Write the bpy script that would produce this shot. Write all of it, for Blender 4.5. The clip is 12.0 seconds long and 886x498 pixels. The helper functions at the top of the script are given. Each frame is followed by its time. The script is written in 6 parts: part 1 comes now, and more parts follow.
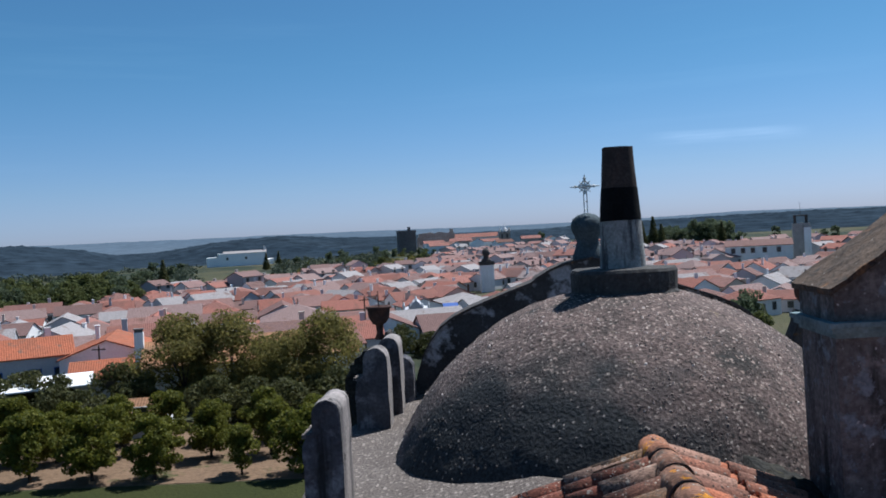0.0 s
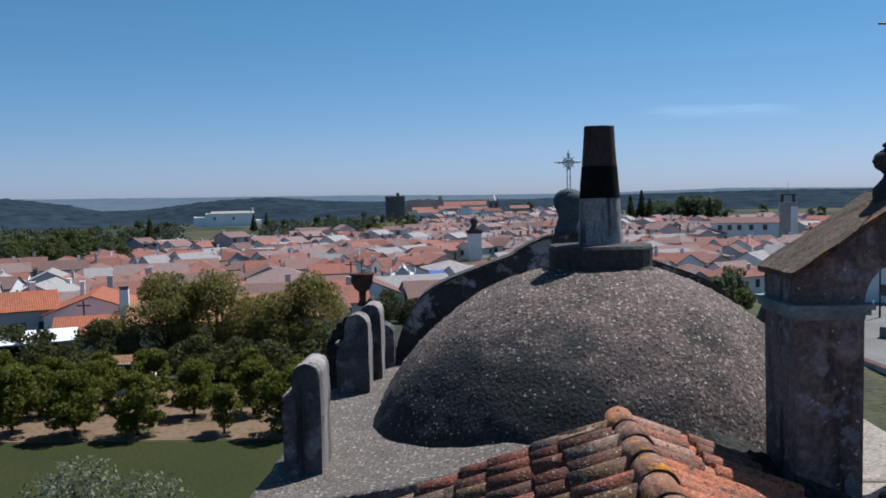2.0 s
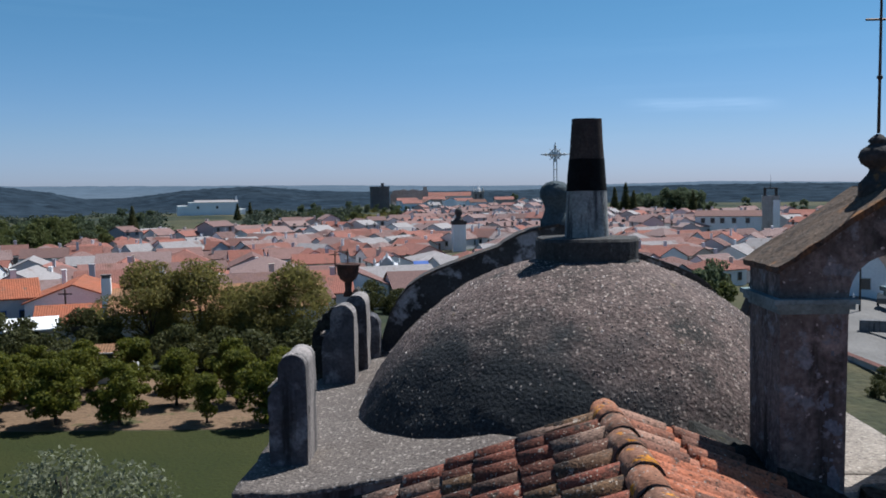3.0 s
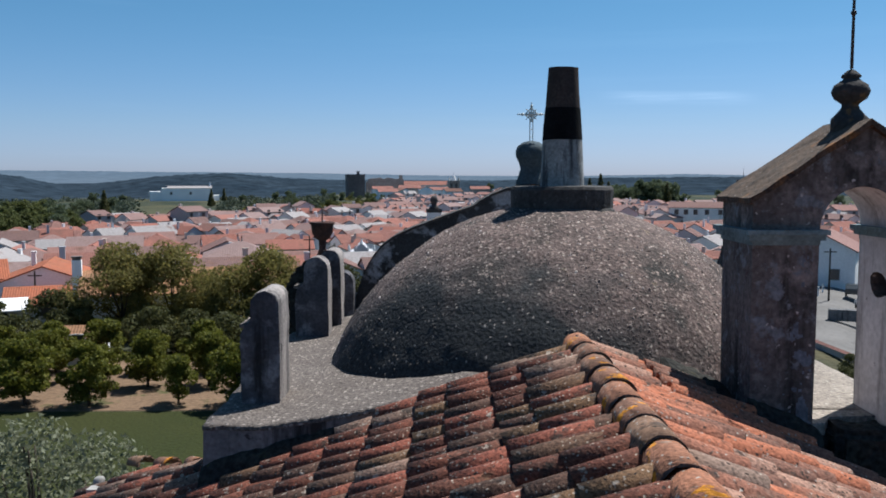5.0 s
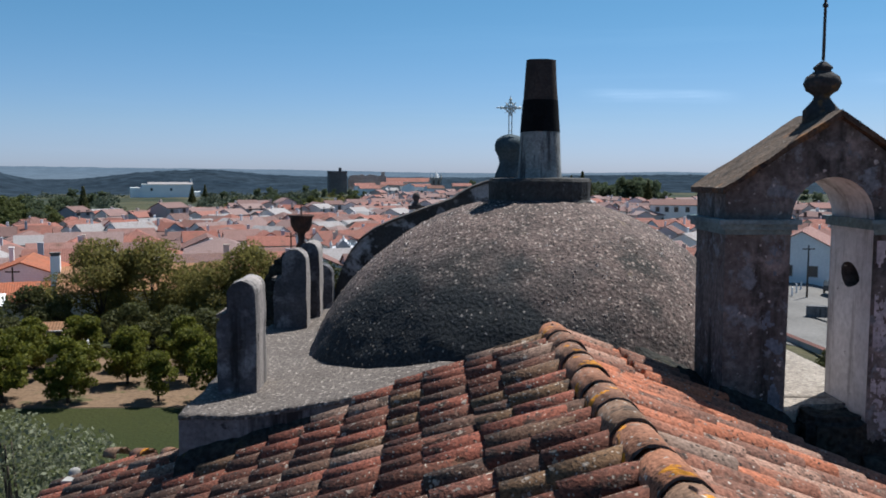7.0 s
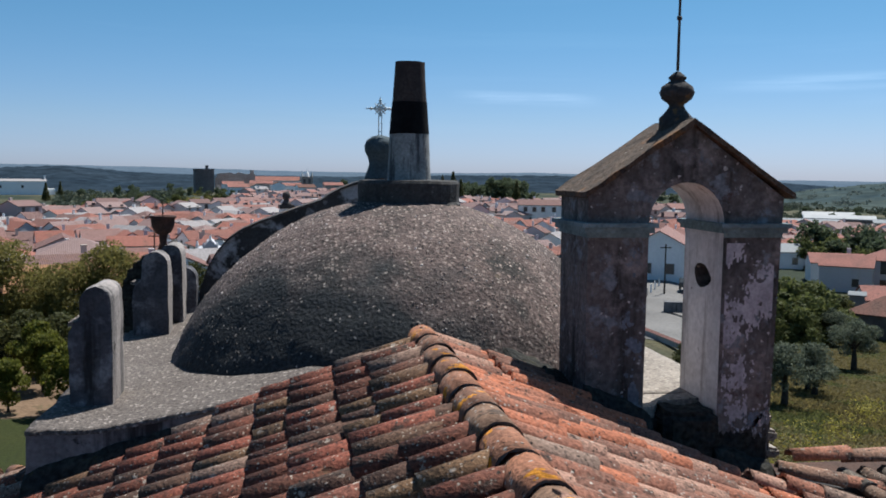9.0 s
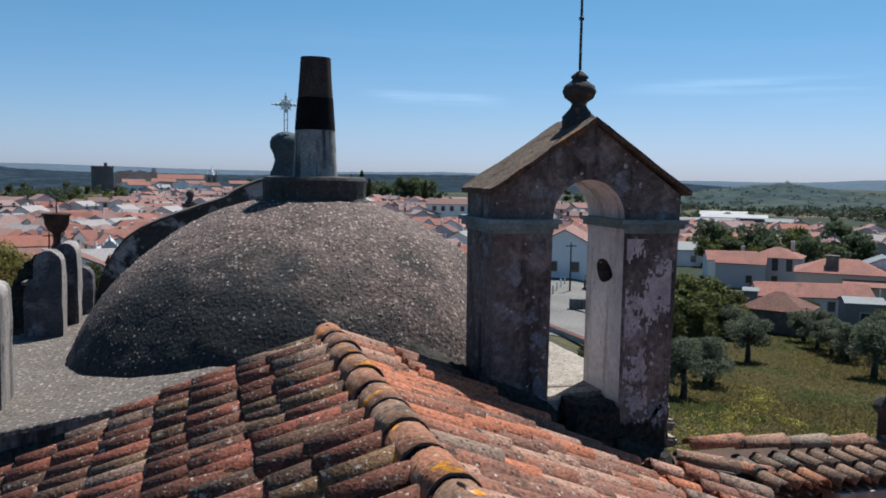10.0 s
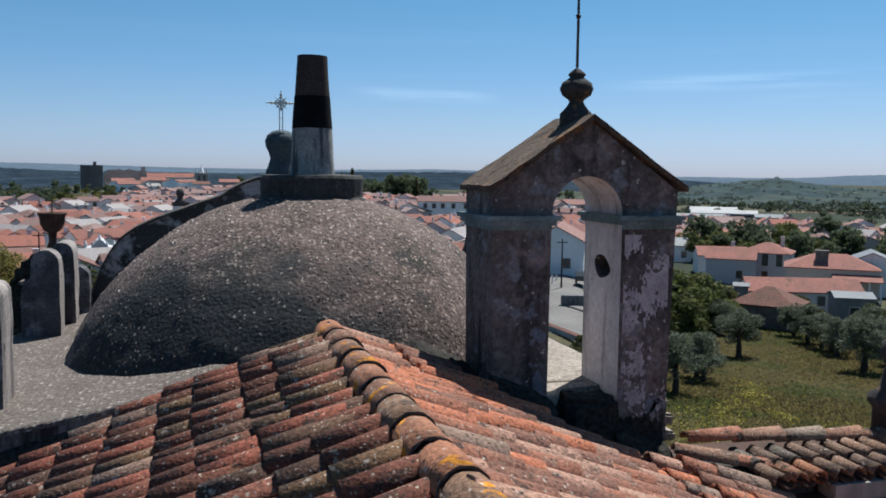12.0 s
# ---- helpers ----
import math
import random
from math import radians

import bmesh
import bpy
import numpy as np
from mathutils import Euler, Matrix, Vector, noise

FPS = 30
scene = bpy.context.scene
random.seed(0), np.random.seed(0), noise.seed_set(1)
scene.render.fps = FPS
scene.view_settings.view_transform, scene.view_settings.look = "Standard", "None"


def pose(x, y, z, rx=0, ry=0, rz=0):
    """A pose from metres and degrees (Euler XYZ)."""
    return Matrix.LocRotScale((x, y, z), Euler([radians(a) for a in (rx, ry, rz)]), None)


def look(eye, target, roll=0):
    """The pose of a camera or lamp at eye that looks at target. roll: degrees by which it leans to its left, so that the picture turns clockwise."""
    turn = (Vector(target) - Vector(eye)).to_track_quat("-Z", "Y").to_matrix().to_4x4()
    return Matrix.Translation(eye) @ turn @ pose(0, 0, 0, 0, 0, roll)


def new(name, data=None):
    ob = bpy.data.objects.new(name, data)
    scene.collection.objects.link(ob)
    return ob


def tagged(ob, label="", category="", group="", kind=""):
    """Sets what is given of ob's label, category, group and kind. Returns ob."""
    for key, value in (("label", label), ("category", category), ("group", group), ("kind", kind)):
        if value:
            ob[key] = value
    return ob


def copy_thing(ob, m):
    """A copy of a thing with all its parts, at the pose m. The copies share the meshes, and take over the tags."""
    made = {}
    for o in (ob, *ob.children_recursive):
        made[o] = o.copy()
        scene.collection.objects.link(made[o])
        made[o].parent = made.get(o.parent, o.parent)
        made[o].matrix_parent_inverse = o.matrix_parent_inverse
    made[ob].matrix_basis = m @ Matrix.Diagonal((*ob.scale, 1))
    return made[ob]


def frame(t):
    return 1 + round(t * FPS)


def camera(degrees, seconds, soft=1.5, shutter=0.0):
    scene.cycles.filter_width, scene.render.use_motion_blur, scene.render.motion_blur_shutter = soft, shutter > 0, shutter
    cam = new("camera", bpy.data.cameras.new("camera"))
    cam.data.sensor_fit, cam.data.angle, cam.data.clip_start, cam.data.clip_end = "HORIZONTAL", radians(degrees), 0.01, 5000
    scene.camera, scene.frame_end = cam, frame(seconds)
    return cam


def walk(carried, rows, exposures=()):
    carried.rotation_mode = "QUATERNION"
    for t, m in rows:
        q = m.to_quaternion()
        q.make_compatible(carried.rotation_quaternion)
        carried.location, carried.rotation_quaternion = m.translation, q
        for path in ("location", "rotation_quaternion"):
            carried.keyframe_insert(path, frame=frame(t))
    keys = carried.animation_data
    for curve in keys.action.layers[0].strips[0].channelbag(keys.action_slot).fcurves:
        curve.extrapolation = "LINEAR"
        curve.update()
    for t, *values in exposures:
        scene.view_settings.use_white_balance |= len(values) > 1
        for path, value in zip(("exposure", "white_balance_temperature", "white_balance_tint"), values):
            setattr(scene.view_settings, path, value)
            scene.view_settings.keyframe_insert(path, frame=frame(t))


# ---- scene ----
cam = camera(54.3, 12.0, soft=1.8)
PATH = [
    (0, (-0.026, 0.331, 14.403), (-0.145, 2.327, 14.358), -3.2),
    (0.5, (-0.035, 0.265, 14.427), (-0.17, 2.259, 14.362), -2.7),
    (1, (-0.024, 0.201, 14.433), (-0.159, 2.194, 14.344), -2.1),
    (1.5, (0.01, 0.172, 14.43), (-0.107, 2.166, 14.324), -1.7),
    (2, (0.044, 0.143, 14.448), (-0.05, 2.137, 14.326), -1.3),
    (2.5, (0.039, 0.13, 14.467), (-0.038, 2.124, 14.333), -1.1),
    (3, (0.019, 0.147, 14.454), (-0.039, 2.141, 14.31), -0.8),
    (3.5, (0.022, 0.167, 14.385), (-0.015, 2.161, 14.232), -0.5),
    (5.5, (0.017, 0.12, 13.984), (0.028, 2.112, 13.812), 0.0),
    (6, (0.018, 0.108, 13.971), (0.043, 2.1, 13.796), 0.0),
    (6.5, (0.043, 0.11, 13.983), (0.078, 2.103, 13.808), 0.1),
    (8.5, (0.073, 0.14, 14.018), (0.232, 2.126, 13.842), 0.4),
    (9, (0.086, 0.161, 14.02), (0.421, 2.125, 13.846), 0.7),
    (9.5, (0.099, 0.171, 13.999), (0.582, 2.104, 13.826), 1.0),
    (10, (0.106, 0.169, 14.001), (0.646, 2.087, 13.828), 1.0),
    (10.5, (0.085, 0.157, 14.005), (0.634, 2.072, 13.83), 0.8),
    (11, (0.058, 0.15, 14.003), (0.612, 2.063, 13.826), 0.7),
    (11.5, (0.021, 0.136, 14.004), (0.578, 2.048, 13.825), 0.7),
    (12, (0.035, 0.143, 14.001), (0.595, 2.055, 13.822), 0.7),
]
walk(cam, [(t, look(eye, target, roll)) for t, eye, target, roll in PATH], exposures=[(t, ev, kelvin, tint) for t, ev, kelvin, tint in ((0, 0.6, 5180, 8.5), (1.0, 0.6, 5200, 8.5), (1.5, 0.55, 5220, 8.5), (3.0, 0.57, 5280, 8), (3.5, 0.66, 5320, 8), (5.5, 0.72, 5400, 7.5), (8.5, 0.72, 5430, 7), (12, 0.72, 5450, 6.5))])

# ---- light and sky ----
SUN_AZ, SUN_EL = radians(46), radians(61)
SUN_DIR = Vector((math.sin(SUN_AZ) * math.cos(SUN_EL), math.cos(SUN_AZ) * math.cos(SUN_EL), math.sin(SUN_EL)))
sky_world = bpy.data.worlds.new("sky")
scene.world = sky_world
sky_world.use_nodes = True
wn = sky_world.node_tree
wn.nodes.clear()
sky_tex = wn.nodes.new("ShaderNodeTexSky")
sky_tex.sky_type = 'NISHITA'
sky_tex.sun_disc = False
sky_tex.sun_elevation = math.asin(SUN_DIR.z)
sky_tex.sun_rotation = math.atan2(SUN_DIR.x, SUN_DIR.y)
sky_tex.altitude = 250
sky_tex.air_density = 0.8
sky_tex.dust_density = 0.45
sky_tex.ozone_density = 2.8
w_bg = wn.nodes.new("ShaderNodeBackground")
w_bg.inputs["Strength"].default_value = 0.05
w_out = wn.nodes.new("ShaderNodeOutputWorld")
# thin streaks of high cloud
w_co, w_map, w_no = wn.nodes.new("ShaderNodeTexCoord"), wn.nodes.new("ShaderNodeMapping"), wn.nodes.new("ShaderNodeTexNoise")
w_map.inputs["Scale"].default_value = (1.3, 1.3, 24)
w_map.inputs["Location"].default_value = (0.7, 0.2, 0.45)
w_map.inputs["Rotation"].default_value = (0.06, 0.03, 0)
w_no.inputs["Scale"].default_value, w_no.inputs["Detail"].default_value, w_no.inputs["Roughness"].default_value = 1.6, 7, 0.6
w_rng, w_mix = wn.nodes.new("ShaderNodeMapRange"), wn.nodes.new("ShaderNodeMix")
w_rng.inputs["From Min"].default_value, w_rng.inputs["From Max"].default_value = 0.55, 0.76
w_rng.inputs["To Max"].default_value = 0.2
w_mix.data_type = 'RGBA'
w_mix.inputs[7].default_value = (17.0, 17.4, 18.0, 1)
wn.links.new(w_co.outputs["Generated"], w_map.inputs["Vector"])
wn.links.new(w_map.outputs[0], w_no.inputs["Vector"])
wn.links.new(w_no.outputs["Fac"], w_rng.inputs["Value"])
w_dir = wn.nodes.new("ShaderNodeSeparateXYZ")
wn.links.new(w_co.outputs["Generated"], w_dir.inputs[0])


def sky_math(op, a, b=None, c=None):
    n = wn.nodes.new("ShaderNodeMath")
    n.operation = op
    for sock, v in zip(n.inputs, (a, b, c)):
        if isinstance(v, (int, float)):
            sock.default_value = v
        elif v is not None:
            wn.links.new(v, sock)
    return n.outputs[0]


def sky_ramp(v, a, b):
    n = wn.nodes.new("ShaderNodeMapRange")
    n.interpolation_type = 'SMOOTHSTEP'
    n.inputs["From Min"].default_value, n.inputs["From Max"].default_value = a, b
    wn.links.new(v, n.inputs["Value"])
    return n.outputs[0]


w_az = sky_math('ARCTAN2', w_dir.outputs[0], w_dir.outputs[1])
w_cloud = sky_math('MULTIPLY', w_rng.outputs[0], 0.08)
# wisps: azimuth from and to, elevation, tilt, half height, all in degrees, and strength
for az0, az1, el, tilt, half, much in ((9.5, 20.5, 4.9, -0.03, 0.55, 0.2), (25, 52, 5.8, 0.01, 0.7, 0.17), (33, 56, 4.6, 0.0, 0.6, 0.1)):
    mid = radians((az0 + az1) / 2)
    wide = radians((az1 - az0) / 2)
    along = sky_ramp(sky_math('ABSOLUTE', sky_math('SUBTRACT', w_az, mid)), wide, wide * 0.35)
    line = sky_math('MULTIPLY_ADD', sky_math('SUBTRACT', w_az, mid), tilt, math.sin(radians(el)))
    across = sky_ramp(sky_math('ABSOLUTE', sky_math('SUBTRACT', w_dir.outputs[2], line)), radians(half), 0.0)
    grain_s = sky_ramp(w_no.outputs["Fac"], 0.36, 0.62)
    w_cloud = sky_math('ADD', w_cloud, sky_math('MULTIPLY', sky_math('MULTIPLY', along, across), sky_math('MULTIPLY', grain_s, much)))
wn.links.new(w_cloud, w_mix.inputs[0])
wn.links.new(sky_tex.outputs["Color"], w_mix.inputs[6])
# clear blue above, lavender summer haze low over the horizon, all round
w_sep, w_low, w_tint = wn.nodes.new("ShaderNodeSeparateXYZ"), wn.nodes.new("ShaderNodeMapRange"), wn.nodes.new("ShaderNodeMix")
wn.links.new(w_co.outputs["Generated"], w_sep.inputs[0])
w_low.interpolation_type = 'SMOOTHSTEP'
w_low.inputs["From Min"].default_value, w_low.inputs["From Max"].default_value = 0.22, 0.0
wn.links.new(w_sep.outputs[2], w_low.inputs["Value"])
w_hue = wn.nodes.new("ShaderNodeMix")
w_hue.data_type = 'RGBA'
w_hue.inputs[6].default_value, w_hue.inputs[7].default_value = (0.85, 1.11, 1.045, 1), (1.045, 0.99, 1.07, 1)
wn.links.new(w_low.outputs[0], w_hue.inputs[0])
w_rim = wn.nodes.new("ShaderNodeMix")
w_rim.data_type = 'RGBA'
w_rim.inputs[7].default_value = (0.975, 0.965, 1.18, 1)
wn.links.new(w_hue.outputs[2], w_rim.inputs[6])
wn.links.new(sky_ramp(w_dir.outputs[2], 0.065, 0.0), w_rim.inputs[0])
w_tint.data_type, w_tint.blend_type = 'RGBA', 'MULTIPLY'
w_tint.inputs[0].default_value = 1.0
wn.links.new(w_mix.outputs[2], w_tint.inputs[6])
wn.links.new(w_rim.outputs[2], w_tint.inputs[7])
wn.links.new(w_tint.outputs[2], w_bg.inputs["Color"])
wn.links.new(w_bg.outputs[0], w_out.inputs["Surface"])

sun_data = bpy.data.lights.new("sun", 'SUN')
sun_data.energy = 5.0
sun_data.angle = radians(0.5)
sun_data.color = (1.0, 0.87, 0.70)
sun = new("sun", sun_data)
sun.matrix_world = look((40, 40, 120), Vector((40, 40, 120)) - SUN_DIR)

rng = random.Random(7)


# ---- materials ----
def surf(name, base, vary, scale=2.0, rough=0.9, bump=0.3, grain=40.0, grain_amt=0.25, spots=(), rnd=None,
         island=None, metal=0.0, wave=None, spec=0.25):
    """A weathered surface: base to vary by large noise, fine grain, stains with a shape of their own, and placed dark
    blots.
    spots: rows of (colour, scale, threshold, softness, kind), for kind fleck (colour, scale, radius, share left bare,
    kind); rnd: colour mixed in by the object's random number."""
    m = bpy.data.materials.new(name)
    m.use_nodes = True
    nt = m.node_tree
    nt.nodes.clear()
    N, L = nt.nodes.new, nt.links.new
    out, bs = N("ShaderNodeOutputMaterial"), N("ShaderNodeBsdfPrincipled")
    L(bs.outputs[0], out.inputs[0])
    bs.inputs["Roughness"].default_value = rough
    bs.inputs["Metallic"].default_value = metal
    bs.inputs["Specular IOR Level"].default_value = spec
    geo, info = N("ShaderNodeNewGeometry"), N("ShaderNodeObjectInfo")
    big = N("ShaderNodeTexNoise")
    big.inputs["Scale"].default_value, big.inputs["Detail"].default_value = scale, 6
    L(geo.outputs["Position"], big.inputs["Vector"])
    ramp = N("ShaderNodeMapRange")
    ramp.inputs["From Min"].default_value, ramp.inputs["From Max"].default_value = 0.35, 0.65
    L(big.outputs["Fac"], ramp.inputs["Value"])

    def mix(fac, a, b, blend='MIX'):
        n = N("ShaderNodeMix")
        n.data_type, n.blend_type = 'RGBA', blend
        for sock, v in ((n.inputs[0], fac), (n.inputs[6], a), (n.inputs[7], b)):
            if isinstance(v, (int, float)):
                sock.default_value = v
            elif isinstance(v, tuple):
                sock.default_value = (*v, 1)
            else:
                L(v, sock)
        return n.outputs[2]
    col = mix(ramp.outputs[0], base, vary)
    if rnd:
        for colour, lo, hi in rnd:
            r = N("ShaderNodeMapRange")
            r.inputs["From Min"].default_value, r.inputs["From Max"].default_value = lo, hi
            L(info.outputs["Random"] if island is None else geo.outputs["Random Per Island"], r.inputs["Value"])
            col = mix(r.outputs[0], col, colour)
    fine = N("ShaderNodeTexNoise")
    fine.inputs["Scale"].default_value, fine.inputs["Detail"].default_value = grain, 4
    L(geo.outputs["Position"], fine.inputs["Vector"])
    for colour, s, thr, soft, kind in spots:
        if kind == 'cell':
            t = N("ShaderNodeTexVoronoi")
            t.inputs["Scale"].default_value = s
            t.inputs["Randomness"].default_value = 1.0
            L(geo.outputs["Position"], t.inputs["Vector"])
            src = t.outputs["Distance"]
            a, b = thr + soft, thr
        elif kind in ('n', 'drip'):
            t = N("ShaderNodeTexNoise")
            t.inputs["Scale"].default_value, t.inputs["Detail"].default_value = s, 5
            t.inputs["Roughness"].default_value = 0.65
            off = N("ShaderNodeVectorMath")
            off.inputs[1].default_value = (s * 3.7, thr * 91, soft * 57)
            L(geo.outputs["Position"], off.inputs[0])
            if kind == 'drip':
                off2 = N("ShaderNodeVectorMath")
                off2.operation = 'MULTIPLY'
                off2.inputs[1].default_value = (1, 1, 0.12)
                L(off.outputs[0], off2.inputs[0])
                off = off2
            L(off.outputs[0], t.inputs["Vector"])
            src = t.outputs["Fac"]
            a, b = thr, thr + soft
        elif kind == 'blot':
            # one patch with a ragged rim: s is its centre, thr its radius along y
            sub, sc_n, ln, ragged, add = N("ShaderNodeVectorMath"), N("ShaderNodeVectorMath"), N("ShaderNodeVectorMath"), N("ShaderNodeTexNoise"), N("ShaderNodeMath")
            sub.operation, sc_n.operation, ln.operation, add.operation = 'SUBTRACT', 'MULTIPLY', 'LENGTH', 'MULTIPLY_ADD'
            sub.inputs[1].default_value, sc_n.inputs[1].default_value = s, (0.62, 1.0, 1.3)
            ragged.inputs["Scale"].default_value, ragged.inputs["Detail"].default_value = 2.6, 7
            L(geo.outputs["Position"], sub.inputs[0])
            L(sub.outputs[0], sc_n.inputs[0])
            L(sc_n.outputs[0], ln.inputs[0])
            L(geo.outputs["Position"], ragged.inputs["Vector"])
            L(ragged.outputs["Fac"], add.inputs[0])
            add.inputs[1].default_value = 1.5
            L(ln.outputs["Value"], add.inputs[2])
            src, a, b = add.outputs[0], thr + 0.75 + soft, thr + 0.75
        elif kind == 'fleck':
            t = N("ShaderNodeTexVoronoi")
            t.inputs["Scale"].default_value = s
            wob = N("ShaderNodeVectorMath")
            wob.operation = 'MULTIPLY_ADD'
            wob.inputs[1].default_value = (1.2 / s,) * 3
            L(fine.outputs["Color"], wob.inputs[0])
            L(geo.outputs["Position"], wob.inputs[2])
            L(wob.outputs[0], t.inputs["Vector"])
            some = N("ShaderNodeMath")
            some.operation = 'GREATER_THAN'
            some.inputs[1].default_value = soft
            sep = N("ShaderNodeSeparateColor")
            L(t.outputs["Color"], sep.inputs[0])
            L(sep.outputs[0], some.inputs[0])
            near = N("ShaderNodeMapRange")
            near.inputs["From Min"].default_value, near.inputs["From Max"].default_value = thr + 0.12, thr
            L(t.outputs["Distance"], near.inputs["Value"])
            both = N("ShaderNodeMath")
            both.operation = 'MULTIPLY'
            L(some.outputs[0], both.inputs[0])
            L(near.outputs[0], both.inputs[1])
            col = mix(both.outputs[0], col, colour)
            continue
        r = N("ShaderNodeMapRange")
        r.inputs["From Min"].default_value, r.inputs["From Max"].default_value = a, b
        L(src, r.inputs["Value"])
        col = mix(r.outputs[0], col, colour)
    gm = N("ShaderNodeMapRange")
    gm.inputs["From Min"].default_value, gm.inputs["From Max"].default_value = 0.3, 0.7
    gm.inputs["To Min"].default_value, gm.inputs["To Max"].default_value = 1 - grain_amt, 1 + grain_amt
    L(fine.outputs["Fac"], gm.inputs["Value"])
    comb = N("ShaderNodeCombineColor")
    for k in range(3):
        L(gm.outputs[0], comb.inputs[k])
    col = mix(1.0, col, comb.outputs[0], 'MULTIPLY')
    L(col, bs.inputs["Base Color"])
    bp = N("ShaderNodeBump")
    bp.inputs["Strength"].default_value = bump
    bp.inputs["Distance"].default_value = 0.6 / grain
    L(fine.outputs["Fac"], bp.inputs["Height"])
    if wave:
        axis, ws, wd = wave
        tc, wv, bp2 = N("ShaderNodeTexCoord"), N("ShaderNodeTexWave"), N("ShaderNodeBump")
        wv.bands_direction = axis
        wv.inputs["Scale"].default_value, wv.inputs["Distortion"].default_value = ws, 0.6
        L(tc.outputs["Object"], wv.inputs["Vector"])
        bp2.inputs["Strength"].default_value, bp2.inputs["Distance"].default_value = 0.8, wd
        L(wv.outputs["Fac"], bp2.inputs["Height"])
        L(bp.outputs[0], bp2.inputs["Normal"])
        bp = bp2
    L(bp.outputs[0], bs.inputs["Normal"])
    return m


def leafy(name, a, b, trans=0.25):
    """Foliage: colour by leaf, some light passing through."""
    m = bpy.data.materials.new(name)
    m.use_nodes = True
    nt = m.node_tree
    bs = nt.nodes["Principled BSDF"]
    geo = nt.nodes.new("ShaderNodeNewGeometry")
    mx = nt.nodes.new("ShaderNodeMix")
    mx.data_type = 'RGBA'
    mx.inputs[6].default_value, mx.inputs[7].default_value = (*a, 1), (*b, 1)
    nt.links.new(geo.outputs["Random Per Island"], mx.inputs[0])
    nt.links.new(mx.outputs[2], bs.inputs["Base Color"])
    bs.inputs["Roughness"].default_value = 0.7
    bs.inputs["Specular IOR Level"].default_value = 0.2
    tr = nt.nodes.new("ShaderNodeBsdfTranslucent")
    nt.links.new(mx.outputs[2], tr.inputs[0])
    ms = nt.nodes.new("ShaderNodeMixShader")
    ms.inputs[0].default_value = trans
    nt.links.new(bs.outputs[0], ms.inputs[1])
    nt.links.new(tr.outputs[0], ms.inputs[2])
    nt.links.new(ms.outputs[0], nt.nodes["Material Output"].inputs[0])
    return m


# the blot darkens the dome's low front: lichen and shade painted in together
M_DOME = surf("pebbled_mortar", (0.128, 0.093, 0.083), (0.088, 0.067, 0.061), 1.3, 0.95, 0.7, 34, 0.5,
              spots=[((0.034, 0.031, 0.029), 1.0, 0.5, 0.14, 'n'), ((0.032, 0.028, 0.026), 26, 0.26, 0.5, 'fleck'),
                     ((0.24, 0.185, 0.16), 22, 0.27, 0.62, 'fleck'), ((0.34, 0.28, 0.245), 30, 0.24, 0.78, 'fleck'),
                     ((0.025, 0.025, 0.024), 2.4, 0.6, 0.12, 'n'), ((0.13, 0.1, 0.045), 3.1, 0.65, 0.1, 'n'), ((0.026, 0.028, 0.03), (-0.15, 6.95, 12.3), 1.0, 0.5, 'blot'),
                     ((0.28, 0.24, 0.21), 27, 0.2, 0.86, 'fleck')])
# same blot, so the pebbles darken with that painted shade
M_PEBBLE = surf("pale_lichened_pebble", (0.24, 0.185, 0.165), (0.165, 0.128, 0.114), 9, 0.95, 0.4, 60, 0.3, island=True,
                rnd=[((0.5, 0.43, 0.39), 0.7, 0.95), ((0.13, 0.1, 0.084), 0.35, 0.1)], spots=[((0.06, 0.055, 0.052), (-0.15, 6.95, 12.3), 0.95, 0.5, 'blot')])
# near-black for mossy masonry, and for shade filled in beside the belfry
M_MOSS_SHADE = surf("black_moss_and_shade", (0.026, 0.026, 0.026), (0.042, 0.04, 0.034), 7, 1.0, 0.9, 26, 0.5,
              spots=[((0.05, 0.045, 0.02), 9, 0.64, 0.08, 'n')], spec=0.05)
M_BLUEFLAKE = surf("blue_grey_limewash_remnant", (0.16, 0.18, 0.22), (0.1, 0.115, 0.14), 9, 0.9, 0.3, 40, 0.3)
M_TERRACE = surf("gravel_mortar", (0.102, 0.086, 0.077), (0.123, 0.105, 0.094), 1.6, 0.95, 0.9, 40, 0.5,
                 spots=[((0.07, 0.06, 0.055), 30, 0.3, 0.6, 'fleck'), ((0.27, 0.235, 0.21), 26, 0.3, 0.66, 'fleck'), ((0.12, 0.1, 0.085), 3.0, 0.6, 0.12, 'n')])
M_APRON = surf("pale_lime_mortar", (0.27, 0.235, 0.2), (0.22, 0.19, 0.162), 2.0, 0.95, 0.6, 34, 0.35,
               spots=[((0.15, 0.13, 0.11), 5, 0.6, 0.1, 'n'), ((0.12, 0.1, 0.09), 30, 0.26, 0.7, 'fleck'), ((0.36, 0.33, 0.29), 26, 0.26, 0.75, 'fleck')])
M_PLASTER = surf("stained_plaster", (0.158, 0.154, 0.158), (0.106, 0.106, 0.11), 2.5, 0.9, 0.4, 30, 0.2,
                 spots=[((0.0432, 0.0432, 0.0456), 3.0, 0.5, 0.14, 'drip'), ((0.24, 0.23, 0.226), 6, 0.6, 0.06, 'n')])
M_PARAPET = surf("blackened_parapet_plaster", (0.2, 0.19, 0.195), (0.15, 0.143, 0.148), 2.2, 0.9, 0.4, 30, 0.25,
                 spots=[((0.03, 0.029, 0.03), 3.4, 0.53, 0.1, 'drip'), ((0.05, 0.048, 0.05), 7, 0.6, 0.06, 'n')])
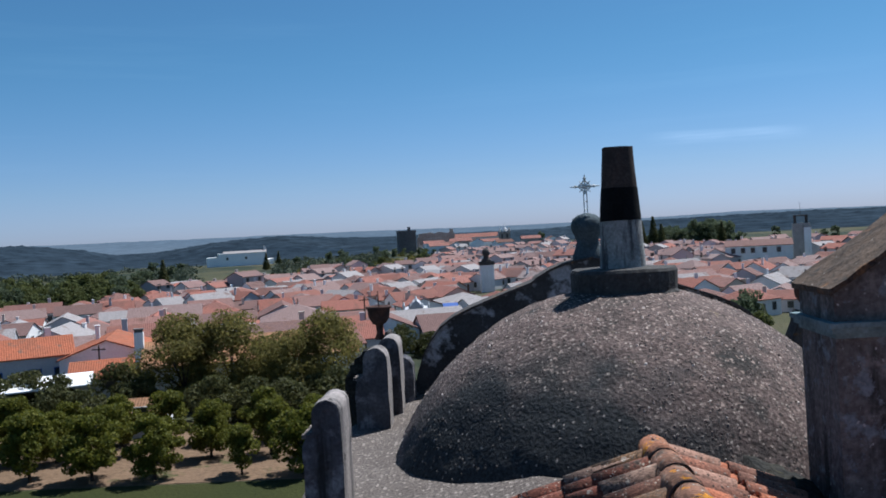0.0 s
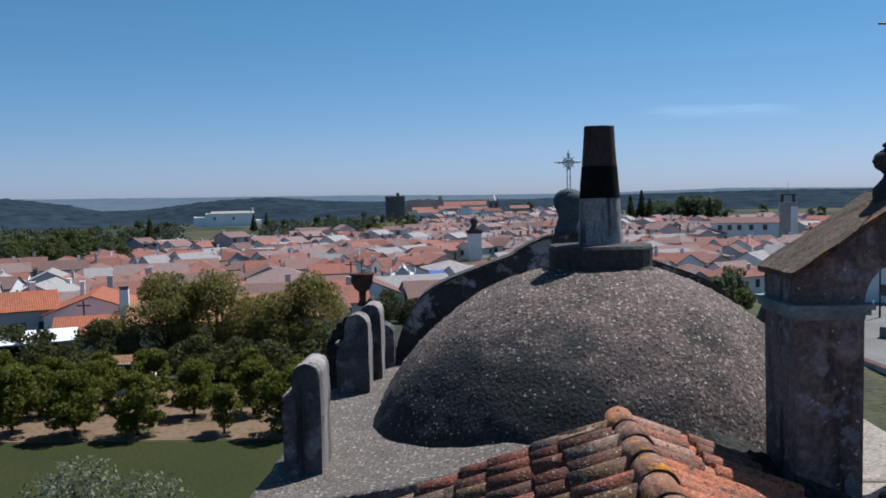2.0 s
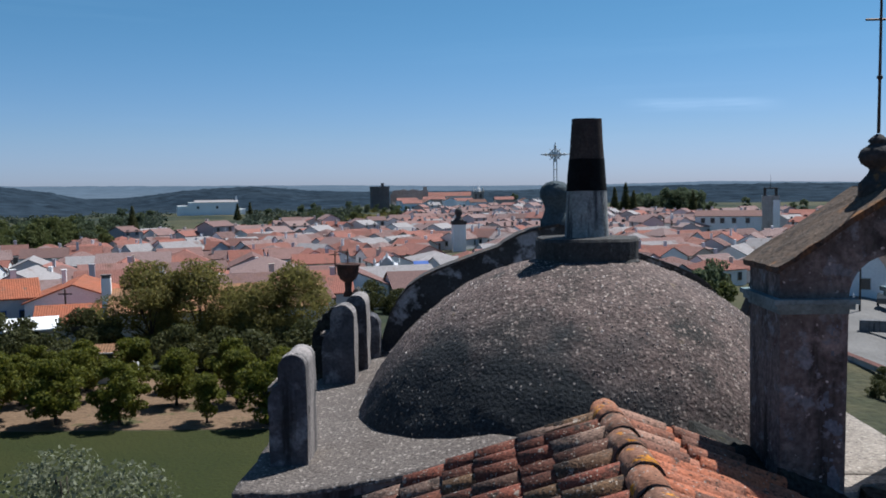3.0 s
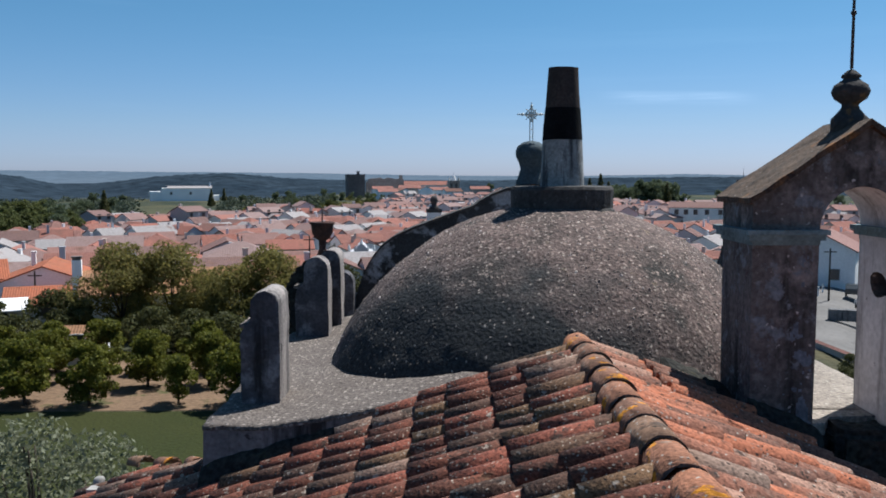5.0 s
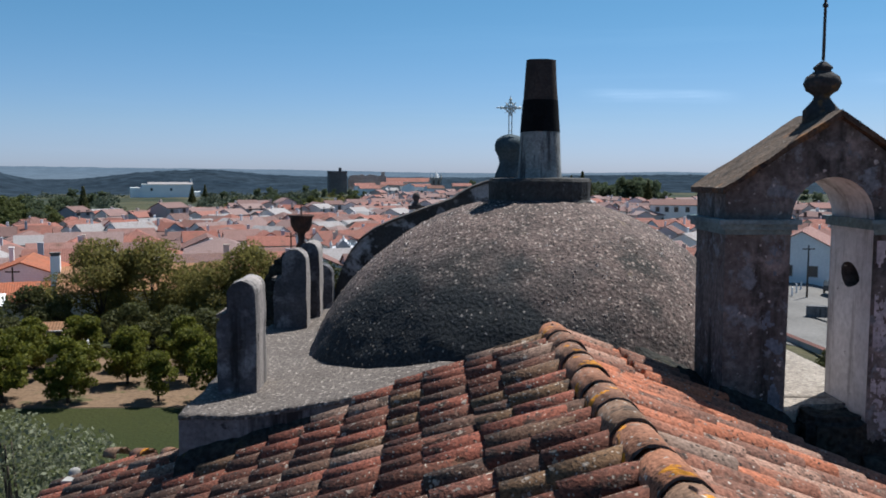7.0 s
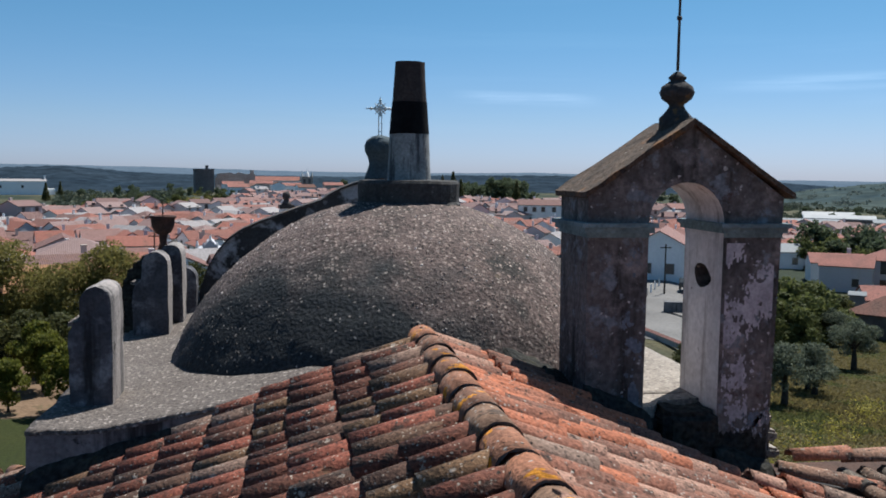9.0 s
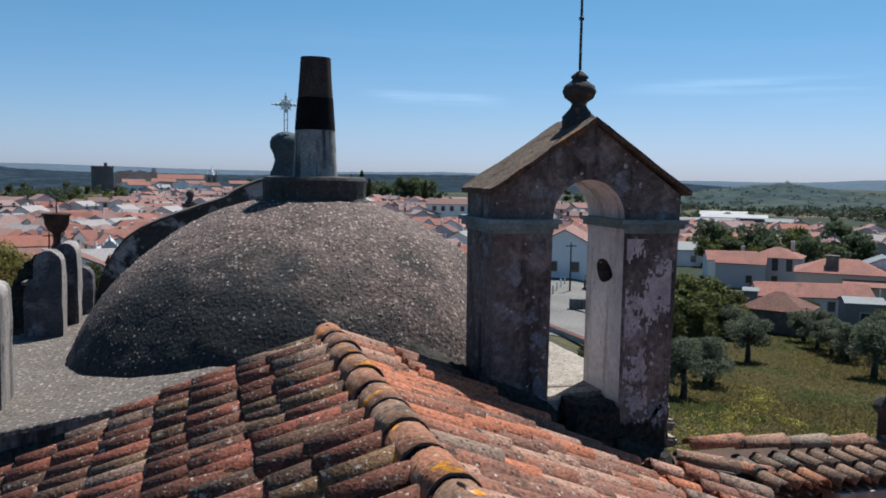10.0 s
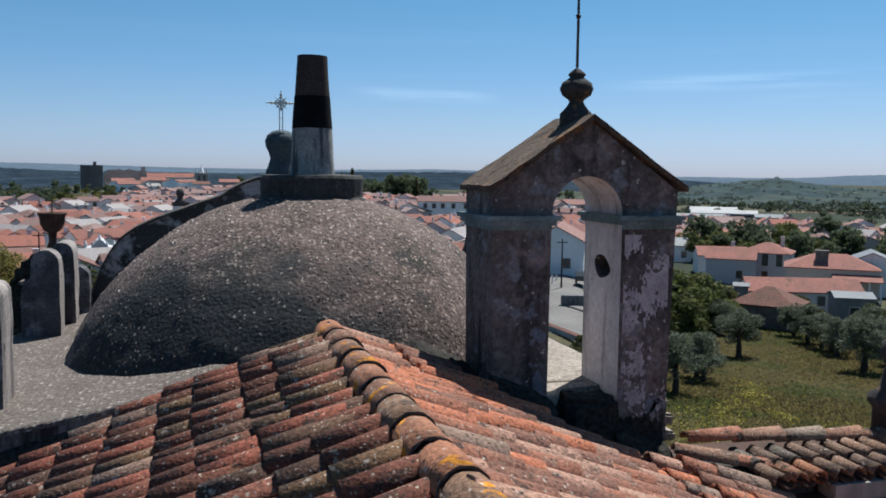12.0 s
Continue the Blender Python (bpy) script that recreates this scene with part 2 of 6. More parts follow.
M_GABLE = surf("peeling_gable_plaster", (0.054, 0.054, 0.0552), (0.03, 0.03, 0.03), 2.5, 0.9, 0.4, 30, 0.2,
               spots=[((0.3, 0.3, 0.312), 2.3, 0.52, 0.08, 'n'), ((0.036, 0.036, 0.036), 5, 0.6, 0.06, 'n')])
# a lit and a shaded plaster: the merlons' light is put into these colours
M_MERLON_LIT = surf("sunlit_merlon_whitewash", (0.3, 0.268, 0.255), (0.215, 0.195, 0.186), 3.5, 0.9, 0.4, 35, 0.25,
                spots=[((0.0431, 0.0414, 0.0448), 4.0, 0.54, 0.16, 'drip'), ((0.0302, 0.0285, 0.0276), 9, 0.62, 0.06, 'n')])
M_MERLON_SHADE = surf("shaded_merlon_plaster", (0.085, 0.082, 0.092), (0.05, 0.049, 0.056), 3.0, 0.9, 0.4, 35, 0.25,
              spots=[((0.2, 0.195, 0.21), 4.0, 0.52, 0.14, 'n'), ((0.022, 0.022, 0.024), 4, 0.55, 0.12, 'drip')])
M_BELFRY = surf("sooty_belfry_plaster", (0.142, 0.124, 0.117), (0.082, 0.073, 0.071), 2.2, 0.9, 0.5, 30, 0.35,
                spots=[((0.03, 0.029, 0.028), 3.5, 0.53, 0.12, 'drip'), ((0.235, 0.2, 0.19), 3.0, 0.53, 0.14, 'n'), ((0.17, 0.18, 0.2), 7, 0.55, 0.08, 'n'),
                       ((0.085, 0.056, 0.05), 5.5, 0.62, 0.08, 'n'), ((0.4, 0.37, 0.35), 24, 0.2, 0.93, 'fleck'), ((0.26, 0.24, 0.23), 22, 0.64, 0.05, 'n')])
M_JAMB = surf("old_whitewash", (0.6, 0.575, 0.58), (0.47, 0.45, 0.455), 3.2, 0.9, 0.3, 26, 0.15,
              spots=[((0.22, 0.195, 0.185), 4.5, 0.52, 0.14, 'drip'), ((0.12, 0.11, 0.1), 13, 0.68, 0.05, 'n')])
M_FLAKE = surf("lilac_whitewash_flake", (0.44, 0.41, 0.435), (0.29, 0.27, 0.29), 9, 0.9, 0.3, 40, 0.2)
M_IMPOST = surf("bluish_grey_moulding", (0.17, 0.23, 0.245), (0.1, 0.135, 0.145), 5, 0.9, 0.3, 30, 0.25)
M_CAP = surf("lichened_slab", (0.1, 0.07, 0.05), (0.06, 0.044, 0.034), 6, 0.95, 0.6, 40, 0.45,
             spots=[((0.2, 0.09, 0.028), 2.6, 0.57, 0.1, 'n'), ((0.04, 0.033, 0.029), 7, 0.56, 0.08, 'n'),
                    ((0.33, 0.3, 0.26), 30, 0.66, 0.04, 'n')])
M_STONE = surf("dark_weathered_stone", (0.07, 0.063, 0.0595), (0.042, 0.0385, 0.0385), 5, 0.9, 0.5, 35, 0.3,
               spots=[((0.175, 0.098, 0.042), 6, 0.6, 0.08, 'n'), ((0.196, 0.189, 0.182), 12, 0.68, 0.04, 'n')])
M_CHIM_TOP = surf("brown_soot_render", (0.066, 0.05, 0.045), (0.04, 0.032, 0.03), 5, 0.9, 0.4, 40, 0.25, spots=[((0.02, 0.018, 0.018), 6, 0.56, 0.1, 'drip')], spec=0.1)
M_CHIM_BAND = surf("black_paint", (0.006, 0.006, 0.007), (0.011, 0.011, 0.012), 5, 0.9, 0.3, 40, 0.2, spec=0.08)
M_CHIM_LOW = surf("chalky_whitewash", (0.3, 0.3, 0.29), (0.18, 0.18, 0.18), 7, 0.9, 0.4, 40, 0.25,
                  spots=[((0.06, 0.06, 0.064), 8, 0.53, 0.08, 'drip'), ((0.483, 0.483, 0.483), 10, 0.62, 0.08, 'drip')])
M_PLINTH = surf("grey_stone_ring", (0.06, 0.057, 0.055), (0.038, 0.036, 0.035), 6, 0.9, 0.5, 30, 0.3,
                spots=[((0.175, 0.168, 0.161), 12, 0.64, 0.06, 'n')])
M_BLUE_STONE = surf("bluish_pedestal_stone", (0.07, 0.091, 0.105), (0.049, 0.063, 0.07), 6, 0.9, 0.4, 30, 0.25)
M_IRON = surf("rusty_iron", (0.05, 0.045, 0.045), (0.1, 0.06, 0.04), 20, 0.6, 0.2, 60, 0.3, metal=0.5)
M_CROSS = surf("pale_galvanised_cross", (0.7, 0.72, 0.7), (0.45, 0.47, 0.45), 20, 0.5, 0.2, 60, 0.2)
M_URN = surf("dark_red_terracotta", (0.112, 0.056, 0.042), (0.056, 0.035, 0.0315), 9, 0.9, 0.3, 40, 0.3)
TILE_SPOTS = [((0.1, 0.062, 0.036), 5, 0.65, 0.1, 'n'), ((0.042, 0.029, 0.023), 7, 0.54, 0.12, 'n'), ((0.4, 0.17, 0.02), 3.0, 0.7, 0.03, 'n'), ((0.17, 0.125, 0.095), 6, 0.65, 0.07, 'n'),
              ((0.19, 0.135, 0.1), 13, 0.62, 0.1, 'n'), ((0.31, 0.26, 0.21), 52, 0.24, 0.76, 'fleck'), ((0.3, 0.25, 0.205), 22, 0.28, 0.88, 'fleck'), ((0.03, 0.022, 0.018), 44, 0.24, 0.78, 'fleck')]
# west tiles darker, east tiles lighter: each slope's light is in its colour
M_TILE_L = surf("shaded_mossy_clay_tile", (0.142, 0.049, 0.03), (0.1, 0.042, 0.028), 5, 0.9, 0.7, 55, 0.5, spots=TILE_SPOTS,
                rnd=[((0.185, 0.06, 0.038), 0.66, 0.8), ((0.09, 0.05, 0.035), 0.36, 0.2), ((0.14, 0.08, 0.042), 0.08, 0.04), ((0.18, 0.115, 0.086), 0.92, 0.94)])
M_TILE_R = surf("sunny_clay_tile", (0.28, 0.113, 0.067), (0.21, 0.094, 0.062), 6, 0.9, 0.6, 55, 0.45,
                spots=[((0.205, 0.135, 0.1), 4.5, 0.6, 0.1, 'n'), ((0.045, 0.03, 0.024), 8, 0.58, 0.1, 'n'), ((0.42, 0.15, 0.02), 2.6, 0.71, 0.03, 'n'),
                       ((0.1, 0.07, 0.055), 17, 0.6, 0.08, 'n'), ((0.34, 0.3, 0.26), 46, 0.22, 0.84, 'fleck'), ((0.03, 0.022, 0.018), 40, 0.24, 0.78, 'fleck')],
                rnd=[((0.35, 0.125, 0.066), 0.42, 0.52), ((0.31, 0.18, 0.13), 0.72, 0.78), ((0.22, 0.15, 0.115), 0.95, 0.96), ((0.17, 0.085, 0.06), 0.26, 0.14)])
M_TILE_BACK = surf("weathered_clay_tile", (0.24, 0.11, 0.07), (0.18, 0.1, 0.075), 4, 0.9, 0.5, 55, 0.3, spots=TILE_SPOTS, island=True,
                   rnd=[((0.28, 0.1, 0.06), 0.55, 1.0), ((0.15, 0.11, 0.085), 0.4, 0.0)])
M_TILE_RIDGE = surf("ochre_ridge_tile", (0.2, 0.1, 0.064), (0.145, 0.082, 0.055), 4, 0.9, 0.6, 45, 0.4,
                    spots=[((0.08, 0.056, 0.042), 5, 0.56, 0.1, 'n'), ((0.19, 0.16, 0.13), 8, 0.6, 0.08, 'n'), ((0.46, 0.19, 0.014), 4.5, 0.6, 0.03, 'n'),
                           ((0.34, 0.31, 0.27), 36, 0.24, 0.84, 'fleck'), ((0.03, 0.025, 0.02), 30, 0.22, 0.86, 'fleck')],
                    rnd=[((0.25, 0.112, 0.064), 0.6, 0.75), ((0.18, 0.108, 0.07), 0.3, 0.1)])
M_TILE_WING = surf("grey_ochre_clay_tile", (0.15, 0.095, 0.066), (0.11, 0.078, 0.06), 6, 0.9, 0.6, 55, 0.45, spots=TILE_SPOTS,
                   rnd=[((0.2, 0.12, 0.08), 0.6, 0.7), ((0.1, 0.085, 0.07), 0.35, 0.2), ((0.24, 0.11, 0.06), 0.88, 0.9)])
M_TILE_EDGE = surf("tan_edge_tile", (0.24, 0.135, 0.09), (0.18, 0.11, 0.078), 6, 0.9, 0.6, 55, 0.45, spots=TILE_SPOTS, rnd=[((0.27, 0.12, 0.075), 0.6, 0.75), ((0.2, 0.15, 0.115), 0.3, 0.15)])
# shade between the cover tiles is put into this dark colour
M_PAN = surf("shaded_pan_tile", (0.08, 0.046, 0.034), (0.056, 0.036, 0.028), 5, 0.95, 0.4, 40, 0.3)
M_WALL = surf("old_limewash", (0.341, 0.33, 0.314), (0.275, 0.264, 0.253), 0.6, 0.9, 0.3, 14, 0.12,
              spots=[((0.11, 0.105, 0.099), 0.9, 0.58, 0.15, 'drip')])
M_GROUND = surf("dry_grass_ground", (0.042, 0.047, 0.02), (0.075, 0.066, 0.036), 0.05, 1, 0.5, 1.5, 0.3,
                spots=[((0.018, 0.026, 0.014), 0.012, 0.47, 0.08, 'n')])
M_LAWN = surf("green_lawn", (0.02, 0.026, 0.004), (0.028, 0.031, 0.0052), 0.12, 1, 0.6, 5, 0.25)
M_SOIL = surf("tan_orchard_soil", (0.16, 0.106, 0.067), (0.124, 0.082, 0.05), 0.2, 1, 0.5, 2.5, 0.2,
              spots=[((0.0561, 0.0608, 0.0211), 0.35, 0.6, 0.08, 'n')])
M_MEADOW = surf("flowering_meadow", (0.088, 0.08, 0.027), (0.064, 0.064, 0.021), 0.12, 1, 0.7, 4, 0.3,
                spots=[((0.1, 0.08, 0.032), 0.16, 0.54, 0.12, 'n'), ((0.035, 0.046, 0.014), 0.4, 0.58, 0.1, 'n')])
M_ROAD = surf("pale_concrete_road", (0.16, 0.152, 0.146), (0.12, 0.114, 0.109), 0.15, 0.95, 0.2, 3, 0.15, spots=[((0.1, 0.095, 0.09), 0.3, 0.6, 0.1, 'n')])

# hill colours are blued: the haze of distance is painted into them
M_FOREST = surf("hazed_wooded_hill", (0.019, 0.029, 0.042), (0.028, 0.04, 0.055), 0.006, 1, 0.6, 0.05, 0.4, spec=0.0)
M_FARHILL = surf("hazed_far_woodland", (0.075, 0.103, 0.14), (0.088, 0.115, 0.15), 0.002, 1, 0.3, 0.03, 0.15, spec=0.0)
M_GREENHILL = surf("hazed_scrubby_hill", (0.058, 0.073, 0.068), (0.042, 0.058, 0.062), 0.008, 1, 0.5, 0.06, 0.3, spec=0.0,
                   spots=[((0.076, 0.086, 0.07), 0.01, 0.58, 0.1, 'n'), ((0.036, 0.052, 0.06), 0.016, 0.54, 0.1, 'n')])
ROOF_RND = [((0.245, 0.1, 0.075), 0.46, 0.6), ((0.215, 0.15, 0.14), 0.64, 0.76), ((0.27, 0.25, 0.25), 0.86, 0.865), ((0.15, 0.092, 0.083), 0.3, 0.08)]
# far roofs are greyed for haze, put into the tile colour
M_ROOF_FAR = surf("far_roof_tiles", (0.215, 0.135, 0.124), (0.17, 0.118, 0.112), 0.25, 0.9, 0.3, 5, 0.2, rnd=ROOF_RND, island=True)
M_HOUSE_FAR = surf("far_whitewash", (0.74, 0.72, 0.71), (0.62, 0.6, 0.6), 0.3, 0.9, 0.1, 6, 0.08, island=True,
                   rnd=[((0.46, 0.41, 0.38), 0.6, 0.8), ((0.34, 0.32, 0.33), 0.36, 0.12)])
M_ROOF = surf("town_roof_tiles", (0.235, 0.098, 0.073), (0.18, 0.086, 0.07), 0.25, 0.9, 0.4, 5, 0.25, rnd=ROOF_RND, wave=('X', 1.4, 0.035),
              spots=[((0.15, 0.085, 0.065), 0.5, 0.58, 0.12, 'n')])
M_HOUSE = surf("town_whitewash", (0.82, 0.815, 0.81), (0.72, 0.715, 0.715), 0.3, 0.9, 0.1, 6, 0.08,
               rnd=[((0.5, 0.44, 0.38), 0.84, 0.88), ((0.42, 0.42, 0.45), 0.34, 0.26)], spots=[((0.42, 0.4, 0.38), 0.6, 0.6, 0.12, 'drip')])
M_LIMEWHITE = surf("fresh_limewash", (0.9, 0.895, 0.885), (0.84, 0.835, 0.83), 0.2, 0.9, 0.1, 5, 0.04)
M_ROOF_WARM = surf("warm_orange_roof_tiles", (0.31, 0.1, 0.05), (0.24, 0.09, 0.05), 0.4, 0.9, 0.4, 5, 0.25, wave=('X', 1.4, 0.035), spots=[((0.15, 0.09, 0.065), 0.8, 0.58, 0.1, 'n')])
M_ROOF_PINK = surf("faded_pink_roof_tiles", (0.265, 0.118, 0.094), (0.205, 0.1, 0.083), 0.4, 0.9, 0.4, 5, 0.25, wave=('X', 1.4, 0.035), spots=[((0.14, 0.085, 0.068), 0.8, 0.58, 0.1, 'n')])
M_ROOF_OCHRE = surf("ochre_roof_tiles", (0.3, 0.15, 0.075), (0.22, 0.125, 0.07), 0.4, 0.9, 0.4, 5, 0.25, wave=('X', 1.4, 0.035), spots=[((0.14, 0.1, 0.06), 0.8, 0.58, 0.1, 'n')])
M_CASTLE_PALE = surf("pale_castle_stone", (0.4, 0.35, 0.315), (0.3, 0.265, 0.24), 0.12, 0.95, 0.4, 1.2, 0.25)
M_PAN_ROOF = surf("dull_brown_roof_tiles", (0.14, 0.066, 0.05), (0.1, 0.055, 0.043), 0.6, 0.9, 0.4, 5, 0.3)
M_PANE = surf("dark_window_glass", (0.03, 0.035, 0.04), (0.05, 0.055, 0.06), 1, 0.15, 0.0, 6, 0.05, spec=0.5)
M_FRAME = surf("painted_window_surround", (0.5, 0.49, 0.47), (0.42, 0.41, 0.4), 1, 0.7, 0.1, 9, 0.1)
M_BLUE = surf("blue_painted_surround", (0.05, 0.09, 0.28), (0.06, 0.1, 0.24), 1, 0.7, 0.1, 9, 0.1)
M_DOOR = surf("brown_door_paint", (0.12, 0.07, 0.045), (0.08, 0.05, 0.035), 2, 0.7, 0.1, 9, 0.15)
M_CASTLE = surf("brown_castle_stone", (0.17, 0.15, 0.14), (0.12, 0.108, 0.104), 0.12, 0.95, 0.4, 1.2, 0.25)
M_SHED = surf("white_sheet_roof", (0.3, 0.305, 0.31), (0.24, 0.245, 0.255), 0.2, 0.6, 0.1, 2, 0.08)
M_CANOPY = surf("bright_white_sheet", (0.75, 0.75, 0.75), (0.66, 0.66, 0.665), 0.3, 0.6, 0.1, 2, 0.06)
M_GREYROOF = surf("grey_sheet_roof", (0.17, 0.185, 0.2), (0.13, 0.14, 0.155), 0.2, 0.7, 0.1, 2, 0.1)
M_BARK = surf("grey_brown_bark", (0.062, 0.05, 0.039), (0.038, 0.032, 0.026), 4, 0.95, 0.6, 14, 0.3)
M_LEAF_ORANGE = leafy("orange_tree_leaf", (0.06, 0.072, 0.01), (0.16, 0.158, 0.022), 0.45)
M_LEAF_BIG = leafy("broad_tree_leaf", (0.12, 0.116, 0.034), (0.235, 0.2, 0.062), 0.55)
M_LEAF_PARK = leafy("park_tree_leaf", (0.075, 0.09, 0.03), (0.125, 0.135, 0.045), 0.45)
M_LEAF_DARK = leafy("dark_shrub_leaf", (0.045, 0.05, 0.018), (0.095, 0.096, 0.034), 0.4)
# distance haze is mixed into the next three leaf colours
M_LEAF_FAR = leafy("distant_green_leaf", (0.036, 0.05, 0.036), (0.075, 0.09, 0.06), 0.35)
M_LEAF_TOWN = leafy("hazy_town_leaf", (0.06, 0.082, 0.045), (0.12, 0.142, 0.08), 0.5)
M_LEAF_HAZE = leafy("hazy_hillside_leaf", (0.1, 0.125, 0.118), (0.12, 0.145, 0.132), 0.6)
M_LEAF_OLIVE = leafy("silver_olive_leaf", (0.1, 0.112, 0.062), (0.21, 0.218, 0.145), 0.35)
M_LEAF_DUSTY = leafy("olive_grove_leaf", (0.075, 0.092, 0.058), (0.155, 0.17, 0.12), 0.4)
M_GRASS = leafy("meadow_blade", (0.105, 0.09, 0.032), (0.175, 0.14, 0.056), 0.55)
M_GRASS_GREEN = leafy("green_meadow_blade", (0.07, 0.08, 0.024), (0.12, 0.125, 0.04), 0.55)
M_FLOWER = leafy("yellow_flower", (0.4, 0.34, 0.04), (0.3, 0.26, 0.08))
M_CAR = surf("dusty_car_paint", (0.5, 0.5, 0.52), (0.45, 0.45, 0.47), 1, 0.35, 0.0, 9, 0.05, spec=0.5)
M_RUBBER = surf("black_rubber", (0.02, 0.02, 0.02), (0.03, 0.03, 0.03), 3, 0.8, 0.0, 9, 0.05)
M_BLUE_TARP = surf("blue_tarpaulin", (0.03, 0.08, 0.3), (0.04, 0.1, 0.34), 1, 0.6, 0.1, 5, 0.1)


# ---- building tools ----
def mesh_object(name, bm, material, parent=None, label="", smooth=False):
    me = bpy.data.meshes.new(name)
    bm.to_mesh(me)
    bm.free()
    for mt in (material if isinstance(material, (list, tuple)) else [material]):
        me.materials.append(mt)
    if smooth:
        me.polygons.foreach_set("use_smooth", [True] * len(me.polygons))
    ob = new(name, me)
    ob.parent = parent
    return tagged(ob, label)


def part(name, bm, material, parent, label="", smooth=False):
    return mesh_object(name, bm, material, parent, label, smooth)


def thing(name, label, category, group="", m=None, kind=""):
    ob = new(name)
    ob.empty_display_size = 0.3
    if m is not None:
        ob.matrix_basis = m
    return tagged(ob, label, category, group, kind)


def prism(bm, outline, lo, hi, axis='y', mat=0):
    """Closed prism over an outline in the plane square to axis, from lo to hi along it."""
    def put(u, v, w):
        return (u, w, v) if axis == 'y' else ((u, v, w) if axis == 'z' else (w, u, v))
    a = [bm.verts.new(put(u, v, lo)) for u, v in outline]
    b = [bm.verts.new(put(u, v, hi)) for u, v in outline]
    n = len(a)
    fs = [bm.faces.new(a), bm.faces.new(b[::-1])]
    for i in range(n):
        fs.append(bm.faces.new((a[i], b[i], b[(i + 1) % n], a[(i + 1) % n])))
    for f in fs:
        f.material_index = mat
    bmesh.ops.recalc_face_normals(bm, faces=fs)
    return fs


def box(bm, x0, x1, y0, y1, z0, z1, mat=0):
    return prism(bm, [(x0, y0), (x1, y0), (x1, y1), (x0, y1)], z0, z1, 'z', mat)


def lathe(bm, profile, cx=0, cy=0, seg=32, mat=0, cap=True):
    """A turned form: profile rows of (radius, z)."""
    rings = []
    for r, z in profile:
        rings.append([bm.verts.new((cx + r * math.cos(2 * math.pi * i / seg), cy + r * math.sin(2 * math.pi * i / seg), z)) for i in range(seg)])
    for a, b in zip(rings, rings[1:]):
        for i in range(seg):
            f = bm.faces.new((a[i], a[(i + 1) % seg], b[(i + 1) % seg], b[i]))
            f.material_index = mat
    if cap:
        bm.faces.new(rings[0][::-1])
        bm.faces.new(rings[-1])
    bmesh.ops.recalc_face_normals(bm, faces=bm.faces[:])


def tube(bm, pts, r0, r1, seg=8, mat=0):
    pts = [Vector(p) for p in pts]
    rings = []
    for i, p in enumerate(pts):
        d = (pts[min(i + 1, len(pts) - 1)] - pts[max(i - 1, 0)]).normalized()
        u = d.orthogonal().normalized()
        v = d.cross(u)
        r = r0 + (r1 - r0) * i / (len(pts) - 1)
        rings.append([bm.verts.new(p + r * (math.cos(2 * math.pi * k / seg) * u + math.sin(2 * math.pi * k / seg) * v)) for k in range(seg)])
    for a, b in zip(rings, rings[1:]):
        # line the rings up
        off = min(range(seg), key=lambda o: (a[0].co - b[o].co).length)
        for k in range(seg):
            f = bm.faces.new((a[k], a[(k + 1) % seg], b[(k + 1 + off) % seg], b[(k + off) % seg]))
            f.material_index = mat
    bm.faces.new(rings[0][::-1])
    bm.faces.new(rings[-1])


def roughen(bm, amount, scale, seed=0.0):
    for v in bm.verts:
        n = noise.noise_vector(v.co * scale + Vector((seed, seed * 2, 0)))
        v.co += n * amount


def soften(bm, width, seg=2):
    bmesh.ops.bevel(bm, geom=[e for e in bm.edges if len(e.link_faces) == 2 and e.calc_face_angle(0) > 0.6],
                    offset=width, segments=seg, affect='EDGES', clamp_overlap=True)


def smoothstep(a, b, x):
    u = min(1, max(0, (x - a) / (b - a)))
    return u * u * (3 - 2 * u)


# ---- ground and distance ----
def polar(az, r):
    """A place at an azimuth in degrees clockwise from +y, and a distance."""
    return r * math.sin(radians(az)), r * math.cos(radians(az))


def ground_h(x, y):
    r, az = math.hypot(x, y), math.degrees(math.atan2(x, y))
    hill = -2.0 * smoothstep(180, 420, r) + 3.6 * smoothstep(300, 500, r) * smoothstep(900, 640, r) * smoothstep(-10, -5, az) * smoothstep(11, 5, az)
    fall = 4.5 * smoothstep(24, 31, az) * smoothstep(30, 110, r) * smoothstep(120, 80, az)
    return hill - fall * (1 - 0.44 * smoothstep(180, 420, r))


def build_ground():
    bm = bmesh.new()
    radii = [0] + [5 * k for k in range(1, 31)] + [160, 175, 190, 210, 240, 270, 300, 330, 360, 390, 420, 450, 480, 510, 540, 570, 600, 640, 680, 760, 900, 1200, 1800, 3000, 4900]
    seg = 360
    rings = []
    for r in radii:
        if r == 0:
            rings.append([bm.verts.new((0, 0, 0))])
        else:
            ring = []
            for i in range(seg):
                a = 2 * math.pi * i / seg
                x, y = r * math.cos(a), r * math.sin(a)
                ring.append(bm.verts.new((x, y, ground_h(x, y))))
            rings.append(ring)
    for i in range(seg):
        bm.faces.new((rings[0][0], rings[1][i], rings[1][(i + 1) % seg]))
    for a, b in zip(rings[1:], rings[2:]):
        for i in range(seg):
            bm.faces.new((a[i], b[i], b[(i + 1) % seg], a[(i + 1) % seg]))
    ob = mesh_object("ground", bm, M_GROUND, smooth=True)
    tagged(ob, "dry green and tan ground under the town", "ground", kind="structure")


build_ground()


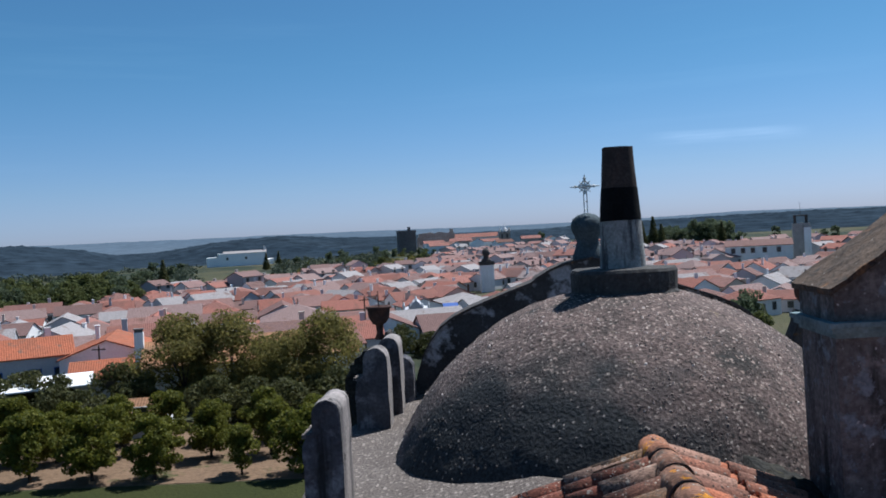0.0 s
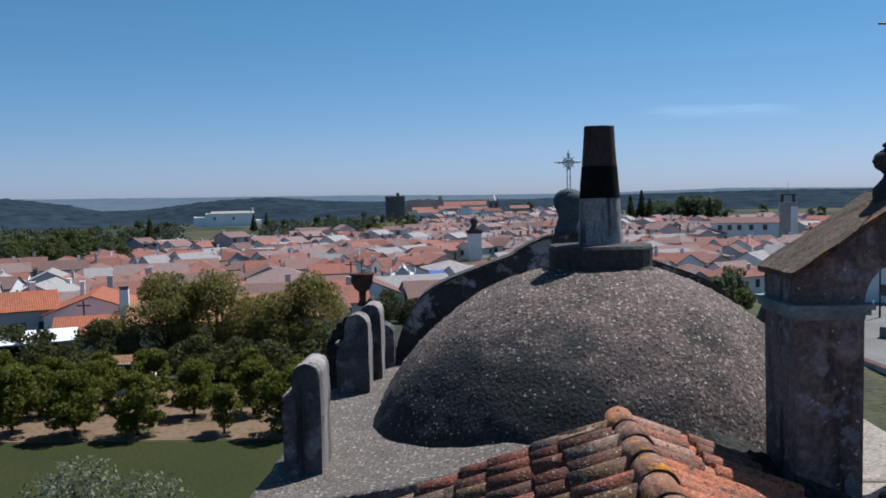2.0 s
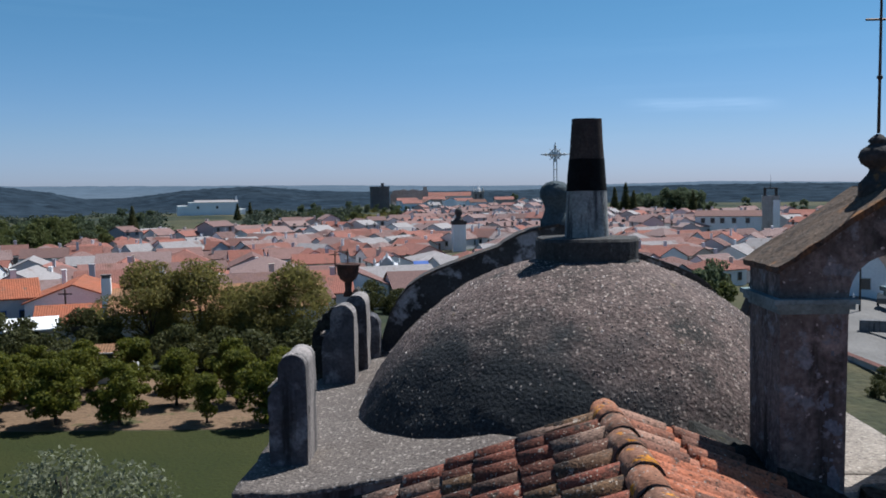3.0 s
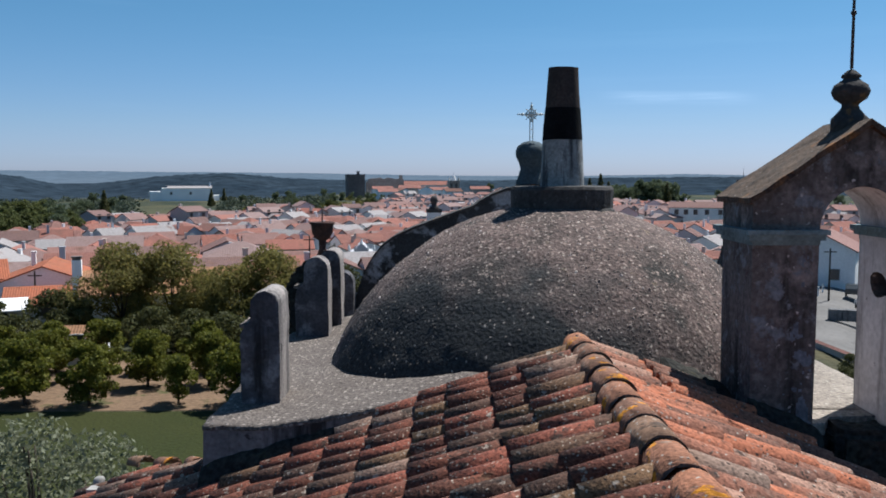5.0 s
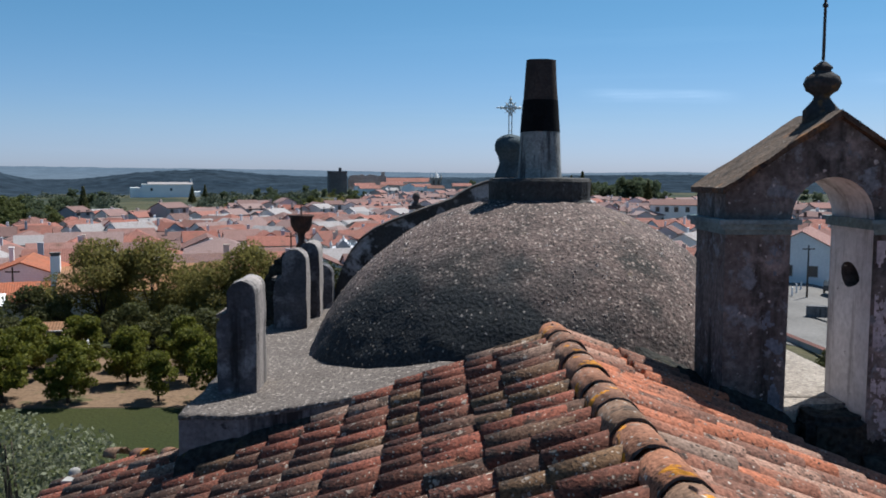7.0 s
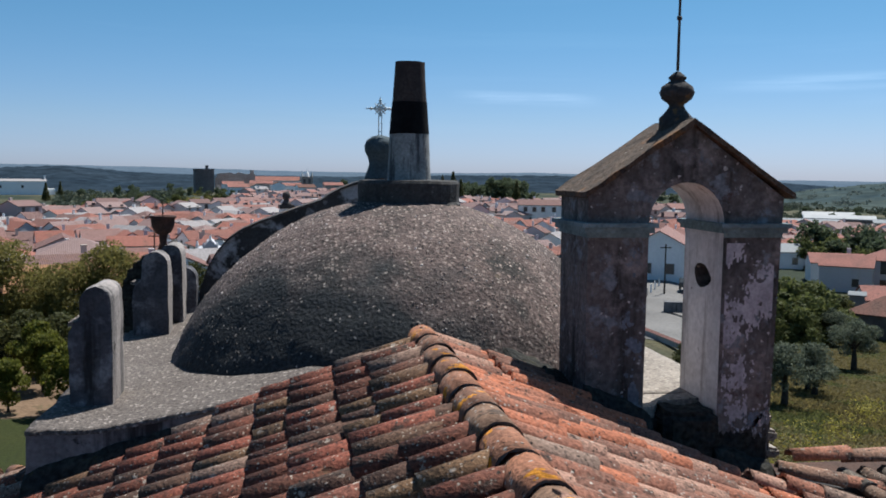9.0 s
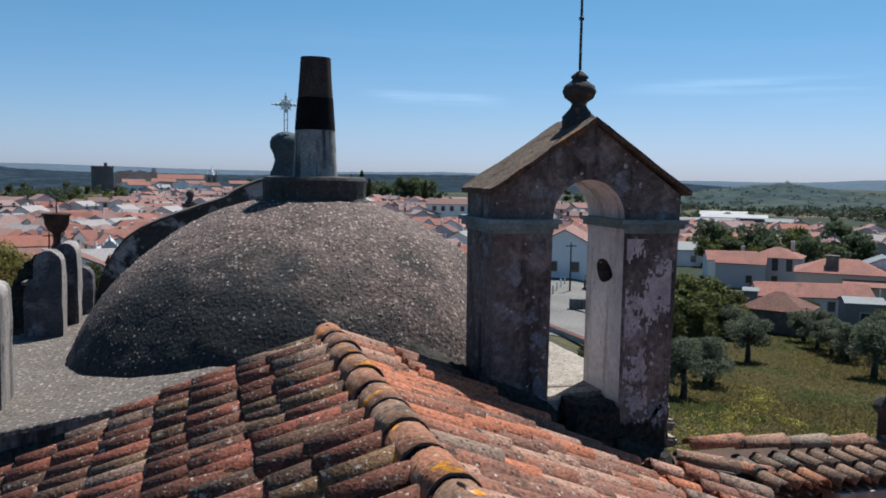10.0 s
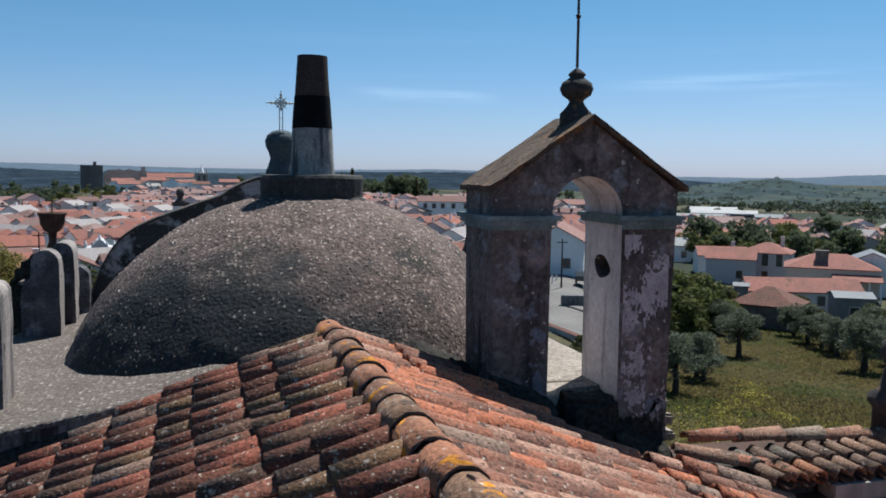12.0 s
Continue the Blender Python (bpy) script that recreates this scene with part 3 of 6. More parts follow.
def sheet(name, outline, lift, material, label, category, step=4.5):
    """A patch of ground draped over the land, lifted a little above it."""
    bm = bmesh.new()
    bm.faces.new([bm.verts.new((x, y, 0)) for x, y in outline])
    bmesh.ops.triangulate(bm, faces=bm.faces[:])
    for _ in range(9):
        long = [e for e in bm.edges if e.calc_length() > step]
        if not long:
            break
        bmesh.ops.subdivide_edges(bm, edges=long, cuts=1)
        bmesh.ops.triangulate(bm, faces=bm.faces[:])
    rim = [e for e in bm.edges if e.is_boundary]
    for v in bm.verts:
        v.co.z = ground_h(v.co.x, v.co.y) + lift
    low = bmesh.ops.extrude_edge_only(bm, edges=rim)["geom"]
    for v in low:
        if isinstance(v, bmesh.types.BMVert):
            v.co.z -= lift + 0.3
    bmesh.ops.recalc_face_normals(bm, faces=bm.faces[:])
    if sum(f.normal.z * f.calc_area() for f in bm.faces) < 0:
        bmesh.ops.reverse_faces(bm, faces=bm.faces[:])
    return tagged(mesh_object(name, bm, material), label, category, kind="structure")


def hill_z(az, r, dist, depth, tops):
    """Height of a hill whose crest runs along an arc; tops gives rows of (azimuth, height)."""
    h = float(np.interp(az, [t[0] for t in tops], [t[1] for t in tops]))
    k = math.sin(math.pi * min(1, max(0, (r - dist) / depth))) ** 0.8
    p = Vector((*polar(az, r), 0))
    bumps = 0.10 * noise.noise(p / (dist * 0.045)) + 0.03 * noise.noise(p / (dist * 0.008))
    canopy = 1.6 * noise.noise(p / 22) + 1.2 * noise.noise(p / 9)
    return h * k * (1 + bumps) + canopy * min(1, h * k / 6) - 0.5 + ground_h(p.x, p.y)


def ridge_hill(name, az0, az1, dist, depth, tops, material, label):
    """A wooded hill beyond the town; azimuth clockwise from +y."""
    bm = bmesh.new()
    na, nd = 360, 90
    grid = []
    for i in range(na + 1):
        az = az0 + (az1 - az0) * i / na
        grid.append([bm.verts.new((*polar(az, dist + depth * j / nd), hill_z(az, dist + depth * j / nd, dist, depth, tops))) for j in range(nd + 1)])
    for a, b in zip(grid, grid[1:]):
        for j in range(nd):
            bm.faces.new((a[j], a[j + 1], b[j + 1], b[j]))
    bmesh.ops.recalc_face_normals(bm, faces=bm.faces[:])
    return tagged(mesh_object(name, bm, material, smooth=True), label, "hill", kind="structure")


DARK_TOPS = [(-52, 30), (-34, 28), (-29.5, 25), (-27.5, 20), (-26, 15), (-24.5, 7), (-23.2, 1), (-22.5, 0)]
MIDDLE_TOPS = [(-24, 3.5), (-22.5, 3.5), (-21.9, 4), (-20, 9.5), (-18.4, 15), (-16.4, 18), (-13.6, 20), (-10.5, 13), (-7, 9.5), (2, 8.5), (9, 6)]
GREEN_TOPS = [(27, 1), (31, 3), (33.5, 7), (35.5, 11.5), (37.3, 14.5), (39, 10.5), (41, 5.5), (43, 4), (52, 6), (64, 6)]
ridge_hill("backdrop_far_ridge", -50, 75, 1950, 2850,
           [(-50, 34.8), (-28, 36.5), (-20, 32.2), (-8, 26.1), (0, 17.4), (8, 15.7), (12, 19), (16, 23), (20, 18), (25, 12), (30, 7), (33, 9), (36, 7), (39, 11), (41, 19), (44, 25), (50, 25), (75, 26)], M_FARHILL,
           "wooded ridge along the horizon, coloured blue for haze")
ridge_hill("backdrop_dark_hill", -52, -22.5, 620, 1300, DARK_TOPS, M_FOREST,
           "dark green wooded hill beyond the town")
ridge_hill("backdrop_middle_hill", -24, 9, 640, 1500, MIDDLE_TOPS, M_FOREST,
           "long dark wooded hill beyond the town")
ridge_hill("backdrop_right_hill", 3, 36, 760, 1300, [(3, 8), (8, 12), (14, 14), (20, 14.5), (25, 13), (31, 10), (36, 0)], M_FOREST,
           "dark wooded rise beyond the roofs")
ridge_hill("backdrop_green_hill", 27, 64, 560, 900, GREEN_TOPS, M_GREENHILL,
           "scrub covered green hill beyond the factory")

sheet("lawn_field", [(-62, 14), (-4.5, 14), (-4.5, 51), (-62, 50.2)], 0.02, M_LAWN, "mown green lawn beside the church", "lawn")
sheet("orchard_floor", [(-66, 50.4), (-4, 51.2), (-3, 68), (-66, 69)], 0.03, M_SOIL, "bare tan soil under the orange trees", "soil")
sheet("meadow", [(9, 18), (120, 18), (120, 100), (84, 86), (66, 90), (54, 92), (44, 78), (30, 52)], 0.12, M_MEADOW, "tall dry meadow with yellow flowers", "meadow", 2.6)
sheet("dirt_road", [polar(19, 80), polar(28, 72), polar(29, 100), polar(28, 120), polar(22.3, 120), polar(20, 100)], 0.06, M_ROAD, "pale dusty road below the church", "road", 2.0)
for k, (az0, az1, ra, rb) in enumerate(((-25, -19.5, 330, 338), (-19, -13.5, 318, 324), (-12.5, -8, 330, 336), (31, 37, 420, 432), (38, 45, 470, 486))):
    sheet("dry_field", [polar(az0, ra), polar(az1, ra + 6), polar(az1, rb + 8), polar(az0, rb)], 0.1, M_SOIL, "strip of pale dry field beyond the roofs", "field", 20)


# ---- the church: walls, terrace, gable ----
TERR_Z = 12.27


def terrace_z(x):
    u = min(max(0.0, x + 1.3), 1.5)
    return TERR_Z + 0.12 * u + 0.05 * u * u - 0.17 * smoothstep(0.9, 2.2, x)


def build_church_walls():
    bm = bmesh.new()
    box(bm, -2.6, 4.0, -2.8, 5.0, 0, 11.3)
    box(bm, -2.6, 3.2, 5.0, 6.14, 0, 11.45)
    box(bm, -2.8, -1.75, 6.14, 7.6, 0, 11.1)
    tagged(mesh_object("wall_nave", bm, M_WALL), "old limewashed nave wall under the tiled roof", "wall", kind="structure")
    bm = bmesh.new()
    box(bm, -1.70, 3.3, 6.43, 11.34, 0, 11.9)
    soften(bm, 0.03)
    tagged(mesh_object("wall_chancel", bm, M_PLASTER), "stained grey plaster wall below the terrace", "wall", kind="structure")
    bm = bmesh.new()
    box(bm, 4.45, 7.2, 5.12, 5.3, 0, 11.79)
    box(bm, 4.45, 7.2, 5.31, 6.5, 0, 11.6)
    box(bm, 3.21, 4.44, 5.4, 6.4, 0, 11.5)
    tagged(mesh_object("wall_wing", bm, M_WALL), "limewashed wall of the low side wing", "wall", kind="structure")


build_church_walls()


def build_terrace():
    """The mortar terrace round the dome: it climbs gently from its open side towards the roof."""
    bm = bmesh.new()
    nx, ny = 60, 54
    x0, x1, y0, y1 = -1.71, 3.38, 6.17, 11.36
    top, low = [], []

    def open_side(i, j):
        return 1.2 < x0 + (x1 - x0) * i / nx < 2.4 and j < 4
    for i in range(nx + 1):
        ct, cl = [], []
        for j in range(ny + 1):
            x, y = x0 + (x1 - x0) * i / nx, y0 + (y1 - y0) * j / ny
            z = terrace_z(x) + 0.012 * noise.noise(Vector((x * 2.1, y * 2.1, 3))) + 0.006 * noise.noise(Vector((x * 9, y * 9, 1)))
            if j == 0:
                y += 0.03 * noise.noise(Vector((x * 3.0, 0, 7)))
            if i == 0:
                x += 0.03 * noise.noise(Vector((0, y * 3.0, 9)))
            ct.append(bm.verts.new((x, y, z)))
            cl.append(bm.verts.new((x, y, z - 0.032)) if i in (0, nx) or j in (0, ny) else None)
        top.append(ct)
        low.append(cl)
    for i in range(nx):
        for j in range(ny):
            if open_side(i, j):
                continue
            f = bm.faces.new((top[i][j], top[i + 1][j], top[i + 1][j + 1], top[i][j + 1]))
            f.material_index = 1 if i > 46 + 3 * noise.noise(Vector((0, j * 0.3, 2))) else 0
    for i in range(nx):
        if open_side(i, 0):
            continue
        bm.faces.new((low[i][0], low[i + 1][0], top[i + 1][0], top[i][0]))
    for j in range(ny):
        bm.faces.new((top[0][j], top[0][j + 1], low[0][j + 1], low[0][j]))
        bm.faces.new((low[nx][j], low[nx][j + 1], top[nx][j + 1], top[nx][j]))
    tagged(mesh_object("terrace_floor", bm, [M_TERRACE, M_APRON], smooth=True), "pale pebbly mortar terrace around the dome", "terrace", kind="structure")
    # the parapet face under the terrace's edge, and the fill behind it
    bm = bmesh.new()
    n = 24
    pts = [(-1.70 + 2.9 * i / n, terrace_z(-1.70 + 2.9 * i / n) - 0.03) for i in range(n + 1)]
    prism(bm, [(-1.73, 11.0)] + [(1.2, 11.0)] + pts[::-1], 6.185, 11.33, 'y')
    for xa, xb, ya in ((1.2, 2.39, 6.56), (2.39, 3.3, 6.36)):
        pts = [(xa + (xb - xa) * i / n, terrace_z(xa + (xb - xa) * i / n) - 0.03) for i in range(n + 1)]
        prism(bm, [(xa, 11.0)] + [(xb, 11.0)] + pts[::-1], ya, 11.33, 'y')
    tagged(mesh_object("wall_terrace_edge", bm, M_PARAPET), "stained plaster face below the terrace edge", "wall", kind="structure")


build_terrace()

DOME_C, DOME_R, DOME_Z, DOME_H = (1.1, 8.48), 2.17, 12.24, 1.54


def build_dome():
    dome = thing("dome", "round dome of grey pebbled mortar with pale lichen", "dome")
    bm = bmesh.new()
    seg, rows = 160, 56
    rings = []
    for j in range(rows + 1):
        # a spherical cap
        ball = (DOME_R ** 2 + DOME_H ** 2) / (2 * DOME_H)
        a0 = math.acos(DOME_R / ball)
        a = a0 + (math.pi / 2 - a0) * 0.93 * j / rows
        ring = []
        for i in range(seg):
            t = 2 * math.pi * i / seg
            r = ball * math.cos(a)
            p = Vector((DOME_C[0] + r * math.cos(t), DOME_C[1] + r * math.sin(t), DOME_Z + DOME_H - ball + ball * math.sin(a)))
            nrm = Vector((math.cos(t) * math.cos(a), math.sin(t) * math.cos(a), math.sin(a)))
            p += nrm * (0.022 * noise.noise(p * 1.4) + 0.012 * noise.noise(p * 5) + 0.010 * noise.noise(p * 16))
            ring.append(bm.verts.new(p))
        rings.append(ring)
    skirt = [bm.verts.new((v.co.x, v.co.y, 11.9)) for v in rings[0]]
    rings.insert(0, skirt)
    for a, b in zip(rings, rings[1:]):
        for i in range(seg):
            bm.faces.new((a[i], a[(i + 1) % seg], b[(i + 1) % seg], b[i]))
    bm.faces.new(rings[-1])
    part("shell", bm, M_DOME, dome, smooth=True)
    # pale pebbles standing out of the mortar
    g = np.random.RandomState(17)
    V, F = [], []
    for k in range(6000):
        t, a = g.uniform(math.pi * 0.95, math.pi * 2.12), math.asin(g.uniform(math.sin(a0), math.sin(a0 + (math.pi / 2 - a0) * 0.8)))
        here = Vector((DOME_C[0] + ball * math.cos(t) * math.cos(a), DOME_C[1] + ball * math.sin(t) * math.cos(a), 0))
        # pale pebbles are thinned out over the painted dark patch
        if noise.noise(Vector((math.cos(t) * 2.2, math.sin(t) * 2.2, a * 2.5))) < -0.28 + 0.2 * g.uniform(-1, 1) or ((here - Vector((0.05, 6.75, 0))).length < 0.9 and g.uniform() < 0.75):
            continue
        nrm = Vector((math.cos(t) * math.cos(a), math.sin(t) * math.cos(a), math.sin(a)))
        p = Vector((DOME_C[0], DOME_C[1], DOME_Z + DOME_H - ball)) + nrm * ball
        p += nrm * (0.022 * noise.noise(p * 1.4) + 0.012 * noise.noise(p * 5) + 0.010 * noise.noise(p * 16))
        u = nrm.orthogonal().normalized()
        v = nrm.cross(u)
        turn, long, wide = g.uniform(0, math.pi), 0.008 + 0.017 * g.uniform() ** 2.2, g.uniform(0.5, 0.9)
        n0 = len(V)
        for q in range(5):
            b = turn + 2 * math.pi * q / 5
            e = u * math.cos(b) * long + v * math.sin(b) * long * wide * g.uniform(0.8, 1.2)
            V.append(tuple(p + e - nrm * 0.004))
        V.append(tuple(p + nrm * long * g.uniform(0.25, 0.5)))
        F.extend((n0 + q, n0 + (q + 1) % 5, n0 + 5) for q in range(5))
    me = bpy.data.meshes.new("pebble_crust")
    me.from_pydata(V, [], F)
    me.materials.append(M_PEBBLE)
    pb = new("pebble_crust", me)
    pb.parent = dome
    tagged(pb, "pale lichened pebbles set in the mortar", kind="stuff")
    bm = bmesh.new()
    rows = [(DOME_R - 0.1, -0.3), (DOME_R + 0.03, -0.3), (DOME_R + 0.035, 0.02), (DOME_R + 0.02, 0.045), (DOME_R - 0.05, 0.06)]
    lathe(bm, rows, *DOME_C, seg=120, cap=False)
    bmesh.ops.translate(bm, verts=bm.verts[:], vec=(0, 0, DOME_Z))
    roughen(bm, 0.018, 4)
    part("foot_ring", bm, M_MOSS_SHADE, dome, "dark worn lip round the foot of the dome", smooth=True)
    return dome


build_dome()


def build_lantern():
    cx, cy = 1.17, 8.54
    lan = thing("lantern_chimney", "tapered round chimney with a black band on a stone ring", "chimney", m=pose(cx, cy, 13.66))
    bm = bmesh.new()
    lathe(bm, [(0.50, 0.0), (0.505, 0.06), (0.488, 0.085), (0.495, 0.262), (0.48, 0.288), (0.12, 0.296)], seg=24)
    bmesh.ops.recalc_face_normals(bm, faces=bm.faces[:])
    roughen(bm, 0.012, 4)
    part("stone_ring", bm, M_PLINTH, lan, "dark grey stone ring")
    for name, za, zb, ra, rb, mt, lab in (("lower_shaft", 0.255, 0.735, 0.215, 0.192, M_CHIM_LOW, "flaking whitewashed lower shaft"),
                                          ("black_band", 0.735, 1.04, 0.194, 0.170, M_CHIM_BAND, "black painted band"),
                                          ("upper_shaft", 1.04, 1.42, 0.167, 0.142, M_CHIM_TOP, "brown sooty upper shaft")):
        bm = bmesh.new()
        lathe(bm, [(ra, za), (ra + (rb - ra) * 0.5, (za + zb) / 2), (rb, zb)], seg=40, cap=True)
        roughen(bm, 0.006, 6)
        part(name, bm, mt, lan, lab, smooth=False)
    return lan


build_lantern()

GABLE_X, GABLE_Y = 1.17, 11.36


def gable_half(d):
    """Height of the curved gable at d metres from its middle."""
    rows = [(0.0, 13.93), (0.33, 13.87), (0.5, 13.81), (0.70, 13.70), (0.74, 13.655), (1.05, 13.55), (1.54, 13.37), (1.78, 13.26),
            (1.95, 13.14), (2.08, 12.98), (2.18, 12.8), (2.27, 12.55), (2.33, 12.3), (2.36, 12.1)]
    return float(np.interp(d, [r[0] for r in rows], [r[1] for r in rows]))


def build_gable():
    bm = bmesh.new()
    ds = [2.36 * (1 - (1 - i / 36) ** 1.6) for i in range(37)]
    right = [(GABLE_X + d, gable_half(d)) for d in ds]
    left = [(GABLE_X - d, gable_half(d)) for d in ds]
    outline = [(GABLE_X - 2.36, 0)] + left[::-1] + right[1:] + [(GABLE_X + 2.36, 0)]
    prism(bm, outline, GABLE_Y, GABLE_Y + 0.42, 'y')
    ob = mesh_object("wall_gable", bm, M_GABLE)
    tagged(ob, "curved front gable with peeling dark and white plaster", "wall", kind="structure")
    # worn coping laid over the curve
    bm = bmesh.new()
    n = 60
    prev = None
    for i in range(-n, n + 1):
        d = 2.3 * i / n
        x, z = GABLE_X + d, gable_half(abs(d))
        ring = [bm.verts.new((x, yy, z + zz)) for yy, zz in ((GABLE_Y - 0.03, -0.01), (GABLE_Y - 0.03, 0.022), (GABLE_Y + 0.45, 0.022), (GABLE_Y + 0.45, -0.01))]
        if prev:
            for k in range(4):
                bm.faces.new((prev[k], prev[(k + 1) % 4], ring[(k + 1) % 4], ring[k]))
        else:
            bm.faces.new(ring)
        prev = ring
    bm.faces.new(prev[::-1])
    bmesh.ops.recalc_face_normals(bm, faces=bm.faces[:])
    part("coping", bm, M_STONE, ob)
    bm = bmesh.new()
    box(bm, -2.1, -1.20, GABLE_Y - 0.02, GABLE_Y + 0.42, 0, 12.35)
    box(bm, 3.54, 4.44, GABLE_Y - 0.02, GABLE_Y + 0.42, 0, 12.35)
    tagged(mesh_object("wall_front_corner", bm, M_PLASTER), "grey plaster corner of the church front", "wall", kind="structure")


build_gable()


def build_cross():
    c = thing("gable_cross", "pale ornate iron cross on a bulbous stone pedestal", "cross", m=pose(GABLE_X + 0.005, GABLE_Y + 0.2, 13.9))
    bm = bmesh.new()
    lathe(bm, [(0.2, 0), (0.2, 0.07), (0.17, 0.14), (0.14, 0.24), (0.16, 0.32), (0.2, 0.40), (0.205, 0.47), (0.18, 0.54), (0.11, 0.59), (0.03, 0.61)], seg=28)
    part("pedestal", bm, M_BLUE_STONE, c, "bluish grey stone pedestal", smooth=True)
    bm = bmesh.new()
    tube(bm, [(0, 0, 0.87), (0, 0, 1.11)], 0.016, 0.006, 8)
    for s in (-1, 1):
        tube(bm, [(0, 0, 0.955), (s * 0.19, 0, 0.955)], 0.018, 0.006, 8)
        tube(bm, [(s * 0.02, 0, 0.6), (s * 0.02, 0, 0.88)], 0.007, 0.007, 6)
    for z in (0.66, 0.76, 0.86):
        tube(bm, [(-0.026, 0, z), (0.026, 0, z)], 0.006, 0.006, 6)
    for x, z in ((-0.12, 0.955), (0.12, 0.955), (0, 1.06)):
        bmesh.ops.create_icosphere(bm, subdivisions=2, radius=0.021, matrix=Matrix.Translation((x, 0, z)))
    part("cross_frame", bm, M_CROSS, c)
    bm = bmesh.new()
    for k in range(4):
        a = math.pi / 4 + k * math.pi / 2
        u, v = Vector((math.cos(a), 0, math.sin(a))), Vector((-math.sin(a), 0, math.cos(a)))
        o = Vector((0, 0, 0.955))
        tube(bm, [o + u * 0.02, o + u * 0.1], 0.014, 0.004, 6)
        pts = [o + Vector((0.085 * math.cos(a - 0.785 + 1.57 * q / 6), 0, 0.085 * math.sin(a - 0.785 + 1.57 * q / 6))) * (1 - 0.35 * math.sin(math.pi * q / 6)) for q in range(7)]
        tube(bm, pts, 0.009, 0.009, 6)
    part("scrollwork", bm, M_CROSS, c)
    return c


build_cross()


def build_urn(x, y, flip):
    u = thing("corner_urn", "dark clay urn with an iron spike on a sloping scroll", "urn", "urns on the church front", m=pose(x, y, 12.34))
    bm = bmesh.new()
    s = -1 if flip else 1
    curve = [(0.10, 0.78), (0.03, 0.62), (-0.08, 0.52), (-0.22, 0.43), (-0.34, 0.36), (-0.40, 0.2), (-0.42, 0.0)]
    lower = [(0.3, 0.0), (0.3, 0.3), (0.17, 0.62), (0.14, 0.78)]
    prism(bm, [(s * a, b) for a, b in curve + lower], -0.16, 0.16, 'y')
    soften(bm, 0.015)
    part("scroll", bm, M_STONE, u, "dark weathered scroll")
    bm = bmesh.new()
    lathe(bm, [(0.075, 0.66), (0.045, 0.74), (0.05, 0.85), (0.1, 0.885), (0.14, 0.96), (0.15, 1.06), (0.172, 1.075), (0.172, 1.10), (0.13, 1.10), (0.12, 1.03)], seg=24)
    part("bowl", bm, M_URN, u, "dark red clay bowl", smooth=True)
    bm = bmesh.new()
    tube(bm, [(0, 0, 1.04), (0, 0, 1.30)], 0.012, 0.006, 6)
    part("spike", bm, M_IRON, u)
    return u


build_urn(-1.6, GABLE_Y + 0.32, False)
build_urn(3.94, GABLE_Y + 0.32, True)


def merlon_outline(w, h, head, step):
    """Upright slab with a rounded head of a given width, and a lower shoulder that reaches up to step of its height."""
    r = head / 2
    pts = [(0, 0), (0, h - r)]
    for k in range(1, 10):
        a = math.pi * k / 10
        pts.append((-r + r * math.cos(a), h - r + r * math.sin(a)))
    pts.append((-head, h - r))
    if step:
        pts += [(-head - 0.005, h * step + 0.02), (-head - 0.03, h * step), (-w + 0.03, h * (step - 0.035)), (-w + 0.005, h * (step - 0.1)), (-w, h * 0.4)]
    pts.append((-w if step else -head - 0.01, 0))
    return pts


def build_merlon(x, y, depth, w, h, head, step, label, rim=True):
    m = thing("merlon", label, "merlon", "merlons along the terrace edge", m=pose(x, y, terrace_z(x) - 0.02))
    bm = bmesh.new()
    prism(bm, merlon_outline(w, h, head, step), 0, depth, 'y')
    bmesh.ops.subdivide_edges(bm, edges=[e for e in bm.edges if e.calc_length() > 0.16], cuts=3, use_grid_fill=True)
    bmesh.ops.triangulate(bm, faces=[f for f in bm.faces if len(f.verts) > 4])
    bm.normal_update()
    # faces turned to the sun or upward take the lit colour
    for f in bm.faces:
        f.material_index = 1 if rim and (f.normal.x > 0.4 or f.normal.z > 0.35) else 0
    soften(bm, 0.018, 2)
    roughen(bm, 0.014, 5, x + y)
    roughen(bm, 0.006, 17, x - y)
    bm.normal_update()
    part("slab", bm, [M_MERLON_SHADE, M_MERLON_LIT], m)
    if step:
        bm = bmesh.new()
        box(bm, -w - 0.012, -head + 0.01, 0.02, depth - 0.03, h * (step - 0.035) - 0.01, h * (step - 0.035) + 0.022)
        roughen(bm, 0.012, 8, y)
        part("shoulder_cap", bm, M_TERRACE, m, "pale mortar cap on the shoulder")
    return m


def build_moss_scroll(x, y):
    """Ragged mossy scroll that climbs from behind a merlon towards the urn."""
    sc = thing("mossy_scroll", "ragged black mossy scroll climbing towards the urn", "scroll", m=pose(x, y, terrace_z(x) - 0.02))
    bm = bmesh.new()
    top = [(-0.42, 0.5), (-0.40, 0.58), (-0.36, 0.60), (-0.35, 0.68), (-0.30, 0.70), (-0.29, 0.76), (-0.23, 0.78), (-0.2, 0.83), (-0.12, 0.85), (-0.05, 0.84), (0.0, 0.7)]
    prism(bm, [(-0.43, 0.0)] + top + [(0.0, 0.0)], 0, 0.3, 'y')
    bmesh.ops.triangulate(bm, faces=bm.faces[:])
    bmesh.ops.subdivide_edges(bm, edges=bm.edges[:], cuts=2, use_grid_fill=True)
    roughen(bm, 0.011, 9, 3)
    part("body", bm, M_MOSS_SHADE, sc)
    return sc


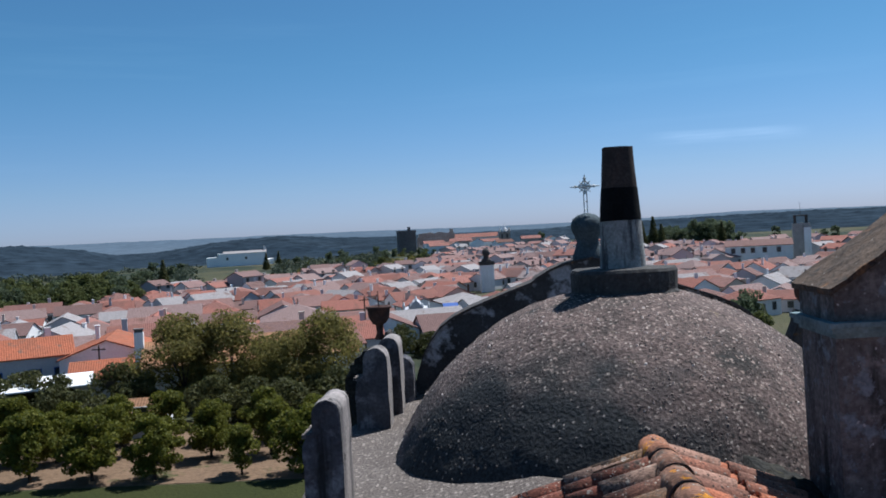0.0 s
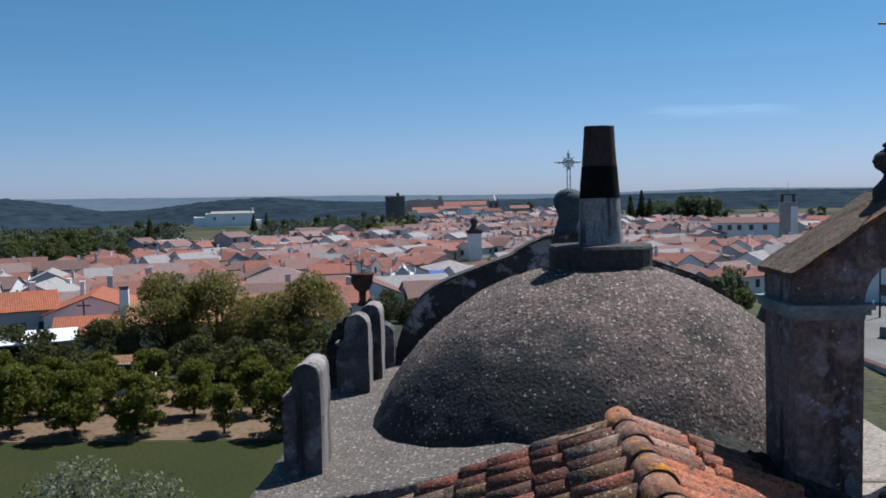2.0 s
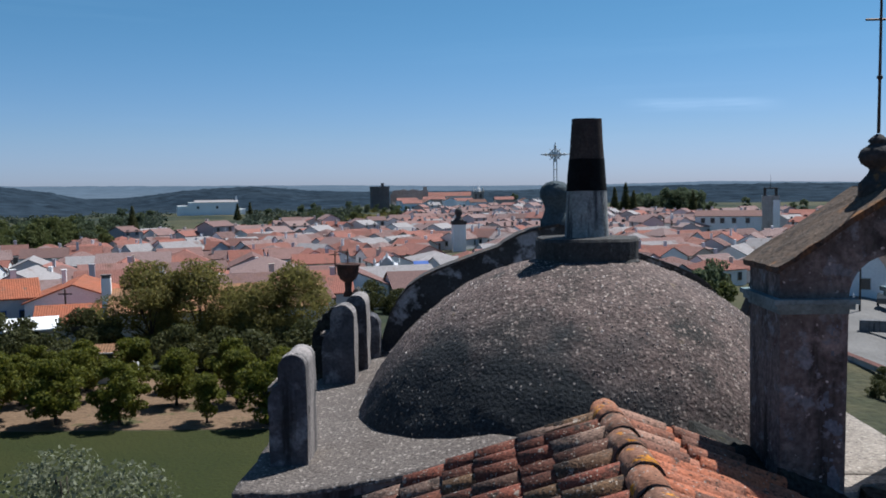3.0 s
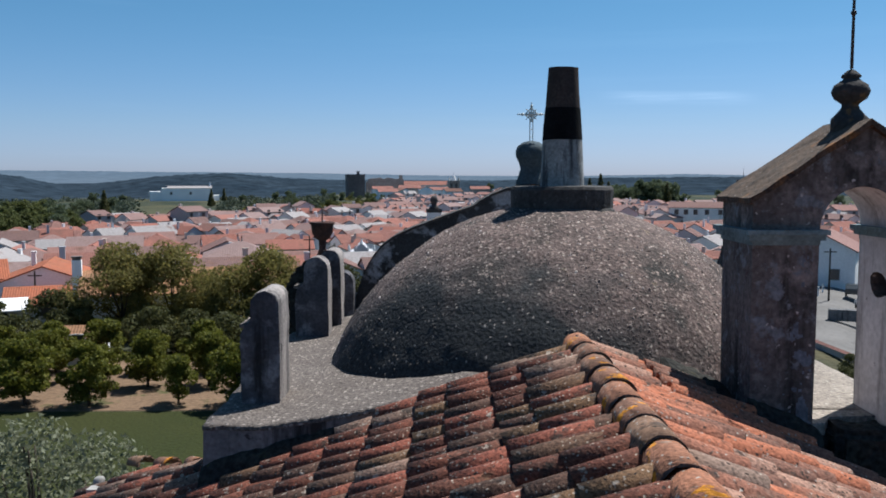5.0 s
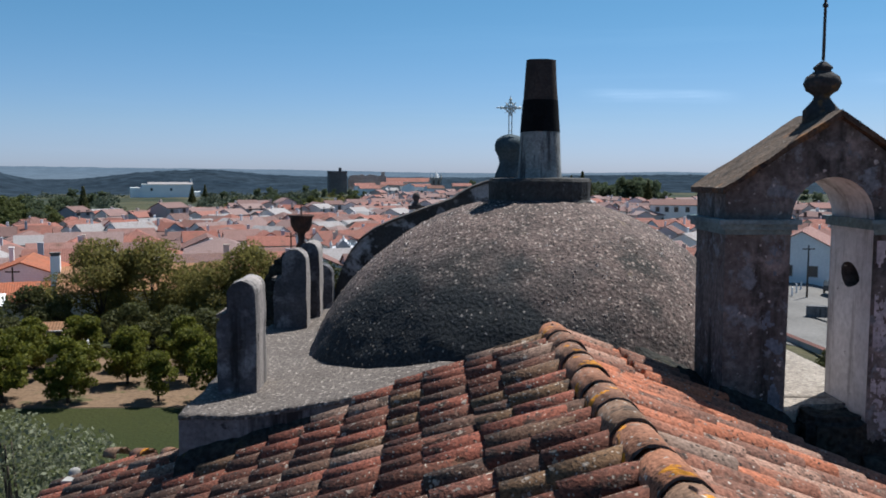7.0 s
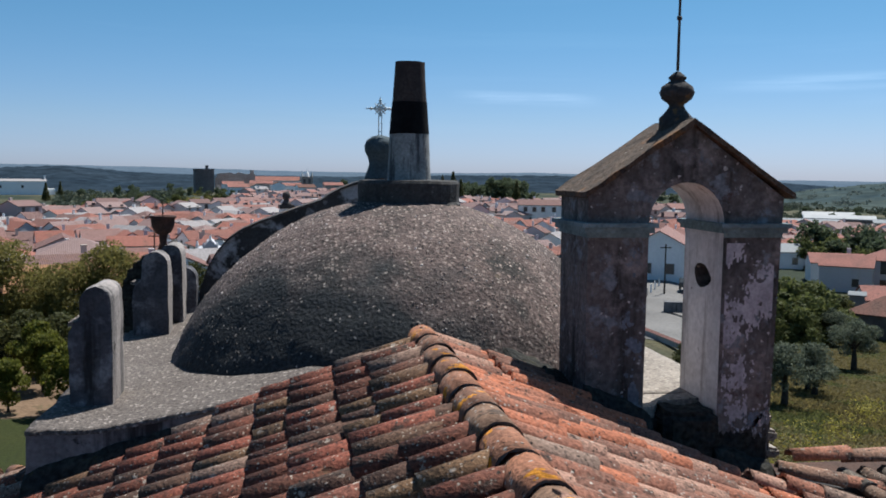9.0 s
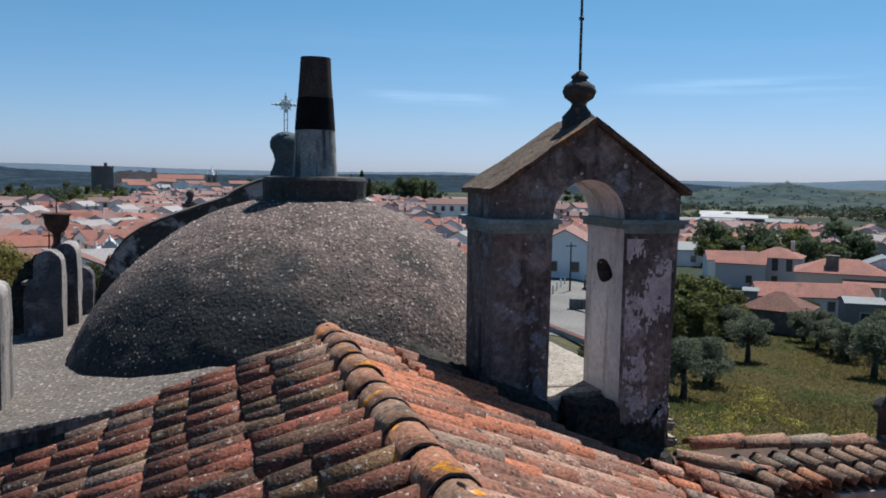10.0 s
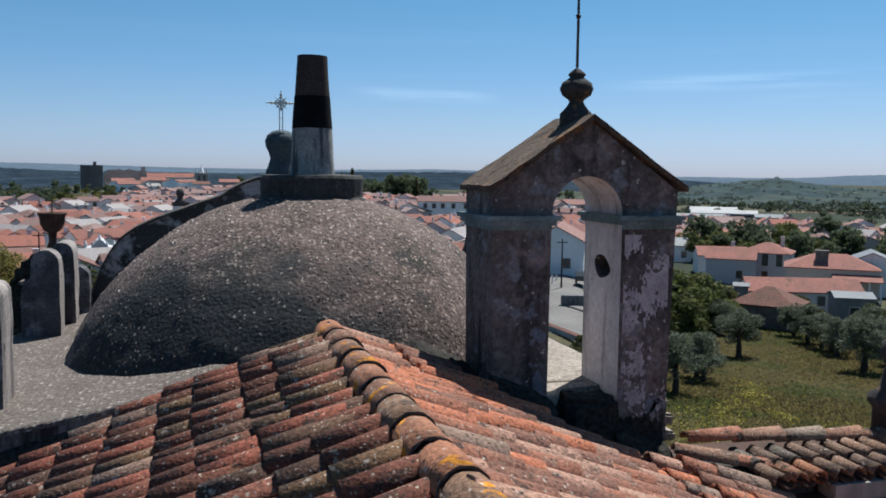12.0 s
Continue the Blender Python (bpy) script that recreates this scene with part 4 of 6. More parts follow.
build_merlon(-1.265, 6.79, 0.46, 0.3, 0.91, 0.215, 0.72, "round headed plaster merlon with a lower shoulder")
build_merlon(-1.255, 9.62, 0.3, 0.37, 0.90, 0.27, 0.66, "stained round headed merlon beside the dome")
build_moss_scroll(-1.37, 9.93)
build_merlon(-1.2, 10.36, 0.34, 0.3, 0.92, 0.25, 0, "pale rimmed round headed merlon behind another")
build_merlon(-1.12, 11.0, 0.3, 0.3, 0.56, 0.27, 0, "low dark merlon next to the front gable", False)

# ---- belfry ----
BEL = pose(2.745, 5.75, 0)


def build_belfry():
    b = thing("belfry", "sooty gabled bell wall with an empty round arch", "belfry", m=BEL)
    T = 0.6
    # pierced wall, in local x about its middle
    zs, ro = 13.70, 0.275
    outer = [(-0.69, 11.4), (-0.715, 13.88), (0.015, 14.37), (0.72, 13.88), (0.66, 11.4)]
    inner = [(0.275, 11.4), (0.275, zs)] + [(ro * math.cos(math.pi * k / 16), zs + 0.28 * math.sin(math.pi * k / 16)) for k in range(1, 16)] + [(-0.275, zs), (-0.285, 11.4)]
    bm = bmesh.new()
    fs = prism(bm, outer + inner, 0, T, 'y')
    n_out = len(outer)
    for i, f in enumerate(fs[2:]):
        if i >= n_out and i < n_out + len(inner) - 1:
            f.material_index = 1
    # the putlog hole, sunk into the jamb
    jamb = [f for f in fs[2:] if f.material_index == 1][0]
    vs = list(jamb.verts)
    bm.faces.remove(jamb)
    loop = []
    for k in range(14):
        a = 2 * math.pi * k / 14
        loop.append(bm.verts.new((0.275, 0.29 + 0.13 * math.cos(a) * (1 + 0.15 * math.sin(2 * a)), 13.30 + 0.088 * math.sin(a) * (1 + 0.25 * math.cos(a)))))
    edges = [bm.edges.get((vs[i], vs[(i + 1) % 4])) or bm.edges.new((vs[i], vs[(i + 1) % 4])) for i in range(4)]
    le = [bm.edges.new((loop[i], loop[(i + 1) % 14])) for i in range(14)]
    for f in bmesh.ops.triangle_fill(bm, use_beauty=True, edges=edges + le)["geom"]:
        if isinstance(f, bmesh.types.BMFace):
            f.material_index = 1
    deep = [bm.verts.new((0.44, v.co.y + 0.01, v.co.z)) for v in loop]
    for i in range(14):
        f = bm.faces.new((loop[i], loop[(i + 1) % 14], deep[(i + 1) % 14], deep[i]))
        f.material_index = 0
    bm.faces.new(deep)
    bmesh.ops.recalc_face_normals(bm, faces=bm.faces[:])
    part("pierced_wall", bm, [M_BELFRY, M_JAMB], b)
    # flakes of old whitewash still clinging to one pier
    bm = bmesh.new()
    nx, nz = 46, 190
    x0, x1, z0, z1 = 0.30, 0.665, 12.15, 13.56
    vs = {}
    for i in range(nx):
        for j in range(nz):
            x, z = x0 + (x1 - x0) * i / nx, z0 + (z1 - z0) * j / nz
            q = Vector((x * 3.4, 1.7, z * 2.1))
            val = noise.noise(q) + 0.55 * noise.noise(q * 2.7) + 0.45 * noise.noise(q * 7) + 0.4 * noise.noise(q * 17)
            if val > 0.1 + 0.25 * abs(x - 0.52) + 0.35 * smoothstep(0.25, 0.0, z - z0):
                corners = []
                for a, c in ((0, 0), (1, 0), (1, 1), (0, 1)):
                    key = (i + a, j + c)
                    if key not in vs:
                        vs[key] = bm.verts.new((x0 + (x1 - x0) * key[0] / nx, -0.004, z0 + (z1 - z0) * key[1] / nz))
                    corners.append(vs[key])
                bm.faces.new(corners)
    tagged(part("whitewash_flaking", bm, M_FLAKE, b, "flaking lilac-white patches of old whitewash"), kind="stuff")
    # sill block between the piers
    bm = bmesh.new()
    box(bm, -0.272, 0.272, 0.03, T - 0.03, 11.4, 12.31)
    part("sill", bm, M_MOSS_SHADE, b, "black mossy sill")
    bm = bmesh.new()
    prism(bm, [(-0.272, 0.05), (-0.16, 0.08), (-0.06, 0.24), (0.27, 0.27), (0.27, T + 0.03), (-0.272, T + 0.03)], 12.2, 12.393, 'z')
    roughen(bm, 0.006, 6)
    part("sill_mortar", bm, M_APRON, b, "pale mortar running in over the sill")
    bm = bmesh.new()
    box(bm, -0.14, 0.272, -0.10, 0.23, 11.9, 12.38)
    soften(bm, 0.05, 3)
    bmesh.ops.subdivide_edges(bm, edges=[e for e in bm.edges if e.calc_length() > 0.1], cuts=4, use_grid_fill=True)
    roughen(bm, 0.035, 7)
    part("sill_block", bm, M_MOSS_SHADE, b, "loose black mossy masonry on the sill")
    # blue-grey remnants of limewash low on the other pier, and on the arch's flank
    for x0, x1, z0, z1, seed, limit in ((-0.68, -0.29, 12.0, 12.95, 4.2, 0.12), (-0.66, -0.3, 12.9, 13.58, 8.1, 0.42), (0.31, 0.66, 12.1, 12.4, 2.6, 0.2)):
        bm = bmesh.new()
        nx, nz = 34, int((z1 - z0) * 100)
        vs = {}
        for i in range(nx):
            for j in range(nz):
                x, z = x0 + (x1 - x0) * i / nx, z0 + (z1 - z0) * j / nz
                q = Vector((x * 4.5, seed, z * 3.2))
                val = noise.noise(q) + 0.5 * noise.noise(q * 2.9) + 0.45 * noise.noise(q * 7.3)
                edge = min(x - x0, x1 - x, z - z0, z1 - z)
                if val > limit + 0.5 * smoothstep(0.09, 0.0, edge):
                    corners = []
                    for a, c in ((0, 0), (1, 0), (1, 1), (0, 1)):
                        key = (i + a, j + c)
                        if key not in vs:
                            vs[key] = bm.verts.new((x0 + (x1 - x0) * key[0] / nx, -0.004, z0 + (z1 - z0) * key[1] / nz))
                        corners.append(vs[key])
                    bm.faces.new(corners)
        tagged(part("limewash_remnant", bm, M_BLUEFLAKE, b, "blue-grey remnants of limewash"), kind="stuff")
    # black band with a ragged top, low on the pier
    bm = bmesh.new()
    for i in range(40):
        x = 0.29 + 0.37 * i / 40
        top = 12.2 + 0.07 * noise.noise(Vector((x * 9, 3, 0))) + 0.05 * noise.noise(Vector((x * 31, 5, 0)))
        for j in range(14):
            z = 11.5 + (top - 11.5) * j / 14
            h = (top - 11.5) / 14
            bm.faces.new([bm.verts.new((x + a * 0.37 / 40, -0.005, z + c * h)) for a, c in ((0, 0), (1, 0), (1, 1), (0, 1))])
    tagged(part("moss_crust", bm, M_MOSS_SHADE, b, "ragged black crust low on the pier"), kind="stuff")
    # impost mouldings
    for x0, x1 in ((-0.735, -0.262), (0.262, 0.725)):
        bm = bmesh.new()
        for z0, z1, e in ((13.60, 13.632, 0.016), (13.632, 13.668, 0.042), (13.668, 13.70, 0.062)):
            box(bm, x0 + 0.03 - e, x1 - 0.03 + e, -e, T + e, z0, z1)
        part("impost", bm, M_IMPOST, b, "bluish grey impost moulding")
    # two roof slabs with lichen
    for s in (-1, 1):
        bm = bmesh.new()
        prism(bm, [(0.015, 14.372), (0.015, 14.414), (0.015 + s * 0.76, 13.908), (0.015 + s * 0.76, 13.87)], -0.05, T + 0.06, 'y')
        bmesh.ops.subdivide_edges(bm, edges=bm.edges[:], cuts=7, use_grid_fill=True)
        roughen(bm, 0.009, 9, s)
        roughen(bm, 0.006, 26, s)
        part("roof_slab", bm, M_CAP, b, "lichen covered sloping slab")
    bm = bmesh.new()
    prof = [(0.12, 14.30), (0.12, 14.435), (0.095, 14.46), (0.062, 14.5), (0.052, 14.525), (0.062, 14.54), (0.105, 14.57), (0.124, 14.615), (0.108, 14.66),
            (0.064, 14.69), (0.05, 14.702), (0.064, 14.716), (0.062, 14.726), (0.028, 14.756), (0.014, 14.765)]
    lathe(bm, prof, 0.03, T / 2, seg=24)
    part("finial", bm, M_STONE, b, "turned stone finial", smooth=True)
    bm = bmesh.new()
    tube(bm, [(0.03, T / 2, 14.77), (0.03, T / 2, 15.72)], 0.011, 0.008, 6)
    tube(bm, [(-0.07, T / 2, 15.52), (0.13, T / 2, 15.52)], 0.008, 0.008, 6)
    bmesh.ops.create_icosphere(bm, subdivisions=1, radius=0.022, matrix=Matrix.Translation((0.03, T / 2, 15.14)))
    part("iron_rod", bm, M_IRON, b, "thin iron rod with a small crossbar")
    return b


build_belfry()


def dark_fillet(xs, ys, top, label):
    """A lumpy black fillet: rows of points along xs, between two lines of y, with a height for each x."""
    bm = bmesh.new()
    n, rows = 40, 6
    grid = []
    for i in range(n + 1):
        x = xs[0] + (xs[1] - xs[0]) * i / n
        z = top(x)
        col = []
        for j in range(rows + 1):
            u = j / rows
            y = ys[0] + (ys[1] - ys[0]) * u
            p = Vector((x, y, 0))
            lift = -0.16 * (1 - u) ** 2 + 0.028 * noise.noise(p * 9) + 0.014 * noise.noise(p * 23)
            col.append(bm.verts.new((x, y, z + lift)))
        col.insert(0, bm.verts.new((x, ys[0], z - 0.4)))
        col.append(bm.verts.new((x, ys[1], z - 0.4)))
        grid.append(col)
    for a, b in zip(grid, grid[1:]):
        for j in range(len(a)):
            k = (j + 1) % len(a)
            bm.faces.new((a[j], b[j], b[k], a[k]))
    bm.faces.new(grid[0])
    bm.faces.new(grid[-1][::-1])
    bmesh.ops.recalc_face_normals(bm, faces=bm.faces[:])
    tagged(mesh_object("trim_moss_fillet", bm, M_MOSS_SHADE, smooth=True), label, "moss", kind="structure")


dark_fillet((-1.72, 0.25), (6.06, 6.2), lambda x: 12.88 - (0.965 - x) * 0.37 + 0.01 + 0.08 * smoothstep(-0.5, -1.6, x), "black fillet where the tiles meet the terrace wall")
# the next three put the shade around the belfry's foot into black solids
dark_fillet((1.62, 2.07), (5.72, 6.42), lambda x: 12.955 - (x - 0.965) * 0.445 + 0.075, "black fillet for the shade between the tiles and the dome")
dark_fillet((2.03, 2.5), (5.60, 5.76), lambda x: 12.955 - (x - 0.965) * 0.445 + 0.12, "black fillet for the shade along the foot of the belfry")
dark_fillet((2.98, 3.43), (5.58, 5.76), lambda x: 12.14 - (x - 2.98) * 0.3, "black fillet for the shade under the belfry pier")


def build_stub():
    s = thing("masonry_stub", "broken stepped masonry with sunlit white tops", "masonry", m=pose(3.49, 5.9, 11.6))
    for k, (x0, x1, zt, tilt) in enumerate(((-0.12, 0.055, 0.70, 10), (-0.12, 0.115, 0.565, 7), (-0.12, 0.15, 0.43, 5))):
        bm = bmesh.new()
        box(bm, x0, x1, -0.02 + 0.02 * k, 0.3, zt - 0.085, zt)
        soften(bm, 0.02, 2)
        bmesh.ops.subdivide_edges(bm, edges=[e for e in bm.edges if e.calc_length() > 0.08], cuts=2, use_grid_fill=True)
        roughen(bm, 0.012, 9, k)
        bm.transform(Matrix.Translation((0, 0, zt)) @ Matrix.Rotation(radians(tilt), 4, 'Y') @ Matrix.Translation((0, 0, -zt)))
        part("block", bm, M_APRON, s)
    bm = bmesh.new()
    box(bm, -0.12, 0.05, 0.03, 0.28, 0, 0.62)
    roughen(bm, 0.01, 6)
    part("footing", bm, M_STONE, s)
    p = thing("pinnacle", "dark stained plaster pinnacle on the wing roof", "pinnacle", m=pose(5.62, 5.78, 11.6))
    bm = bmesh.new()
    lathe(bm, [(0.2, 0), (0.2, 0.5), (0.24, 0.54), (0.24, 0.6), (0.16, 0.66), (0.12, 0.85), (0.17, 0.95), (0.15, 1.05), (0.04, 1.15)], seg=16)
    part("shaft", bm, M_STONE, p, smooth=True)


build_stub()


# ---- tiled roof ----
def tile_mesh(name, length, r0, r1, thick, seed, material, arch=1.0, seg=7):
    """A tapered half-round clay tile along x, narrow end at 0, wide end at length."""
    rr = random.Random(seed)
    V, F = [], []
    for end, (x, r) in enumerate(((0.0, r0), (length, r1))):
        for shell in (0, 1):
            for k in range(seg + 1):
                a = math.pi * k / seg
                q = r - shell * thick
                V.append((x + rr.uniform(-0.006, 0.006), q * math.cos(a), q * math.sin(a) * arch + rr.uniform(-0.002, 0.002)))
    n = seg + 1
    o0, i0, o1, i1 = 0, n, 2 * n, 3 * n
    for k in range(seg):
        F.append((o0 + k, o0 + k + 1, o1 + k + 1, o1 + k))
        F.append((i0 + k, i1 + k, i1 + k + 1, i0 + k + 1))
        F.append((o1 + k, o1 + k + 1, i1 + k + 1, i1 + k))
        F.append((o0 + k, i0 + k, i0 + k + 1, o0 + k + 1))
    F.append((o0, o1, i1, i0))
    F.append((o0 + seg, i0 + seg, i1 + seg, o1 + seg))
    me = bpy.data.meshes.new(name)
    me.from_pydata(V, [], F)
    me.materials.append(material)
    me.polygons.foreach_set("use_smooth", [i % 4 < 2 for i in range(len(me.polygons))])
    me.update()
    return me


PITCH, TILE_LONG = 0.21, 0.44
# where each course ends, down the slope from the ridge: laid unevenly by hand
COURSE_ENDS = [0.43, 0.64, 0.95, 1.17, 1.49, 1.80]
while len(COURSE_ENDS) < 15:
    COURSE_ENDS.append(COURSE_ENDS[-1] + (0.26 if len(COURSE_ENDS) % 2 else 0.3))


def slope_frame(sign, slope):
    """Axes of a roof slope that falls towards sign * x."""
    th = math.atan(slope)
    d = Vector((sign * math.cos(th), 0, -math.sin(th)))
    n = Vector((sign * math.sin(th), 0, math.cos(th)))
    return d, n, n.cross(d)


def tile_pose(o, d, n, yaw, tip, roll):
    y = n.cross(d)
    m = Matrix((d, y, n)).transposed().to_4x4()
    return Matrix.Translation(o) @ m @ Matrix.Rotation(yaw, 4, 'Z') @ Matrix.Rotation(tip, 4, 'Y') @ Matrix.Rotation(roll, 4, 'X')


def build_slope(name, sign, slope, xr, zr, courses, y_far, y_near, y_back, material, label, beyond=(), lift=0.0):
    """beyond: rows of (columns past y_far, first course, course after the last); lift: how far the foot kicks up."""
    d, n, yv = slope_frame(sign, slope)
    rr = random.Random(11 + sign)
    bm = bmesh.new()
    L = COURSE_ENDS[courses - 1]
    a = Vector((xr, 0, zr)) - n * 0.16
    e = a + d * L
    prism(bm, [(a.x, a.z), (e.x, e.z), (e.x, e.z - 0.14), (a.x, a.z - 0.14)], y_back, y_far, 'y')
    roof = tagged(mesh_object(name, bm, M_PAN), label, "roof", kind="structure")
    covers = [tile_mesh("cover_tile", TILE_LONG, 0.077, 0.094, 0.018, k, material, 0.84 + 0.04 * k, 9) for k in range(4)]
    pans = bmesh.new()
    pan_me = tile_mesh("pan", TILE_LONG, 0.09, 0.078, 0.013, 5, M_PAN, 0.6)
    rest = bmesh.new()
    ncol = int((y_far - y_back) / PITCH)
    for c in range(-max([b[0] for b in beyond], default=0), ncol):
        y = y_far - 0.1 - c * PITCH
        jy = rr.uniform(-0.012, 0.012)
        slide = 0.02 * math.sin(c * 0.35) + rr.uniform(-0.008, 0.008)
        for k in range(courses):
            if c < 0 and not any(-c <= b[0] and b[1] <= k < b[2] for b in beyond):
                continue
            sag = 0.015 * math.sin(c * 0.7 + k * 0.4) - 0.01
            o = Vector((xr, y + jy + rr.uniform(-0.008, 0.008), zr)) + d * (COURSE_ENDS[k] - TILE_LONG + 0.03 + slide + rr.uniform(-0.009, 0.009)) + n * (-0.095 + sag)
            if sign < 0:
                o.z += 0.07 * smoothstep(-0.7, -0.1, o.x)
            o.z += lift * smoothstep(2.6, 3.5, o.x) * smoothstep(2.9, 4.4, y)
            if sign > 0:
                o.z += 0.07 * smoothstep(4.9, 5.6, y) * smoothstep(1.05, 1.5, o.x)
            mt = tile_pose(o, d, n, rr.uniform(-0.045, 0.045), -0.034 + rr.uniform(-0.012, 0.012), rr.uniform(-0.1, 0.1))
            if y > y_near:
                ob = new("cover_tile", rr.choice(covers))
                ob.parent = roof
                ob.matrix_basis = mt
            else:
                k0 = len(rest.verts)
                rest.from_mesh(covers[0])
                rest.verts.ensure_lookup_table()
                for v in rest.verts[k0:]:
                    v.co = mt @ v.co
            o2 = o + Vector((0, PITCH / 2, 0)) - n * 0.03 + d * 0.03
            k0 = len(pans.verts)
            pans.from_mesh(pan_me)
            pans.verts.ensure_lookup_table()
            flip = tile_pose(o2, d, n, 0, -0.02, math.pi)
            for v in pans.verts[k0:]:
                v.co = flip @ v.co
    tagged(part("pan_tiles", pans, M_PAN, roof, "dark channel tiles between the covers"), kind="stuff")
    tagged(part("cover_tiles_behind", rest, M_TILE_BACK, roof), kind="stuff")
    return roof


RIDGE_X, RIDGE_Z = 0.965, 12.94


def build_ridge():
    ridge = thing("roof_ridge", "row of lichened half-round ridge tiles bedded in mortar", "roof ridge", kind="structure")
    rr = random.Random(4)
    meshes = [tile_mesh("ridge_tile", 0.42, 0.104, 0.112, 0.012, 30 + k, M_TILE_RIDGE, 1.0, 14) for k in range(4)]
    for me in meshes:
        me.materials.append(M_STONE)
        me.polygons.foreach_set("material_index", [1 if i % 4 == 2 and i < 56 else 0 for i in range(len(me.polygons))])
    for k in range(27):
        y = 6.22 - 0.35 * k
        ob = new("ridge_tile", rr.choice(meshes))
        ob.parent = ridge
        d = Vector((rr.uniform(-0.03, 0.03), -1, 0.02)).normalized()
        nrm = Vector((0, 0, 1)) - d * d.z
        ob.matrix_basis = tile_pose(Vector((RIDGE_X + rr.uniform(-0.012, 0.012), y, RIDGE_Z - 0.105 + rr.uniform(-0.006, 0.006))), d, nrm.normalized(), 0, 0, rr.uniform(-0.06, 0.06))
    bm = bmesh.new()
    prism(bm, [(RIDGE_X - 0.16, RIDGE_Z - 0.3), (RIDGE_X + 0.16, RIDGE_Z - 0.3), (RIDGE_X + 0.085, RIDGE_Z - 0.075), (RIDGE_X - 0.085, RIDGE_Z - 0.075)], -3.2, 6.2, 'y')
    part("bedding", bm, M_PAN, ridge, "dark mortar bedding")


def build_wing_roof():
    """Low side wing: a nearly flat tiled strip under a row of edge tiles, with a hip running down to the nave."""
    roof_w = thing("wing_roof", "low strip of grey and orange clay tiles under a tiled edge", "roof", kind="structure")
    rr = random.Random(9)
    th = math.atan(0.1)
    d = Vector((0.05, -1, 0)).normalized() * math.cos(th) + Vector((0, 0, -math.sin(th)))
    n = Vector((0.05, -1, 0)).normalized() * math.sin(th) + Vector((0, 0, math.cos(th)))
    meshes = [tile_mesh("cover_tile", 0.3, 0.055, 0.07, 0.013, 60 + k, M_TILE_WING, 1.0) for k in range(3)]
    pan = tile_mesh("pan_tile", 0.3, 0.07, 0.06, 0.013, 66, M_PAN, 0.7)
    bm = bmesh.new()
    prism(bm, [(5.1, 11.66), (5.78, 11.76), (6.3, 11.76), (6.3, 11.5), (5.02, 11.5)], 3.62, 7.0, 'x')
    part("roof_deck", bm, M_PAN, roof_w)
    for c in range(15):
        for k in range(2):
            o = Vector((3.98 + c * 0.168, 5.69, 11.885)) + d * (k * 0.25)
            for me, q, flip in ((rr.choice(meshes), o, 0.0), (pan, o + Vector((0.084, 0.0, -0.01)), math.pi)):
                ob = new("cover_tile" if not flip else "pan_tile", me)
                ob.parent = roof_w
                ob.matrix_basis = tile_pose(q, d, n, rr.uniform(-0.05, 0.05), -0.03, flip + rr.uniform(-0.1, 0.1))
    rid = [tile_mesh("edge_tile", 0.46, 0.07, 0.082, 0.016, 70 + k, M_TILE_EDGE, 0.95) for k in range(3)]
    for k in range(9):
        ob = new("edge_tile", rr.choice(rid))
        ob.parent = roof_w
        ob.matrix_basis = tile_pose(Vector((3.6 + 0.38 * k, 5.75, 12.0 - 0.026 * k)), Vector((1, -0.02, -0.04)).normalized(), Vector((0, 0, 1)), 0, -0.02, rr.uniform(-0.15, 0.15))
    # hip of old tiles between the strip and the nave slope
    a, b = Vector((3.42, 5.62, 11.97)), Vector((4.36, 5.36, 11.78))
    hd = (b - a).normalized()
    hn = (Vector((0, 0, 1)) - hd * hd.z).normalized()
    for k in range(3):
        ob = new("hip_tile", rr.choice(rid))
        ob.parent = roof_w
        ob.matrix_basis = tile_pose(a + hd * 0.33 * k, hd, hn, rr.uniform(-0.06, 0.06), -0.02, rr.uniform(-0.2, 0.2))
    # shade under the hip tiles, made as a dark solid
    bm = bmesh.new()
    prism(bm, [(3.4, 11.4), (4.4, 11.4), (4.4, 11.74), (3.4, 11.92)], 5.3, 5.7, 'y')
    roughen(bm, 0.015, 5)
    part("hip_bedding", bm, M_STONE, roof_w, "dark fill for the shaded gap under the hip tiles")


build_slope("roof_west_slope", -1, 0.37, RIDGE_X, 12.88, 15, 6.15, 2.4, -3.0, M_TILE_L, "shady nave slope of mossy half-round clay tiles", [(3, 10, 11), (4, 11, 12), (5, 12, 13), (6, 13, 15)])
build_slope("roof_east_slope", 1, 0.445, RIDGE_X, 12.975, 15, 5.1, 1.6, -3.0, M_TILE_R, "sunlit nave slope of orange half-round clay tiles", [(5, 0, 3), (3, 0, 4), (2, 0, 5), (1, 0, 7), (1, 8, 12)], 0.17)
build_ridge()
build_wing_roof()


